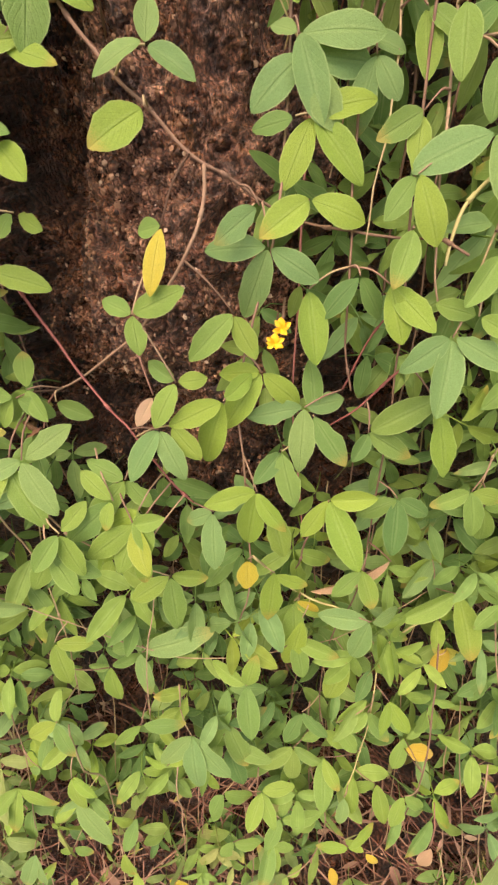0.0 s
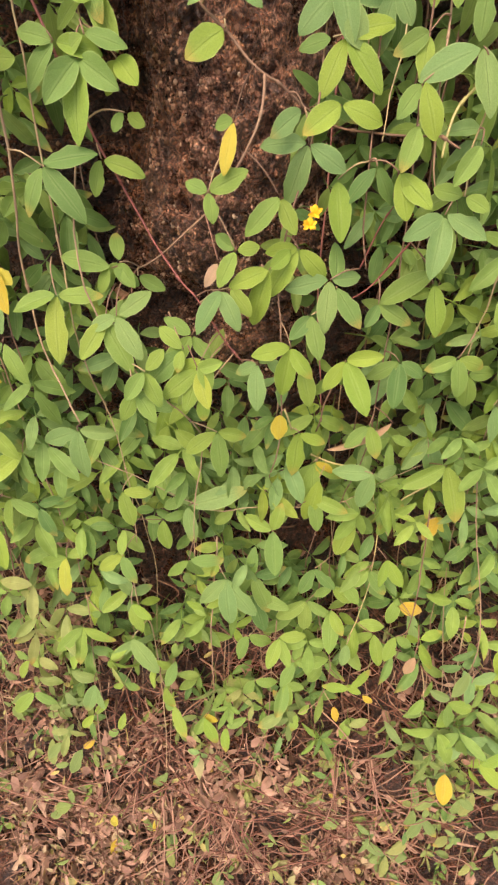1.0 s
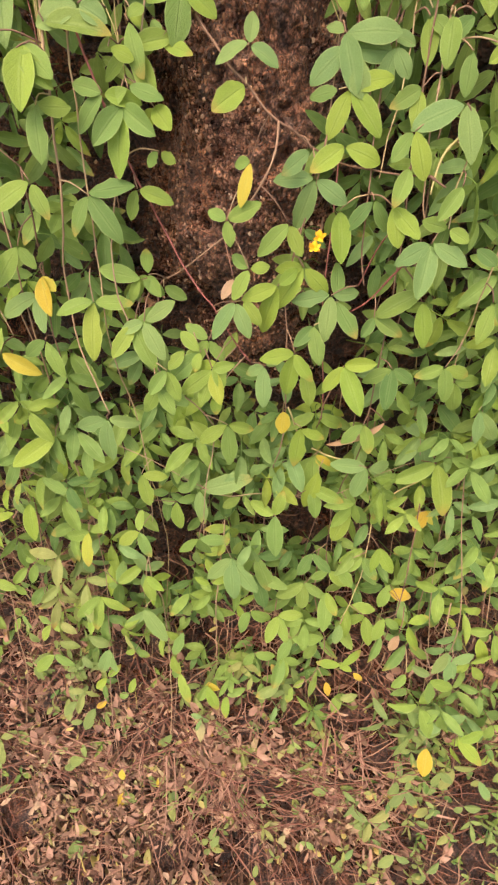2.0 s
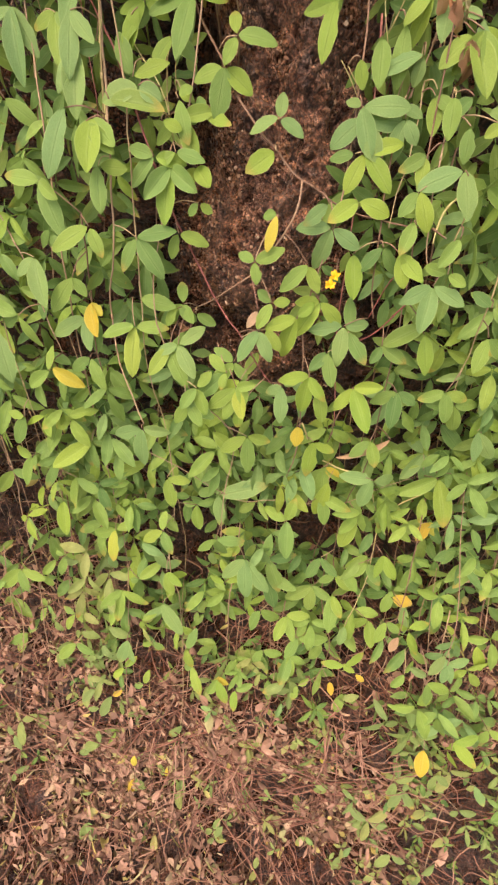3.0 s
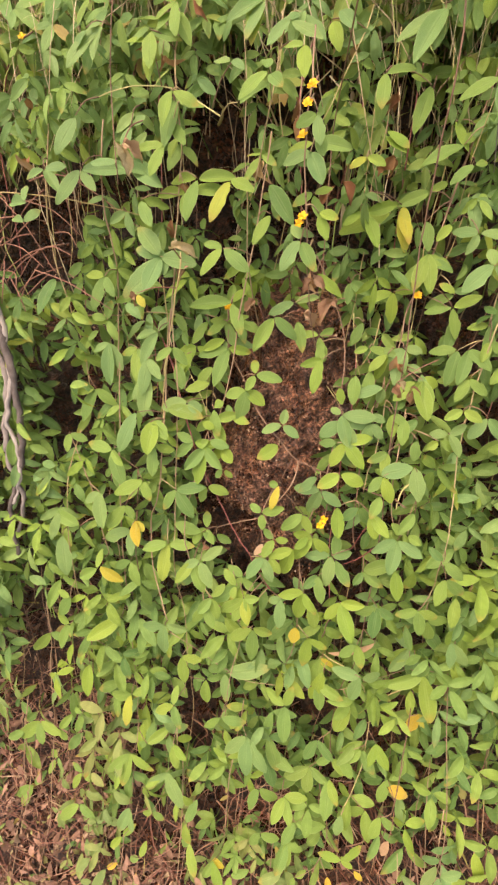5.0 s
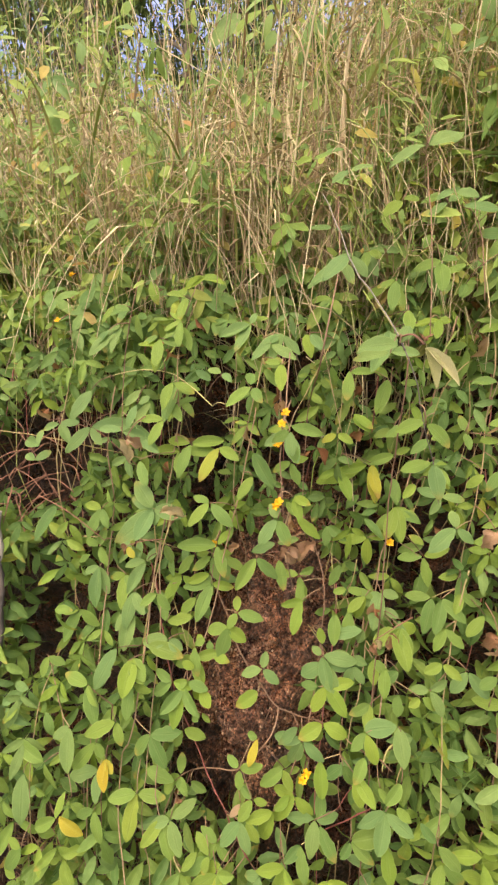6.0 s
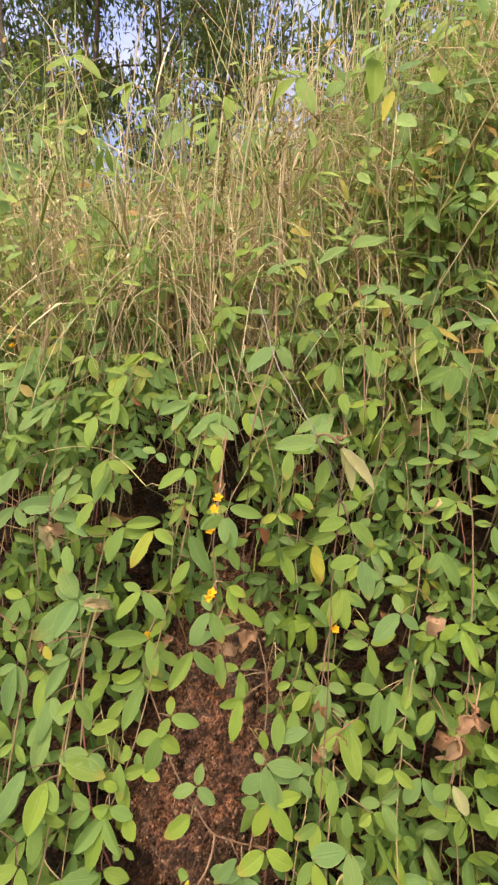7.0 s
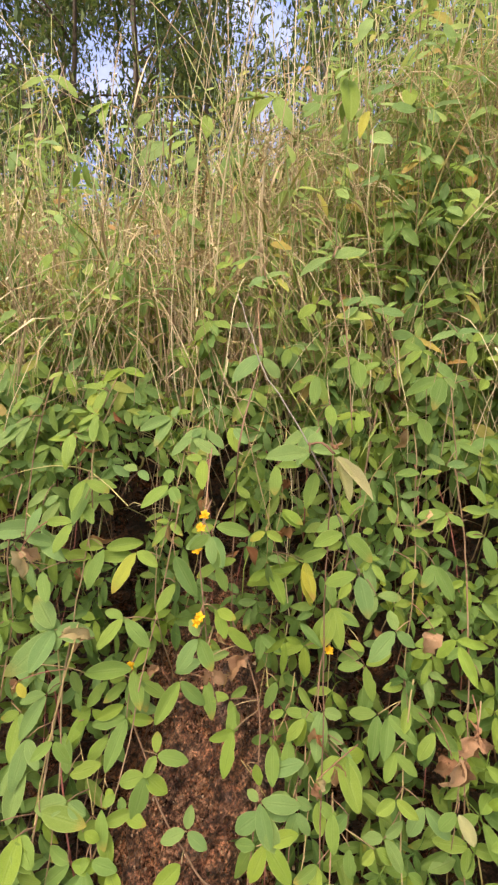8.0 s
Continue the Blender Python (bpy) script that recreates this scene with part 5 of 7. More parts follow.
leaf(v, 210, 39, 320, 1, (91, 31, "s"))
leaf(v, 156, 3, 316, 1, (-156, 22, "s"), (53, 33, "s"))
leaf(v, 140, -62, 232, 1, (-80, 31, "s"))
leaf(v, 190, -52, 230, 1, (-110, 21, "s"), (32, 26, "s"))
v = placed_creeper('brown', 0.0011, ((194, -30, 265), (198, -79, 182), (190, -153, 98)))
leaf(v, 185, -60, 215, 1, (53, 31, "s"), (-139, 27, "s"))
leaf(v, 222, -93, 181, 1, (114, 57, "s"), (-25, 42, "s"), (-104, 47, "s"))
leaf(v, 178, -151, 118, 1, (-19, 37, "s"), (132, 29, "p"))
v = placed_creeper('brown', 0.0011, ((258, 653, 1899), (253, 558, 1817), (250, 485, 1735), (248, 440, 1653), (251, 416, 1571)))
leaf(v, 278, 500, 1849, 1, (-119, 12, "g"), (24, 14, "g"))
leaf(v, 244, 500, 1831, 1, (-66, 28, "g"), (74, 19, "g"), (153, 46, "g"))
leaf(v, 238, 612, 1787, 1, (-71, 27, "g"), (-18, 56, "g"), (59, 28, "g"))
leaf(v, 273, 470, 1769, 1, (-30, 44, "g"), (142, 26, "g"))
leaf(v, 234, 497, 1724, 1, (-88, 36, "p"), (39, 36, "p"), (-34, 63, "p"))
leaf(v, 226, 430, 1720, 1, (-58, 49, "g"), (-28, 59, "d"), (34, 19, "p"), (-155, 14, "g"))
leaf(v, 276, 430, 1719, 1, (-49, 26, "g"), (120, 18, "p"))
leaf(v, 234, 419, 1613, 1, (103, 30, "p"), (-154, 25, "p"))
leaf(v, 261, 416, 1591, 1, (31, 28, "g"), (-145, 20, "g"))
v = placed_creeper('brown', 0.0011, ((257, 455, 1610), (258, 410, 1528), (255, 375, 1446), (251, 344, 1364), (251, 338, 1282), (252, 327, 1200), (252, 301, 1118), (241, 273, 1035), (239, 253, 953), (240, 239, 871), (251, 196, 789), (253, 92, 707), (253, 62, 625)))
leaf(v, 280, 407, 1560, 1, (-101, 28, "g"))
leaf(v, 234, 407, 1557, 1, (-91, 37, "g"), (-34, 30, "g"), (54, 23, "g"))
leaf(v, 276, 395, 1536, 1, (13, 36, "g"), (-95, 20, "g"))
leaf(v, 266, 357, 1386, 1, (39, 24, "g"), (-178, 28, "g"))
leaf(v, 237, 288, 1372, 1.3, (-31, 27, "D"))
leaf(v, 247, 346, 1345, 1, (-9, 20, "g"), (80, 19, "g"), (-116, 20, "g"))
leaf(v, 252, 318, 1221, 1, (-90, 36, "g"), (-4, 28, "g"), (85, 29, "g"))
leaf(v, 226, 235, 941, 1, (-3, 41, "p"), (39, 48, "p"))
leaf(v, 254, 56, 645, 1, (121, 32, "p"), (-10, 28, "p"))
v = placed_creeper('brown', 0.0011, ((274, 142, 643), (271, 85, 557), (286, 47, 472), (275, 54, 386), (271, -10, 300)))
leaf(v, 292, 125, 593, 1, (26, 33, "g"), (-129, 16, "g"))
leaf(v, 244, 51, 577, 1, (0, 43, "g"), (63, 40, "g"))
leaf(v, 312, 3, 466, 1, (39, 38, "l"), (108, 44, "l"), (52, 53, "l"))
leaf(v, 280, -2, 405, 1.25, (3, 49, "Y"))
leaf(v, 275, 72, 404, 1, (-105, 33, "s"), (-178, 65, "p"), (59, 35, "s"))
leaf(v, 238, 75, 363, 1, (-15, 40, "p"), (44, 29, "p"))
leaf(v, 314, -26, 349, 1, (56, 30, "s"), (-15, 32, "s"))
leaf(v, 281, 10, 323, 1, (-89, 20, "s"), (99, 29, "s"), (170, 35, "s"))
leaf(v, 238, 39, 320, 1, (-81, 41, "s"), (29, 29, "p"), (179, 39, "s"))
v = placed_creeper('brown', 0.0011, ((257, 44, 367), (260, -28, 269), (252, -88, 170), (247, -187, 72)))
leaf(v, 255, 30, 317, 1.4, (-11, 23, "s"))
leaf(v, 265, -33, 284, 1, (-75, 33, "s"), (-168, 34, "s"))
leaf(v, 260, -36, 276, 1, (117, 44, "s"), (-8, 44, "s"))
leaf(v, 275, -47, 266, 1, (-43, 44, "s"), (39, 38, "s"), (150, 19, "s"))
leaf(v, 229, -93, 168, 1, (-78, 34, "s"), (-13, 47, "s"), (99, 35, "s"))
leaf(v, 275, -133, 140, 1, (-44, 40, "s"), (87, 29, "s"))
leaf(v, 228, -178, 92, 1, (-47, 29, "s"), (133, 29, "s"))
v = placed_creeper('brown', 0.0011, ((331, 213, 733), (333, 177, 647), (341, 120, 562), (353, 56, 476), (344, 55, 390), (356, -6, 305), (349, -60, 219)))
leaf(v, 315, 183, 683, 0.7, (-65, 38, "W"))
leaf(v, 330, 118, 582, 1, (71, 22, "g"), (20, 50, "l"))
leaf(v, 368, 28, 473, 1, (84, 31, "g"), (-2, 32, "g"))
leaf(v, 316, 48, 394, 1, (-150, 57, "p"), (155, 75, "s"), (77, 58, "s"))
leaf(v, 350, 29, 371, 1, (44, 56, "l"), (-160, 36, "s"), (134, 32, "s"))
leaf(v, 349, -11, 322, 1, (105, 38, "s"), (-19, 50, "s"))
leaf(v, 396, -23, 308, 1, (36, 40, "p"), (-29, 18, "s"))
leaf(v, 380, -57, 252, 1, (-42, 19, "s"), (94, 32, "s"))
leaf(v, 320, -65, 239, 1, (-29, 33, "s"), (51, 34, "p"))
v = placed_creeper('brown', 0.0011, ((358, -49, 240), (353, -94, 170), (345, -154, 100)))
leaf(v, 366, -93, 190, 1, (-64, 28, "s"), (42, 17, "s"))
leaf(v, 336, -152, 120, 1, (-37, 33, "s"), (115, 32, "s"))
v = placed_creeper('tan', 0.0014, ((117, 560, 1673), (127, 550, 1896), (102, 510, 2118)))
leaf(v, 97, 500, 2118, 1.15, (-2, 75, "l"))
v = placed_creeper('tan', 0.0014, ((22, 560, 1673), (32, 550, 1887), (7, 510, 2100)))
leaf(v, 2, 500, 2100, 1, (-34, 60, "g"), (18, 75, "g"))
v = placed_creeper('tan', 0.0014, ((180, 560, 1673), (190, 550, 1833), (165, 510, 1994)))
leaf(v, 160, 500, 1994, 1, (-64, 43, "p"), (80, 35, "p"))
v = placed_creeper('tan', 0.0014, ((243, 560, 1673), (253, 550, 1803), (228, 510, 1933)))
leaf(v, 223, 500, 1933, 1, (42, 37, "p"), (-41, 40, "p"))
v = placed_creeper('tan', 0.0014, ((-103, 610, 1712), (-93, 600, 1818), (-118, 560, 1925)))
leaf(v, -123, 550, 1925, 1, (-28, 53, "d"), (90, 37, "d"))
v = placed_creeper('tan', 0.0014, ((-49, 660, 1750), (-39, 650, 1920), (-64, 610, 2090)))
leaf(v, -69, 600, 2090, 1, (-4, 74, "d"), (15, 75, "d"))
v = placed_creeper('tan', 0.0014, ((253, 660, 1750), (263, 650, 1930), (238, 610, 2110)))
leaf(v, 233, 600, 2110, 1, (-56, 45, "p"), (50, 42, "p"))
v = placed_creeper('tan', 0.0014, ((-129, 660, 1750), (-119, 650, 1927), (-144, 610, 2104)))
leaf(v, -149, 600, 2104, 1, (-24, 60, "l"), (85, 34, "l"))
v = placed_creeper('tan', 0.0014, ((-383, 710, 1773), (-373, 700, 1961), (-398, 660, 2150)))
leaf(v, -403, 650, 2150, 1, (-44, 42, "l"), (167, 54, "l"))
v = placed_creeper('tan', 0.0014, ((-351, 710, 1773), (-341, 700, 1913), (-366, 660, 2052)))
leaf(v, -371, 650, 2052, 1, (-41, 34, "l"), (110, 36, "l"))
v = placed_creeper('tan', 0.0014, ((147, 560, 1673), (157, 550, 1875), (132, 510, 2076)))
leaf(v, 127, 500, 2076, 0.6, (-6, 69, "y"))
v = placed_creeper('tan', 0.0014, ((-274, 510, 1617), (-264, 500, 1745), (-289, 460, 1874)))
leaf(v, -294, 450, 1874, 1, (7, 31, "l"), (150, 19, "l"))
v = placed_creeper('tan', 0.0014, ((-99, 560, 1673), (-89, 550, 1809), (-114, 510, 1945)))
leaf(v, -119, 500, 1945, 1, (-34, 33, "g"), (32, 44, "g"))
v = placed_creeper('tan', 0.0014, ((316, 660, 1750), (326, 650, 1901), (301, 610, 2051)))
leaf(v, 296, 600, 2051, 1, (46, 37, "g"), (-37, 57, "g"))
v = placed_creeper('tan', 0.0014, ((198, 660, 1750), (208, 650, 1964), (183, 610, 2177)))
leaf(v, 178, 600, 2177, 1, (-50, 48, "p"), (130, 51, "p"))
v = placed_creeper('tan', 0.0014, ((118, 560, 1673), (128, 550, 1779), (103, 510, 1884)))
leaf(v, 98, 500, 1884, 1.2, (125, 61, "p"))
v = placed_creeper('tan', 0.0014, ((72, 560, 1673), (82, 550, 1771), (57, 510, 1868)))
leaf(v, 52, 500, 1868, 1.2, (127, 56, "p"))
v = placed_creeper('tan', 0.0014, ((260, 610, 1712), (270, 600, 1823), (245, 560, 1934)))
leaf(v, 240, 550, 1934, 1, (-79, 37, "g"), (21, 54, "g"))
v = placed_creeper('tan', 0.0014, ((207, 610, 1712), (217, 600, 1839), (192, 560, 1966)))
leaf(v, 187, 550, 1966, 1, (88, 32, "p"), (8, 46, "g"), (-16, 75, "g"))
v = placed_creeper('tan', 0.0014, ((178, 610, 1712), (188, 600, 1864), (163, 560, 2016)))
leaf(v, 158, 550, 2016, 1, (98, 46, "p"), (-93, 32, "g"))
v = placed_creeper('tan', 0.0014, ((28, 660, 1750), (38, 650, 1911), (13, 610, 2072)))
leaf(v, 8, 600, 2072, 1, (-62, 40, "p"), (140, 27, "g"), (144, 75, "g"))
v = placed_creeper('tan', 0.0014, ((-19, 660, 1750), (-9, 650, 1958), (-34, 610, 2167)))
leaf(v, -39, 600, 2167, 1, (-114, 61, "p"), (-172, 75, "l"), (178, 75, "l"), (119, 73, "g"))
v = placed_creeper('tan', 0.0014, ((82, 660, 1750), (92, 650, 1951), (67, 610, 2153)))
leaf(v, 62, 600, 2153, 1, (-22, 75, "g"), (165, 75, "g"))
v = placed_creeper('tan', 0.0014, ((128, 660, 1750), (138, 650, 1972), (113, 610, 2194)))
leaf(v, 108, 600, 2194, 1.15, (-3, 75, "l"))
v = placed_creeper('tan', 0.0014, ((-97, 610, 1712), (-87, 600, 1818), (-112, 560, 1925)))
leaf(v, -117, 550, 1925, 1, (-26, 66, "g"), (66, 37, "g"))
v = placed_creeper('tan', 0.0014, ((-127, 610, 1712), (-117, 600, 1844), (-142, 560, 1976)))
leaf(v, -147, 550, 1976, 1, (-17, 34, "l"), (35, 60, "l"))
v = placed_creeper('tan', 0.0014, ((-163, 660, 1750), (-153, 650, 1928), (-178, 610, 2106)))
leaf(v, -183, 600, 2106, 1.2, (-32, 75, "p"))
v = placed_creeper('tan', 0.0014, ((-46, 660, 1750), (-36, 650, 1916), (-61, 610, 2081)))
leaf(v, -66, 600, 2081, 1, (-60, 20, "d"), (14, 75, "d"))
v = placed_creeper('tan', 0.0014, ((-261, 660, 1750), (-251, 650, 1958), (-276, 610, 2165)))
leaf(v, -281, 600, 2165, 1, (-32, 47, "l"), (-150, 75, "l"), (18, 75, "l"))
v = placed_creeper('tan', 0.0014, ((-365, 660, 1750), (-355, 650, 1982), (-380, 610, 2215)))
leaf(v, -385, 600, 2215, 1, (-37, 57, "l"), (48, 69, "l"), (-144, 75, "l"))
v = placed_creeper('tan', 0.0014, ((-306, 560, 1673), (-296, 550, 1782), (-321, 510, 1890)))
leaf(v, -326, 500, 1890, 1, (-14, 21, "Y"), (8, 60, "g"))
v = placed_creeper('tan', 0.0014, ((-255, 560, 1673), (-245, 550, 1779), (-270, 510, 1884)))
leaf(v, -275, 500, 1884, 1, (-49, 21, "g"), (90, 11, "g"))
v = placed_creeper('tan', 0.0014, ((-374, 610, 1712), (-364, 600, 1859), (-389, 560, 2006)))
leaf(v, -394, 550, 2006, 1, (-117, 47, "g"), (172, 39, "g"))
v = placed_creeper('tan', 0.0014, ((-431, 660, 1750), (-421, 650, 1924), (-446, 610, 2099)))
leaf(v, -451, 600, 2099, 1, (-95, 26, "g"), (150, 27, "l"), (18, 53, "g"))
v = placed_creeper('tan', 0.0014, ((-200, 610, 1712), (-190, 600, 1851), (-215, 560, 1990)))
leaf(v, -220, 550, 1990, 1, (134, 38, "g"), (-50, 26, "g"))
v = placed_creeper('tan', 0.0014, ((-193, 560, 1673), (-183, 550, 1777), (-208, 510, 1881)))
leaf(v, -213, 500, 1881, 1, (-44, 19, "g"), (129, 22, "g"))
v = placed_creeper('tan', 0.0014, ((195, 660, 1750), (205, 650, 1936), (180, 610, 2123)))
leaf(v, 175, 600, 2123, 1, (-139, 38, "g"), (100, 42, "p"), (59, 75, "p"))
v = placed_creeper('tan', 0.0014, ((280, 660, 1750), (290, 650, 1910), (265, 610, 2070)))
leaf(v, 260, 600, 2070, 1, (-77, 36, "p"), (137, 45, "g"))
v = placed_creeper('tan', 0.0014, ((275, 610, 1712), (285, 600, 1851), (260, 560, 1990)))
leaf(v, 255, 550, 1990, 1, (-49, 48, "p"), (0, 48, "g"))
v = placed_creeper('tan', 0.0014, ((289, 610, 1712), (299, 600, 1829), (274, 560, 1946)))
leaf(v, 269, 550, 1946, 1, (6, 29, "g"), (-27, 48, "g"))
v = placed_creeper('tan', 0.0014, ((322, 610, 1712), (332, 600, 1850), (307, 560, 1989)))
leaf(v, 302, 550, 1989, 1, (-34, 56, "g"), (148, 60, "g"))
v = placed_creeper('tan', 0.0014, ((219, 660, 1750), (229, 650, 1959), (204, 610, 2167)))
leaf(v, 199, 600, 2167, 1, (-141, 47, "g"), (148, 50, "p"), (-11, 75, "l"))
v = placed_creeper('tan', 0.0014, ((270, 660, 1750), (280, 650, 1996), (255, 610, 2243)))
leaf(v, 250, 600, 2243, 1, (-60, 35, "l"), (-123, 42, "l"))
v = placed_creeper('tan', 0.0014, ((146, 660, 1750), (156, 650, 1999), (131, 610, 2249)))
leaf(v, 126, 600, 2249, 1, (-9, 41, "l"), (161, 32, "l"))
v = placed_creeper('tan', 0.0014, ((238, 660, 1750), (248, 650, 2010), (223, 610, 2269)))
leaf(v, 218, 600, 2269, 1, (-116, 29, "l"), (-12, 40, "l"))
v = placed_creeper('tan', 0.0014, ((54, 660, 1750), (64, 650, 2021), (39, 610, 2292)))
leaf(v, 34, 600, 2292, 1, (-137, 32, "l"), (20, 45, "g"))
v = placed_creeper('tan', 0.0014, ((-3, 660, 1750), (7, 650, 2028), (-18, 610, 2305)))
leaf(v, -23, 600, 2305, 1, (-81, 21, "l"), (95, 28, "l"))
v = placed_creeper('tan', 0.0014, ((177, 660, 1750), (187, 650, 1920), (162, 610, 2090)))
leaf(v, 157, 600, 2090, 1, (11, 58, "d"))
v = placed_creeper('tan', 0.0014, ((237, 560, 1673), (247, 550, 1770), (222, 510, 1866)))
leaf(v, 217, 500, 1866, 1, (-90, 27, "p"), (-175, 12, "g"))
v = placed_creeper('tan', 0.0014, ((-92, 660, 1750), (-82, 650, 1948), (-107, 610, 2145)))
leaf(v, -112, 600, 2145, 1, (-9, 64, "l"), (158, 29, "l"))
v = placed_creeper('tan', 0.0014, ((-192, 660, 1750), (-182, 650, 1949), (-207, 610, 2149)))
leaf(v, -212, 600, 2149, 1, (-9, 53, "g"), (172, 43, "g"))
v = placed_creeper('tan', 0.0014, ((85, 660, 1750), (95, 650, 1914), (70, 610, 2078)))
leaf(v, 65, 600, 2078, 1, (137, 32, "p"), (-19, 43, "g"))
v = placed_creeper('wood', 0.0006, ((-15, 330, 1790), (5, 250, 1745), (24, 190, 1704), (40, 160, 1681), (57, 137, 1656), (69, 140, 1633), (80, 155, 1604), (100, 185, 1555), (115, 220, 1514)))
leaf(v, 57, 134, 1652, 1.0, (-86, 26, "p"), (165, 15, "p"))
leaf(v, 71, 128, 1653, 0.55, (42, 32, "F"), (10, 27, "F"))
leaf(v, 70, 128, 1653, 1.0, (175, 10, "D"))
leaf(v, 82, 150, 1600, 1.0, (-60, 20, "g"), (40, 22, "g"))
leaf(v, 97, 180, 1563, 1.0, (-70, 24, "g"), (10, 28, "p"))
v = placed_creeper('brown', 0.0010, ((-40, 340, 1630), (-35, 290, 1590), (-33, 272, 1574), (-34, 268, 1540), (-32, 265, 1506), (-28, 265, 1471), (-26, 268, 1438), (-19, 285, 1383), (-12, 310, 1331)))
leaf(v, -25, 262, 1558, 1.0, (15, 26, "p"), (-62, 22, "g"))
leaf(v, -24, 270, 1546, 1.0, (20, 24, "g"))
leaf(v, -32, 258, 1459, 1.1, (-28, 34, "p"), (30, 30, "g"), (-150, 18, "p"))
leaf(v, -19, 262, 1425, 1.0, (60, 18, "D"), (-50, 14, "D"))
leaf(v, -18, 270, 1482, 1.0, (25, 26, "l"), (75, 20, "l"))
flower(-31, 262, 1575, 6)
flower(-34, 262, 1563, 6)
flower(-37, 262, 1541, 6)
flower(-32, 258, 1479, 6)
flower(-35, 258, 1473, 6)
flower(-25, 258, 1448, 6)
v = placed_creeper('tan', 0.0012, ((-174, 300, 1439), (-165, 275, 1430), (-173, 270, 1396), (-181, 268, 1355), (-197, 270, 1288), (-209, 275, 1236)))
leaf(v, -171, 262, 1449, 1.1, (95, 28, "T"))
leaf(v, -209, 250, 1402, 1.0, (-40, 18, "D"), (30, 16, "Y"))
leaf(v, -201, 245, 1536, 1.2, (20, 24, "T"), (70, 18, "D"))
leaf(v, -173, 250, 1344, 1.0, (-50, 24, "g"), (35, 26, "g"))
v = placed_creeper('brown', 0.0010, ((252, 320, 1383), (241, 300, 1364), (229, 295, 1334), (228, 300, 1282), (232, 310, 1222)))
leaf(v, 234, 285, 1370, 1.2, (-55, 22, "D"), (48, 25, "D"), (160, 14, "D"))
leaf(v, 220, 285, 1347, 1.1, (-28, 30, "D"), (14, 28, "D"))
leaf(v, 223, 285, 1290, 1.0, (-40, 24, "g"), (30, 26, "F"))
leaf(v, 84, 270, 1318, 1.0, (10, 17, "D"), (62, 14, "T"))
v = placed_creeper('tan', 0.0010, ((-500, 352, 1494), (-440, 350, 1494), (-385, 350, 1492), (-330, 353, 1486), (-282, 360, 1478), (-241, 370, 1469)))
leaf(v, -262, 352, 1476, 1.0, (-60, 26, "p"), (25, 30, "p"))
flower(24, 251, 1118, 7)
flower(20, 247, 1110, 7)
flower(-404, 417, 1654, 6)
flower(101, 374, 1389, 7)
flower(-127, 331, 1372, 6)
flower(-431, 500, 1726, 7)
flower(-128, 332, 1373, 6)


def dead_branch():
    """Three grey woody stems, twisted together, that hang down the bank, with thin dead twigs."""
    main = ((-468, 317, 1386), (-450, 300, 1335), (-436, 284, 1288), (-431, 265, 1230), (-425, 250, 1180), (-440, 235, 1124), (-458, 218, 1065), (-453, 199, 989))
    other = ((-462, 312, 1372), (-456, 288, 1294), (-447, 265, 1228), (-455, 243, 1157), (-435, 227, 1097), (-446, 209, 1030))
    base = Vector(main[0]) / 1000
    ob = begin("dead_branch", base, "grey weathered dead branch hanging on the bank", "branch")
    r = random.Random(3)
    third = ((-460, 316, 1380), (-444, 296, 1318), (-440, 275, 1262), (-446, 254, 1198), (-431, 236, 1136), (-449, 220, 1080))
    for run, thick in ((main, 0.0058), (other, 0.0050), (third, 0.0044)):
        pts = [p + Vector((0.0065 * noise.noise(p * 38 + Vector((thick * 900, 0, 0))), 0.005 * noise.noise(p * 47), 0)) for p in bezier([Vector(p) / 1000 for p in run], 9)]
        v, f = tube(pts, thick, thick * 0.55, 10)
        v = [p + 0.0026 * Vector((noise.noise(p * 150), noise.noise(p * 170), 0)) for p in v]
        soup = Soup()
        soup.add(v, f)
        child(ob, base, "branch", soup.mesh("branch", WOOD), Matrix.Translation((0, 0, 0)))
    for k in range(34):
        a = Vector((r.uniform(-0.50, -0.36), 0.34, r.uniform(1.38, 1.52)))
        a.y = spot(a.x, a.z, r.uniform(0.0, 0.05)).y
        b = a + Vector((r.gauss(0, 0.06), -0.03, r.uniform(-0.09, 0.0)))
        soup = Soup()
        soup.add(*tube(bezier([a, a.lerp(b, 0.5) + Vector((r.gauss(0, 0.006), 0, 0.008)), b], 4), 0.0011, 0.0006, 4))
        child(ob, base, "twig", soup.mesh("twig", TWIG), Matrix.Translation((0, 0, 0)))


dead_branch()


# ---- creepers that fill the bank ----
def leaf_size(z):
    return float(np.interp(z, [0.1, 0.36, 0.46, 0.6, 0.85, 1.25, 1.45, 1.8], [0.54, 0.70, 1.12, 1.20, 1.08, 0.92, 0.77, 0.74]))


def cover(x, z):
    """How many of the leaves stay, by height; they reach lower down to the right."""
    low = 0.34 * max(0.0, min(1.0, (x - 0.12) / 0.2)) * (0.04 < z < 0.36)
    side = max(min(1.0, max(0.0, (x - 0.27) / 0.08)), min(1.0, max(0.0, (-0.30 - x) / 0.12))) * max(0.0, min(1.0, (0.76 - z) / 0.12))
    if side and z > 0.36:
        return 1.0 - 0.84 * side
    z += 0.10 * max(-1.0, min(1.0, (x + 0.10) / 0.3)) - 0.03
    return low + float(np.interp(z, [0.0, 0.2, 0.36, 0.46, 0.6, 1.9], [0.05, 0.12, 0.22, 0.75, 1.0, 1.0])) * float(np.interp(z, [1.62, 1.80], [1.0, 0.35]))


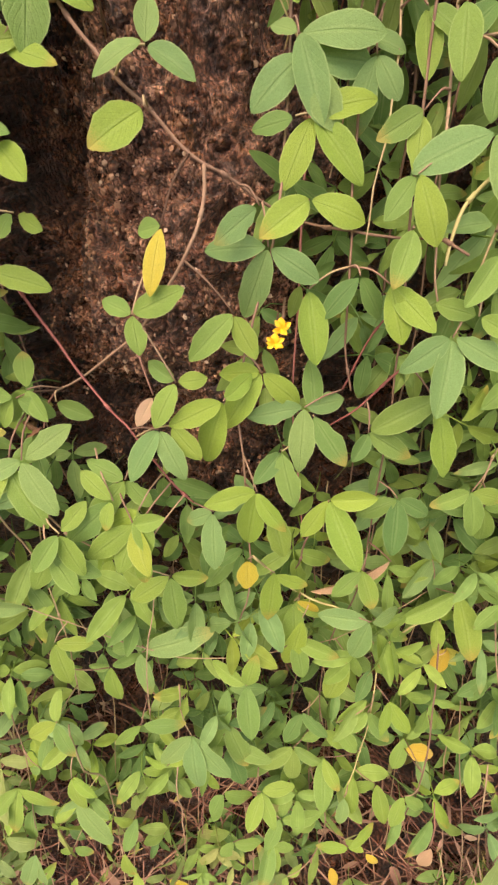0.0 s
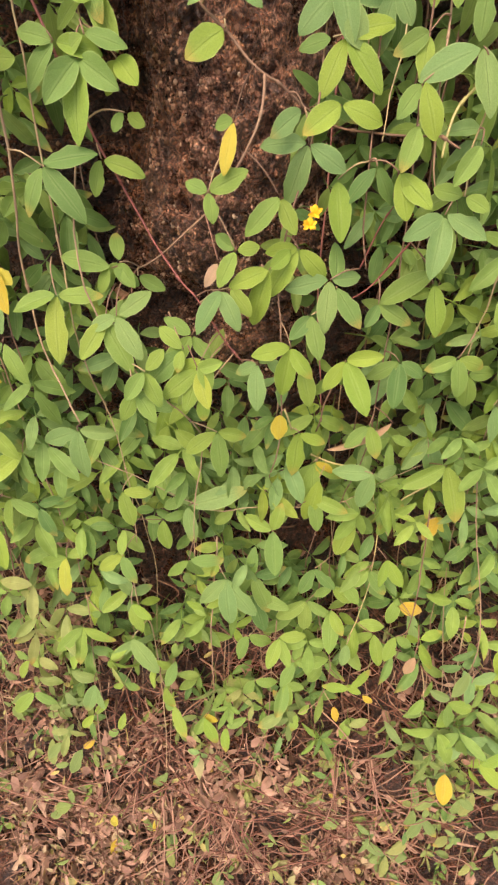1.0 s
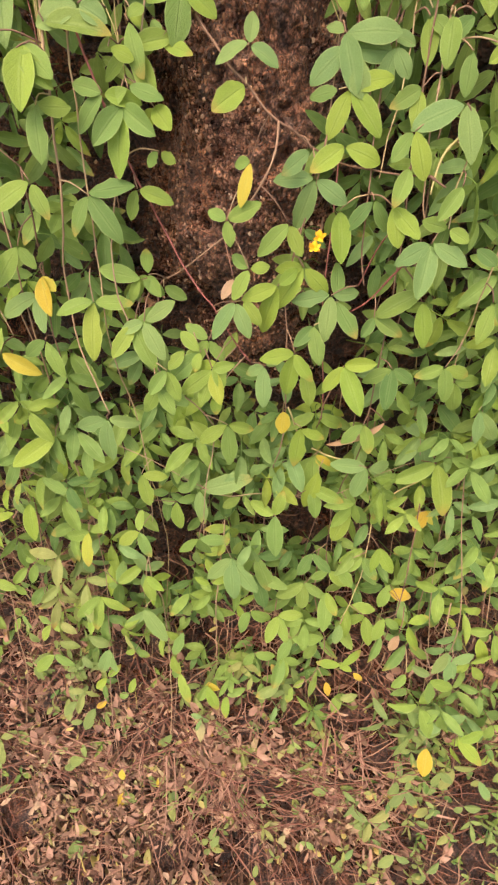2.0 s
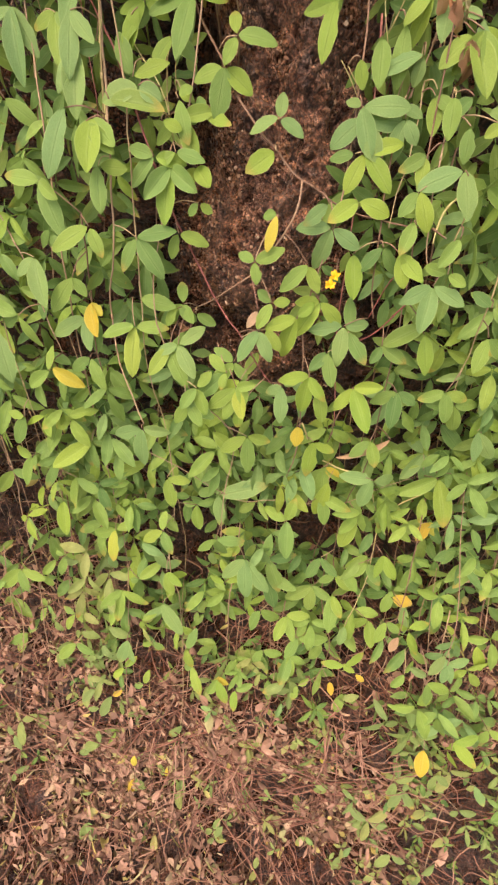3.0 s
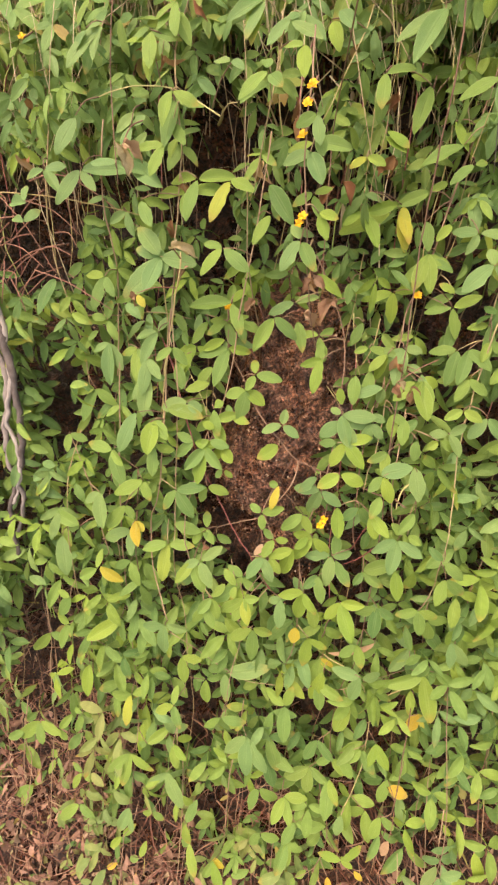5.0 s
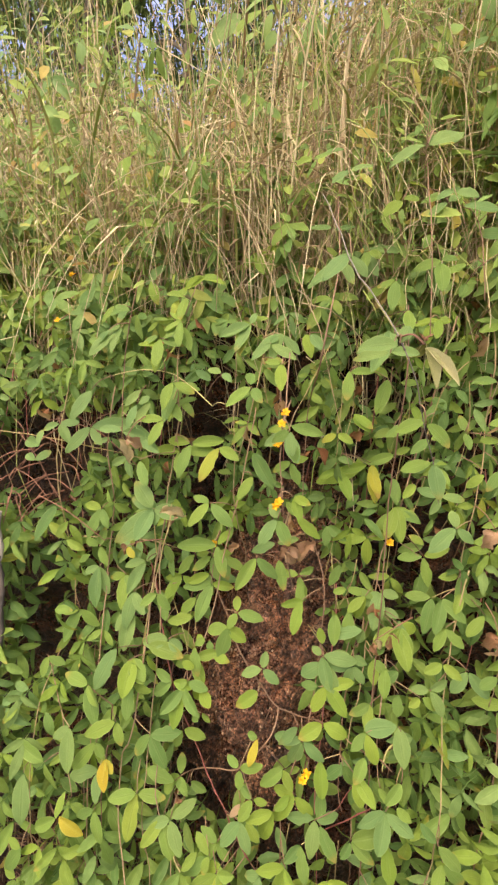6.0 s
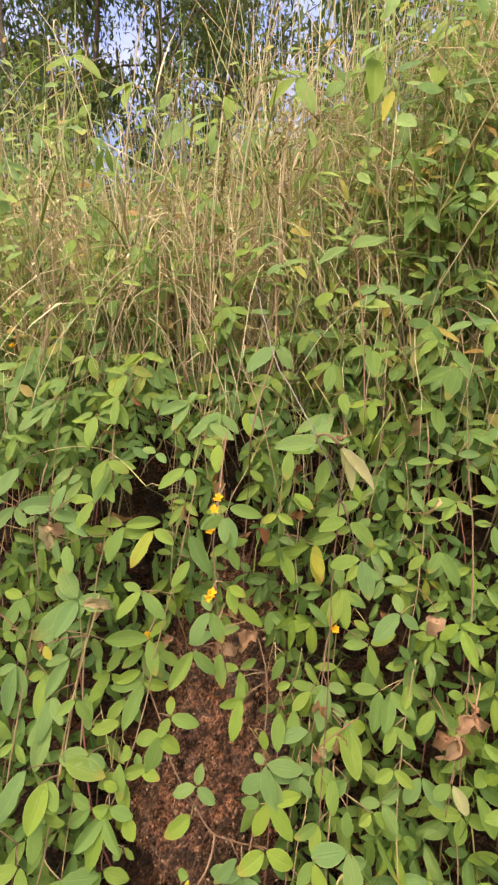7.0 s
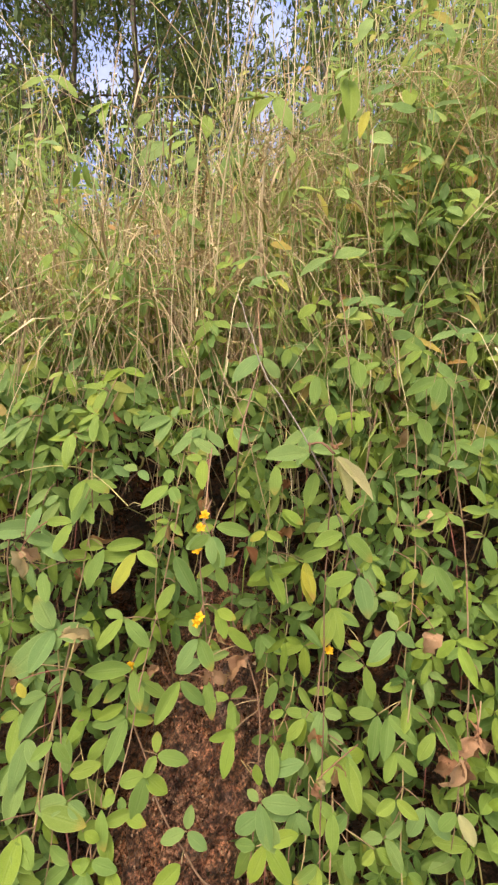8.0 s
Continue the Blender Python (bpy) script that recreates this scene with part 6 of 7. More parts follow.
def sway(k, z):
    """The way in which stem k wanders sideways at height z."""
    return 0.05 * noise.noise((k * 7.3, z * 2.2, 1.7)) + 0.018 * noise.noise((k * 3.1, z * 7, 9.2))


RUNS = ((1.78, 1.24), (1.32, 0.80), (0.90, 0.42), (0.52, 0.24))
runs = {}
COLUMNS = range(-19, 17)
for k in COLUMNS:
    for n, (top, foot) in enumerate(RUNS):
        r = random.Random(k * 10 + n)
        hi, lo = top + r.uniform(-0.04, 0.03), foot + r.uniform(-0.05, 0.05)
        zs = np.linspace(hi, lo, 16)
        deep = r.uniform(-0.04, 0.012)
        if any(bare(0.047 * k + sway(k + n * 50, z), z, 0.012) for z in zs) and n < 2:
            zs = np.linspace(0.925, lo, 6) if n else np.linspace(hi, 1.39, 12)
        pts = [spot(0.047 * k + sway(k + n * 50, z), z, deep + 0.012 * noise.noise((k, z * 9, n))) for z in zs]
        base = pts[0].copy()
        word = r.choice(("thin brown creeper trailing down the earth bank with green leaves", "leafy green creeper hanging over the earth bank", "creeper with small three-part leaves on red earth"))
        ob = begin("creeper", base, word, "creeper", "creepers on the bank")
        soup = Soup()
        soup.add(*tube(pts, 0.0011 if n < 2 else 0.0008, 0.0006, 4))
        child(ob, base, "stem", soup.mesh("stem", STEM if n > 1 else r.choice((STEM, STEM, TAN_STEM, RED_STEM))), Matrix.Translation((0, 0, 0)))
        runs[k, n] = ob, base

fill = random.Random(21)
GRID = 0.0318
inner = {key: Soup() for key in runs}
for layer in range(3):
    z = 0.1
    while z < 1.80:
        pitch = GRID * (0.30 + 0.70 * leaf_size(z)) * (0.92, 1.05, 1.0)[layer]
        x = -0.9 + fill.random() * pitch
        while x < 0.76:
            x += pitch
            if fill.random() > cover(x, z):
                continue
            px, pz = x + fill.uniform(-0.5, 0.5) * pitch, z + fill.uniform(-0.5, 0.5) * pitch
            clump = noise.noise((px * 9, pz * 9, layer * 5.0))
            if clump < (-0.05, -0.10, -0.20)[layer] - 0.15 * (1.1 < pz < 1.5) - 0.10 * (px > 0.12 and pz > 0.8):
                continue
            if bare(px, pz - 0.014, 0.020):
                continue
            off = fill.uniform(*((-0.025, 0.020), (0.008, 0.036), (0.034, 0.062))[layer])
            p = spot(px, pz, off)
            if layer and any((p.x - q.x) ** 2 + (p.z - q.z + 0.010) ** 2 < (0.012 if layer == 1 else 0.021) ** 2 for q in PLACED):
                continue
            k = min(max(round((px - sway(round(px / 0.047), pz)) / 0.047), -19), 16)
            n = min(range(4), key=lambda i: abs(sum(RUNS[i]) / 2 - pz))
            ob, base = runs[k, n]
            side = 1 if fill.random() < 0.5 else -1
            up = 0.55 * max(0.0, min(1.0, (1.15 - pz) / 0.3))
            nrm = Vector((fill.gauss(0, 0.42), -1, fill.uniform(-0.1, 0.9) + up))
            m = place(p, nrm, side * fill.uniform(-12, 66), leaf_size(pz) * fill.uniform(0.70, 1.12)) @ Matrix.Diagonal((0.88, 1.06, 1.0, 1.0) if pz > 1.2 else (0.92, 1.0, 1.0, 1.0))
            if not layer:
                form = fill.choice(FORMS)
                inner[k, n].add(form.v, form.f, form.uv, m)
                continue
            # the middle layer gets more dark leaves, shade put into its colour
            me = fill.choice(fill.choices((LEAVES, PALE_LEAVES, DEEP_LEAVES, LIME_LEAVES), ((34, 14, 46, 6) if layer == 1 else (50, 26, 18, 6)))[0])
            if pz < 0.42 + 0.12 * fill.random() + 0.2 * (px < -0.3) and fill.random() < 0.8:
                me = SAGE_LEAVES[fill.randrange(8)]
            child(ob, base, "leaf", me, m)
        z += pitch
# leaves next to the earth take the dark tone as painted shade
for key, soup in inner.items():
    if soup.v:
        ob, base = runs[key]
        tagged(child(ob, base, "inner_leaves", soup.mesh("inner_leaves", INNER), Matrix.Translation((0, 0, 0))), "inner green leaves close to the earth, shade put into their colour", kind="stuff")


# ---- the bank goes on to both sides ----
def build_far_creepers():
    r = random.Random(90)
    far = Soup()
    for k in range(5200):
        x = 0.74 + 4.2 * r.random() ** 1.5 if k % 2 else -0.9 - 4.2 * r.random() ** 1.5
        z = r.uniform(0.35, 1.80)
        if noise.noise((x * 6, z * 6, 2.0)) < -0.25:
            continue
        p, turn = spot(x, z, r.uniform(-0.01, 0.07)), r.uniform(-85, 85)
        nrm = Vector((r.gauss(0, 0.42), -1, r.uniform(0.0, 1.2)))
        for side in (0, 64, -64):
            ln = r.uniform(0.034, 0.050)
            v, f, uv = blade(ln, ln * 0.4, r.uniform(0.1, 0.5), r.uniform(0.0, 0.6), 0.2, 4, 0.47, 1)
            far.add(v, f, uv, place(p, nrm, turn + side, 1.0))
    tagged(new("creeper_mat", far.mesh("creeper_mat", TOP_LEAF)), "mat of green creeper leaves farther along the earth bank", "creepers", kind="stuff")


build_far_creepers()


# ---- grass on the crest ----
def build_grass():
    r = random.Random(8)
    dry, green = Soup(), Soup()
    for k in range(10500):
        x, y = (r.uniform(-2.0, 1.9) if k < 8300 else r.choice((-1, 1)) * r.uniform(1.9, 4.5)), 0.45 + 2.6 * r.random() ** 1.9
        s = float(np.interp(y, PROFILE_Y, LENGTHS))
        g = land(x, s)[0]
        thick = noise.noise((x * 3, y * 3, 2.0))
        if thick < -0.35 and r.random() < 0.6:
            continue
        h = r.uniform(0.18, 0.58) * (0.60 + 0.55 * min(1, (y - 0.44) / 0.6)) * (1 + 0.5 * thick) * (1.12 + 0.25 * max(-1, min(1, x / 0.5)))
        if r.random() < 0.10:
            h *= 1.6
        if -0.64 < x < -0.36 and y > 0.55:
            h *= 0.70
        a, lean = r.uniform(0, math.tau), abs(r.gauss(0, 0.26))
        nod = r.uniform(0.05, 0.36) if r.random() < 0.30 else 0.0
        out = -0.10 * max(0.0, 0.62 - y) / 0.18
        pts = []
        for i in range(6):
            t = i / 5
            pts.append(g + Vector((math.cos(a) * (lean + nod * t * t) * h * t * t, (math.sin(a) * (lean + nod * t * t) + out) * h * t * t, h * (t - 0.6 * nod * t**4))) + Vector((r.gauss(0, 0.005), r.gauss(0, 0.005), 0)))
        v, f = tube(pts, 0.0007 + 0.0011 * r.random() ** 1.6, 0.0005, 4)
        (dry if r.random() < 0.83 else green).add(v, f)
        for j in range(r.randrange(1, 4)):
            p = pts[r.randrange(0, 5)]
            v, f, uv = blade(r.uniform(0.05, 0.17), r.uniform(0.0018, 0.0046), 0.5, r.uniform(0.2, 2.0), 0.5, 5, 0.4, 1)
            m = Matrix.Translation(p) @ Matrix.Rotation(r.uniform(0, math.tau), 4, "Z") @ Matrix.Rotation(radians(r.uniform(30, 82)), 4, "X")
            (dry if r.random() < 0.60 else green).add(v, f, uv, m)
        if r.random() < 0.24:
            for j in range(9):
                p = pts[5].lerp(pts[4], j / 8)
                v, f, uv = blade(0.012, 0.003, 0.3, 0.3, 0, 2, 0.5, 1)
                dry.add(v, f, uv, Matrix.Translation(p) @ Matrix.Rotation(j * 2.4, 4, "Z") @ Matrix.Rotation(radians(55), 4, "X"))
    for k in range(170):
        x, y = r.uniform(-0.9, 0.8), r.uniform(0.36, 0.52)
        g = land(x, float(np.interp(y, PROFILE_Y, LENGTHS)))[0]
        h, lean, out = r.uniform(0.20, 0.42), r.gauss(0, 0.09), -r.uniform(0.05, 0.11)
        pts = [g + Vector((lean * h * t * t + r.gauss(0, 0.003), out * min(1.0, 2.5 * t) + 0.05 * t, h * t)) for t in np.linspace(0, 1, 8)]
        (dry if r.random() < 0.55 else green).add(*tube(pts, r.uniform(0.0006, 0.0014), 0.0004, 4))
    for k in range(400):
        x, y = (r.uniform(-1.0, 0.85) if k < 330 else r.uniform(-0.02, 0.55)), 0.47 + 0.6 * r.random() ** 1.4
        g = land(x, float(np.interp(y, PROFILE_Y, LENGTHS)))[0]
        p = g + Vector((0, -0.03, r.uniform(*((0.06, 0.44) if k < 330 else (0.24, 0.56))) * (0.6 + 0.4 * min(1, (y - 0.44) / 0.4)) * (1.0 + 0.3 * max(-1, min(1, x / 0.4)))))
        heading = r.uniform(0, math.tau)
        for j in range(r.randrange(6, 18)):
            a, rise, ln = heading + r.gauss(0, 0.9), r.gauss(0.3, 0.5), r.uniform(0.06, 0.20)
            d = Vector((math.cos(a), 0.6 * math.sin(a), rise)).normalized()
            q = p + Vector((r.gauss(0, 0.016), r.gauss(0, 0.016), r.gauss(0, 0.02)))
            limp = r.uniform(0.8, 2.4) * ln
            run = [q + d * (ln * t) + Vector((r.gauss(0, 0.002), r.gauss(0, 0.002), -limp * t * t * 0.8)) for t in np.linspace(0, 1, 6)]
            (dry if r.random() < 0.74 else green).add(*tube(run, r.uniform(0.0005, 0.0010), 0.0004, 3))
    tagged(new("dry_grass", dry.mesh("dry_grass", STRAW)), "tall dry straw-coloured grass with limp tangled blades on the bank", "grass", kind="stuff")
    tagged(new("green_grass", green.mesh("green_grass", GRASS)), "yellow-green grass blades among the dry stalks", "grass", kind="stuff")


build_grass()


# ---- weeds that climb among the grass ----
def weed(x, y, height, seed, size=1.0, low=0.0, lime=0.35, dense=1.0, pale=0.12):
    """An upright weed with three-part leaves up its thin stem."""
    r = random.Random(seed)
    g = land(x, float(np.interp(y, PROFILE_Y, LENGTHS)))[0]
    ob = begin("weed", g, "green climbing weed with broad leaves among dry grass", "weed", "weeds among the grass")
    lean = Vector((r.gauss(0, 0.16), r.gauss(-0.10, 0.10), 0))
    pts = [g + Vector((0, 0, height * t)) + lean * (height * t * t) + Vector((r.gauss(0, 0.006), r.gauss(0, 0.006), 0)) for t in np.linspace(0, 1, 9)]
    soup = Soup()
    soup.add(*tube(bezier(pts, 2), 0.0022, 0.0010, 5))
    child(ob, g, "stem", soup.mesh("stem", TAN_STEM), Matrix.Translation((0, 0, 0)))
    for i in range(int(dense * height / 0.038)):
        t = low + (1 - low) * r.random() ** 0.7
        p = pts[int(t * 8)] + Vector((r.gauss(0, 0.03), -abs(r.gauss(0.02, 0.025)), r.gauss(0, 0.02)))
        me = LEAVES[r.randrange(12)] if r.random() > lime else LIME_LEAVES[r.randrange(5)]
        if r.random() < pale:
            me = PALE_LEAVES[r.randrange(len(PALE_LEAVES))]
        child(ob, g, "leaf", me, place(p, (r.gauss(0, 0.5), -0.75 + r.gauss(0, 0.3), r.uniform(0.4, 1.6)), r.uniform(-110, 110), size * r.uniform(0.6, 1.15)))


wr = random.Random(31)
for k in range(150):
    y = 0.47 + 0.75 * wr.random() ** 1.6
    weed(wr.uniform(-1.0, 0.95), y, wr.uniform(0.10, 0.36) * (1.1 if y > 0.6 else 0.8), 600 + k, wr.uniform(0.55, 0.95))
for k in range(40):
    weed(wr.uniform(0.12, 0.80), wr.uniform(0.58, 0.9), wr.uniform(0.35, 0.66), 700 + k, wr.uniform(0.5, 0.85))


for k in range(9):
    weed(wr.uniform(-1.0, -0.55), wr.uniform(1.1, 1.4), wr.uniform(0.55, 0.78), 800 + k, wr.uniform(0.35, 0.55), 0.62, 0.85, 2.2)
for k in range(5):
    weed(wr.uniform(0.10, 0.5), wr.uniform(0.8, 1.1), wr.uniform(0.6, 0.8), 820 + k, wr.uniform(0.4, 0.65), 0.6, 0.5, 1.8)


for k in range(9):
    weed(wr.uniform(0.10, 0.36), wr.uniform(0.50, 0.62), wr.uniform(0.26, 0.50), 840 + k, wr.uniform(0.9, 1.2), 0.25, 0.1, 0.6, 0.8)
for k in range(16):
    weed(wr.uniform(-0.65, 0.05), wr.uniform(0.48, 0.75), wr.uniform(0.12, 0.34), 860 + k, wr.uniform(0.9, 1.15), 0.3, 0.1, 0.6, 0.7)


# ---- tall dry stalks that stand out of the grass ----
def stalk(x, y, height, thick, lean, seed):
    """One pale grass stalk with joints, clasping dry blades and a drooping seed head."""
    r = random.Random(seed)
    g = land(x, float(np.interp(y, PROFILE_Y, LENGTHS)))[0]
    ob = begin("grass_stalk", g, "tall pale dry grass stalk with a drooping seed head", "grass", "tall stalks on the crest")
    pts = [g + Vector((lean * height * t * t + r.gauss(0, 0.003), -0.03 * t, height * t)) for t in np.linspace(0, 1, 9)]
    soup = Soup()
    soup.add(*tube(bezier(pts, 2), thick, thick * 0.5, 6))
    for i in (2, 4, 6):
        d = (pts[i + 1] - pts[i]).normalized()
        soup.add(*tube([pts[i] - d * 0.004, pts[i], pts[i] + d * 0.004], thick * 1.05, thick * 1.25, 6))
    child(ob, g, "stem", soup.mesh("stem", STRAW), Matrix.Translation((0, 0, 0)))
    for i in (2, 3, 4, 5, 6):
        v, f, uv = blade(r.uniform(0.10, 0.20), r.uniform(0.0022, 0.0036), 0.6, r.uniform(1.2, 2.4), r.uniform(-0.6, 0.6), 8, 0.35, 1)
        soup = Soup()
        soup.add(v, f, uv, Matrix.Translation(pts[i]) @ Matrix.Rotation(r.uniform(0, math.tau), 4, "Z") @ Matrix.Rotation(radians(r.uniform(55, 80)), 4, "X"))
        child(ob, g, "dry_blade", soup.mesh("dry_blade", STRAW), Matrix.Translation((0, 0, 0)))
    soup = Soup()
    for j in range(34):
        p = pts[8].lerp(pts[7], j / 26) + Vector((r.gauss(0, 0.004), r.gauss(0, 0.004), 0))
        v, f, uv = blade(r.uniform(0.014, 0.030), 0.0028, 0.4, r.uniform(0.3, 1.4), 0, 3, 0.5, 1)
        soup.add(v, f, uv, Matrix.Translation(p) @ Matrix.Rotation(j * 2.4, 4, "Z") @ Matrix.Rotation(radians(r.uniform(-10, 60)), 4, "X"))
    child(ob, g, "seed_head", soup.mesh("seed_head", STRAW), Matrix.Translation((0, 0, 0)))


stalk(-0.01, 0.43, 0.62, 0.0040, 0.0, 1)
stalk(-0.78, 1.20, 0.82, 0.0034, 0.04, 2)
stalk(-0.70, 1.10, 0.74, 0.0028, -0.06, 3)
stalk(-0.62, 1.25, 0.90, 0.0032, 0.10, 4)
stalk(-0.20, 1.10, 0.78, 0.0026, 0.12, 5)
stalk(0.42, 0.80, 0.62, 0.0026, 0.08, 6)
stalk(0.60, 0.95, 0.80, 0.0028, -0.05, 7)


# ---- withered leaves caught on the stems ----
def build_withered():
    r = random.Random(52)
    soup = Soup()
    for k in range(80):
        x, z = r.uniform(-0.75, 0.7), r.uniform(1.30, 1.82)
        p = spot(x, z, r.uniform(0.03, 0.07))
        if bare(x, z, 0.02):
            continue
        for j in range(r.randrange(1, 4)):
            ln = r.uniform(0.014, 0.030)
            v, f, uv = blade(ln, ln * r.uniform(0.3, 0.5), r.uniform(0.6, 1.4), r.uniform(0.6, 2.0), r.uniform(-1, 1), 6, 0.48, 2, 0.08, k)
            v = [q + 0.006 * noise.noise_vector(q * 90 + Vector((k, j, 0))) for q in v]
            soup.add(v, f, uv, place(p + Vector((r.gauss(0, 0.006), r.gauss(0, 0.004), r.gauss(0, 0.006))), (r.gauss(0, 0.6), -1, r.uniform(-0.2, 0.9)), r.uniform(-70, 70), 1.0))
    tagged(new("withered_leaves", soup.mesh("withered_leaves", WITHERED)), "curled rust-brown withered leaves caught among the creepers", "dead leaves", kind="stuff")


build_withered()


# ---- bright sky low over the hill ----
def build_backdrop():
    m = bpy.data.materials.new("pale_sky")
    m.use_nodes = True
    n, l = m.node_tree.nodes, m.node_tree.links
    n.remove(n["Principled BSDF"])
    e = n.new("ShaderNodeEmission")
    cloud = ramp(n, [(0.35, (0.16, 0.24, 0.56)), (0.65, (0.28, 0.35, 0.64))])
    l.new(noise_node(n, l, 0.05, 4).outputs["Fac"], cloud.inputs[0])
    l.new(cloud.outputs[0], e.inputs["Color"])
    l.new(e.outputs[0], n["Material Output"].inputs["Surface"])
    ring = [(math.sin(radians(a)) * 145, math.cos(radians(a)) * 145) for a in range(-60, 61, 10)]
    verts = [Vector((x, y, z)) for z in (-2, 300) for x, y in ring]
    k = len(ring)
    faces = [(i, i + 1, k + i + 1, k + i) for i in range(k - 1)]
    tagged(new("backdrop", mesh_of("backdrop", verts, faces, m)), "pale hazy sky behind the trees on the hill", "sky", kind="structure")


build_backdrop()


# ---- trees on the hill ----
def tree(x, y, height, seed, count=5600, spread=1.0, leafy=0.74, name="tree", words="tall tree with dark green drooping leaves on the hill"):
    r = random.Random(seed)
    base = land(x, float(np.interp(y, PROFILE_Y, LENGTHS)))[0] - Vector((0, 0, 0.1))
    ob = begin(name, base, words, name, name + "s on the hill")
    wood, leaves = Soup(), Soup()
    trunk = [base + Vector((0.15 * math.sin(i * 0.8 + seed), 0.15 * math.cos(i + seed), height * i / 9)) for i in range(10)]
    wood.add(*tube(trunk, height * 0.011, 0.02, 7))
    tips = []
    for i in range(22):
        p = trunk[2 + i % 8]
        a = i * 2.4 + r.uniform(-0.4, 0.4)
        ln = spread * r.uniform(0.8, 2.0) * (1.2 - 0.08 * (i % 8))
        end = p + Vector((math.cos(a) * ln, math.sin(a) * ln, r.uniform(-0.2, 0.9)))
        limb = [p.lerp(end, t) + Vector((0, 0, 0.25 * math.sin(math.pi * t))) for t in (0, 0.25, 0.5, 0.75, 1)]
        wood.add(*tube(limb, 0.026, 0.006, 4))
        for t in range(3):
            tips.append(p.lerp(end, r.uniform(0.3, 1.05)) + Vector((r.gauss(0, 0.25), r.gauss(0, 0.25), r.gauss(0, 0.2))))
    for k in range(count):
        c = tips[r.randrange(len(tips))] + Vector((r.gauss(0, 0.19), r.gauss(0, 0.19), r.gauss(0, 0.24))) * min(1.0, 0.4 + 0.6 * spread)
        ln = leafy * r.uniform(0.10, 0.24)
        v, f, uv = blade(ln, ln * 0.34, 0.2, 0.4, 0.2, 2, 0.45, 1)
        leaves.add(v, f, uv, Matrix.Translation(c) @ Matrix.Rotation(r.uniform(0, math.tau), 4, "Z") @ Matrix.Rotation(radians(r.uniform(-120, 20)), 4, "X"))
    child(ob, base, "trunk", wood.mesh("trunk", BARK), Matrix.Translation((0, 0, 0)))
    child(ob, base, "crown", leaves.mesh("crown", TREE_LEAF), Matrix.Translation((0, 0, 0)))


for n, (x, y, h) in enumerate(((-3.9, 7.0, 6.5), (-1.9, 8.0, 7.5), (-2.7, 6.6, 7.0), (0.6, 7.0, 7.2), (1.9, 6.8, 6.8), (3.6, 8.5, 7.0), (-6.5, 10, 8), (-4.9, 8.4, 7.6), (-5.7, 7.2, 7.0), (-7.6, 8.6, 7.5), (-2.3, 9.6, 8.4), (0.0, 12.0, 8.5), (6.5, 11, 8), (-3.2, 12.5, 9.0))):
    tree(x, y, h, 40 + n)
for n, (x, y, h) in enumerate(((-2.6, 4.0, 1.9), (-1.3, 4.6, 1.7), (0.2, 4.4, 2.1), (1.4, 3.9, 2.3), (2.5, 4.4, 2.2), (-0.5, 3.8, 1.3), (-3.6, 4.8, 2.2))):
    tree(x, y, h, 80 + n, 1100, 0.34, 0.62, "bush", "dark leafy bush on the slope behind the grass")


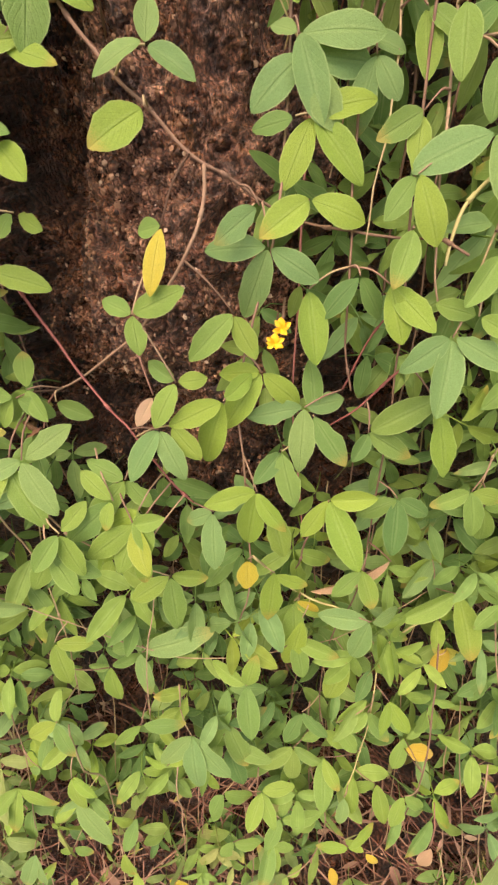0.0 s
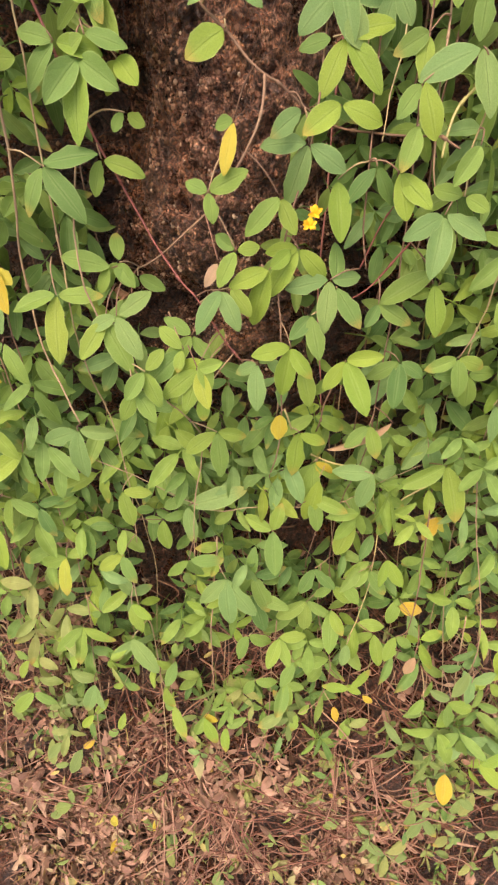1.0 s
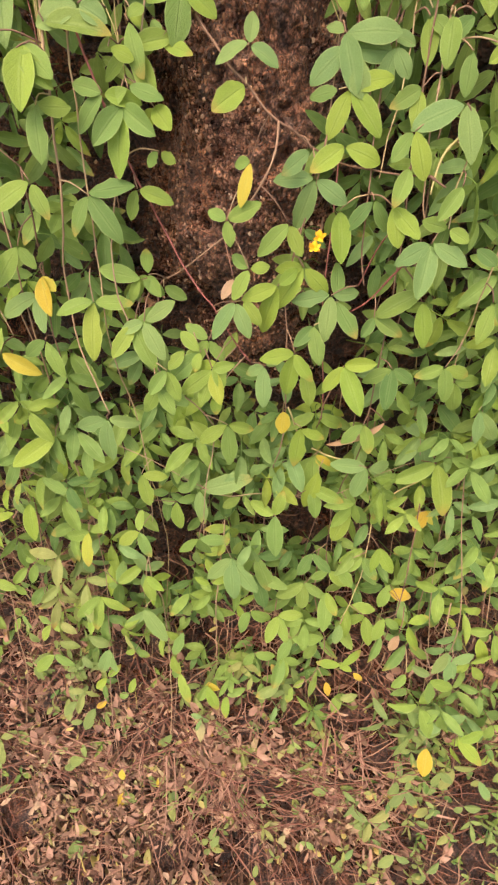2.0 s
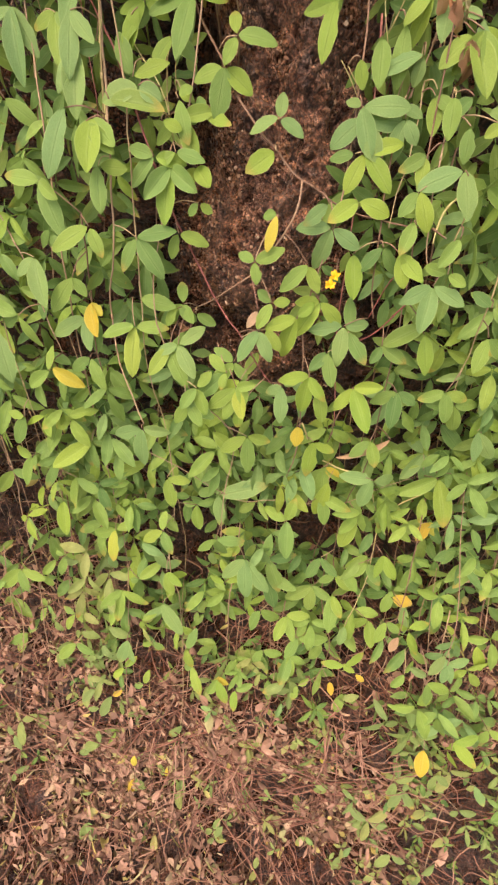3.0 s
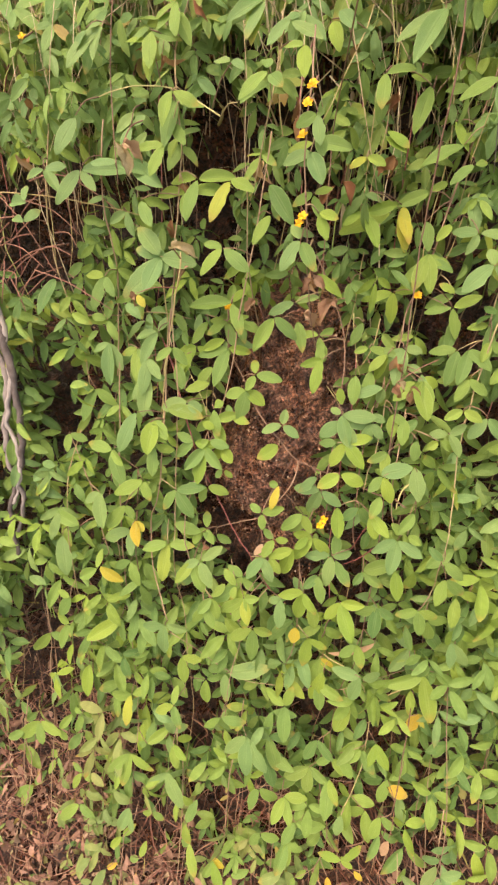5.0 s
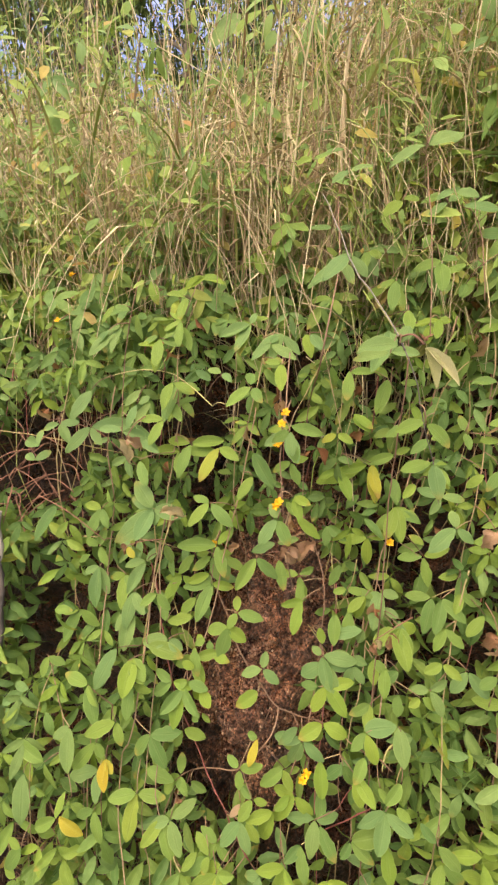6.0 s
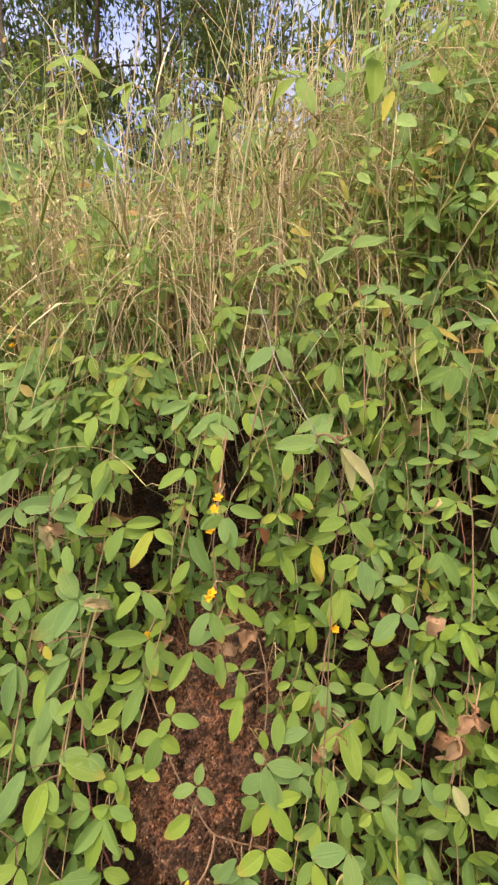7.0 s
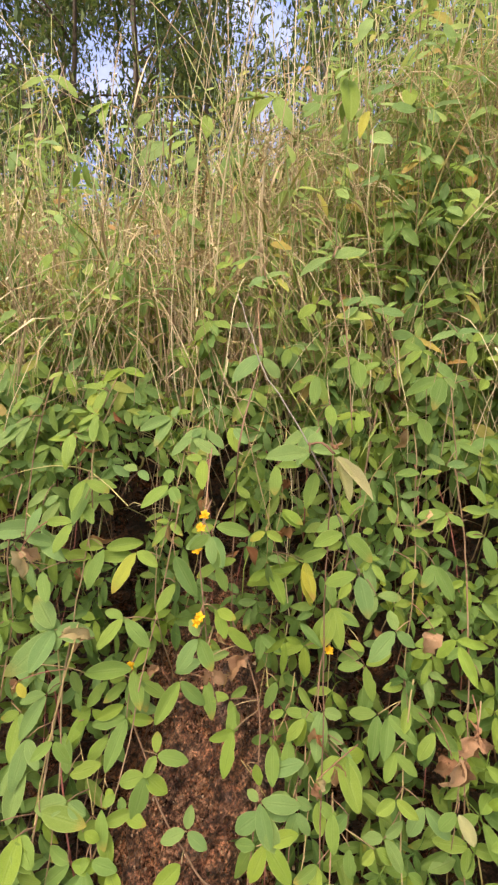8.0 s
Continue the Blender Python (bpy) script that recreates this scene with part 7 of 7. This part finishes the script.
# ---- small herbs in the grass ----
def build_herbs():
    """Countless small pale leaves that have come up between the grass stalks."""
    r = random.Random(66)
    herbs, tops = Soup(), Soup()
    for k in range(2150):
        x, y = (r.uniform(-1.4, 1.2) if k < 1700 else r.uniform(0.02, 1.0)), 0.48 + 1.1 * r.random() ** 1.5
        if noise.noise((x * 4, y * 4, 7.0)) < -0.15 - 0.3 * (x > 0.1):
            continue
        g = land(x, float(np.interp(y, PROFILE_Y, LENGTHS)))[0]
        h = r.uniform(0.08, 0.42) * (1 + 1.15 * max(0.0, min(1.0, x / 0.4)) + 0.7 * (y > 0.75))
        top = g + Vector((r.gauss(0, 0.05), r.gauss(-0.03, 0.05), h))
        herbs.add(*tube([g, g.lerp(top, 0.5) + Vector((r.gauss(0, 0.01), 0, 0.01)), top], 0.0011, 0.0006, 3))
        for j in range(r.randrange(5, 11)):
            p = g.lerp(top, 0.35 + 0.65 * r.random()) + Vector((r.gauss(0, 0.012), r.gauss(-0.006, 0.012), r.gauss(0, 0.008)))
            ln = r.uniform(0.016, 0.036) * (1.4 if x > 0.05 else 1.0)
            v, f, uv = blade(ln, ln * r.uniform(0.34, 0.5), r.uniform(0.1, 0.5), r.uniform(0.0, 0.6), 0.2, 4, 0.47, 1)
            herbs.add(v, f, uv, place(p, (r.gauss(0, 0.6), -0.8, r.uniform(0.2, 1.5)), r.uniform(-150, 150), 1.0))
    for k in range(250):
        x, y = r.uniform(-1.1, 1.0), r.uniform(0.46, 0.62)
        g = land(x, float(np.interp(y, PROFILE_Y, LENGTHS)))[0]
        top = g + Vector((r.gauss(0, 0.03), r.uniform(-0.10, 0.0), 0.02 + 0.17 * r.random() ** 1.8 + 0.10 * max(-0.2, noise.noise((x * 7, 2.0, 0.0)))))
        tops.add(*tube([g, g.lerp(top, 0.5) + Vector((r.gauss(0, 0.01), 0, 0.01)), top], 0.0012, 0.0007, 3))
        for j in range(r.randrange(3, 6)):
            p = g.lerp(top, 0.4 + 0.6 * r.random()) + Vector((r.gauss(0, 0.014), r.gauss(-0.012, 0.012), r.gauss(0, 0.01)))
            turn, nrm = r.uniform(-80, 80), Vector((r.gauss(0, 0.45), -0.9, r.uniform(0.2, 1.3)))
            for side in (0, 64, -64):
                ln = r.uniform(0.026, 0.042)
                v, f, uv = blade(ln, ln * r.uniform(0.36, 0.44), r.uniform(0.1, 0.5), r.uniform(0.0, 0.6), 0.2, 6, 0.47, 1)
                tops.add(v, f, uv, place(p, nrm, turn + side, 1.0))
    tagged(new("creeper_tops", tops.mesh("creeper_tops", TOP_LEAF)), "dense green creeper leaves growing up into the grass", "creepers", kind="stuff")
    tagged(new("herbs", herbs.mesh("herbs", HERB)), "small pale yellow-green herbs between the dry grass stalks", "herbs", kind="stuff")


build_herbs()


# ---- litter at the foot ----
OPEN_SOIL = ((0.03, 0.185, 0.10, 0.05), (0.05, 0.08, 0.09, 0.035), (-0.16, 0.155, 0.05, 0.03), (0.46, 0.19, 0.14, 0.16), (0.22, 0.316, 0.06, 0.04), (-0.50, 0.145, 0.05, 0.035), (0.33, 0.06, 0.06, 0.04))


def strewn(x, z):
    """How thickly the litter lies: thin on the bare patches of soil and towards the right."""
    thick = 0.72 + 1.5 * noise.noise((x * 9, z * 13, 4.0)) + 0.6 * noise.noise((x * 30, z * 36, 8.0))
    if any(((x - cx) / rx) ** 2 + ((z - cz) / rz) ** 2 < 1 + 1.2 * noise.noise((x * 25, z * 25, 1.0)) for cx, cz, rx, rz in OPEN_SOIL):
        thick *= 0.12
    if z > 0.34:
        return 0.8 * (x > 0.27 or x < -0.32) + 0.25
    return thick - max(0.0, 1.7 * (x - 0.10))


def build_litter():
    r = random.Random(12)
    leaves, twigs = Soup(), Soup()
    for k in range(38000):
        z = abs(r.gauss(0.0, 0.22)) if k % 6 else r.uniform(0.34, 0.74)
        x = r.uniform(-0.90, 0.75) + r.gauss(0, 0.12) if k % 7 else r.uniform(-2.6, 2.5)
        if z > 0.74 or r.random() > strewn(x, z):
            continue
        p = bank(x, max(z, 0.001), r.uniform(0.003, 0.03)) if r.random() < 0.8 else Vector((x, -0.25 - abs(r.gauss(0, 0.32)), r.uniform(0.012, 0.03)))
        ln = 0.008 + 0.024 * r.random() ** 1.7
        slim = k % 3 == 0
        v, f, uv = blade(ln * (1.7 if slim else 1.0), ln * (r.uniform(0.07, 0.14) if slim else r.uniform(0.2, 0.62)), r.uniform(-0.6, 1.2), r.uniform(-1.0, 2.0), r.uniform(-1.6, 1.6), 5, 0.48, 1, 0.05, k)
        n = Vector((r.gauss(0, 0.6), -0.8, 0.7 + r.gauss(0, 0.5)))
        leaves.add(v, f, uv, place(p, n, r.uniform(0, 360), 1.0))
    for k in range(1300):
        z, x = r.uniform(0.0, 0.55), r.uniform(-0.95, 0.8)
        lean, ln = r.gauss(0, 0.9), 0.04 + 0.20 * r.random() ** 1.8
        if z < 0.30:
            lean *= 1.6
        if r.random() < 1.6 * (x - 0.30) or (strewn(x, z) < 0.2 and r.random() < 0.55):
            continue
        rise = r.uniform(0.0, 0.035)
        pts = [bank(x + lean * ln * t + 0.026 * math.sin(5 * t + k) + 0.012 * math.sin(11 * t + 2 * k), max(0.001, z - ln * t * 0.6 + 0.012 * math.sin(6 * t + 3 * k)), 0.004 + rise * math.sin(math.pi * t) + 0.006 * r.random()) for t in (0, 0.14, 0.28, 0.42, 0.56, 0.7, 0.85, 1)]
        twigs.add(*tube(bezier(pts, 2), 0.0007 + 0.0012 * r.random() ** 2, 0.0005, 4))
    for cx, cz in ((-0.04, 0.25), (-0.05, 0.23), (0.14, 0.34), (-0.22, 0.26)):
        for k in range(11):
            x, side, ln = cx + r.gauss(0, 0.035), r.gauss(0, 0.55), r.uniform(0.10, 0.24)
            rise = r.uniform(0.01, 0.04)
            pts = [bank(x + side * ln * t + 0.008 * math.sin(4 * t + k), max(0.002, cz - ln * t), 0.012 + rise * math.sin(math.pi * (0.2 + 0.8 * t))) for t in (0, 0.2, 0.4, 0.6, 0.8, 1)]
            twigs.add(*tube(pts, r.uniform(0.0009, 0.0016), 0.0006, 4))
    tagged(new("leaf_litter", leaves.mesh("leaf_litter", DRY_LEAF)), "dry pinkish-brown fallen leaves on the foot of the bank", "leaf litter", kind="stuff")
    tagged(new("dead_stems", twigs.mesh("dead_stems", TWIG)), "thin dead reddish stems tangled over the leaf litter", "dead stems", kind="stuff")


build_litter()
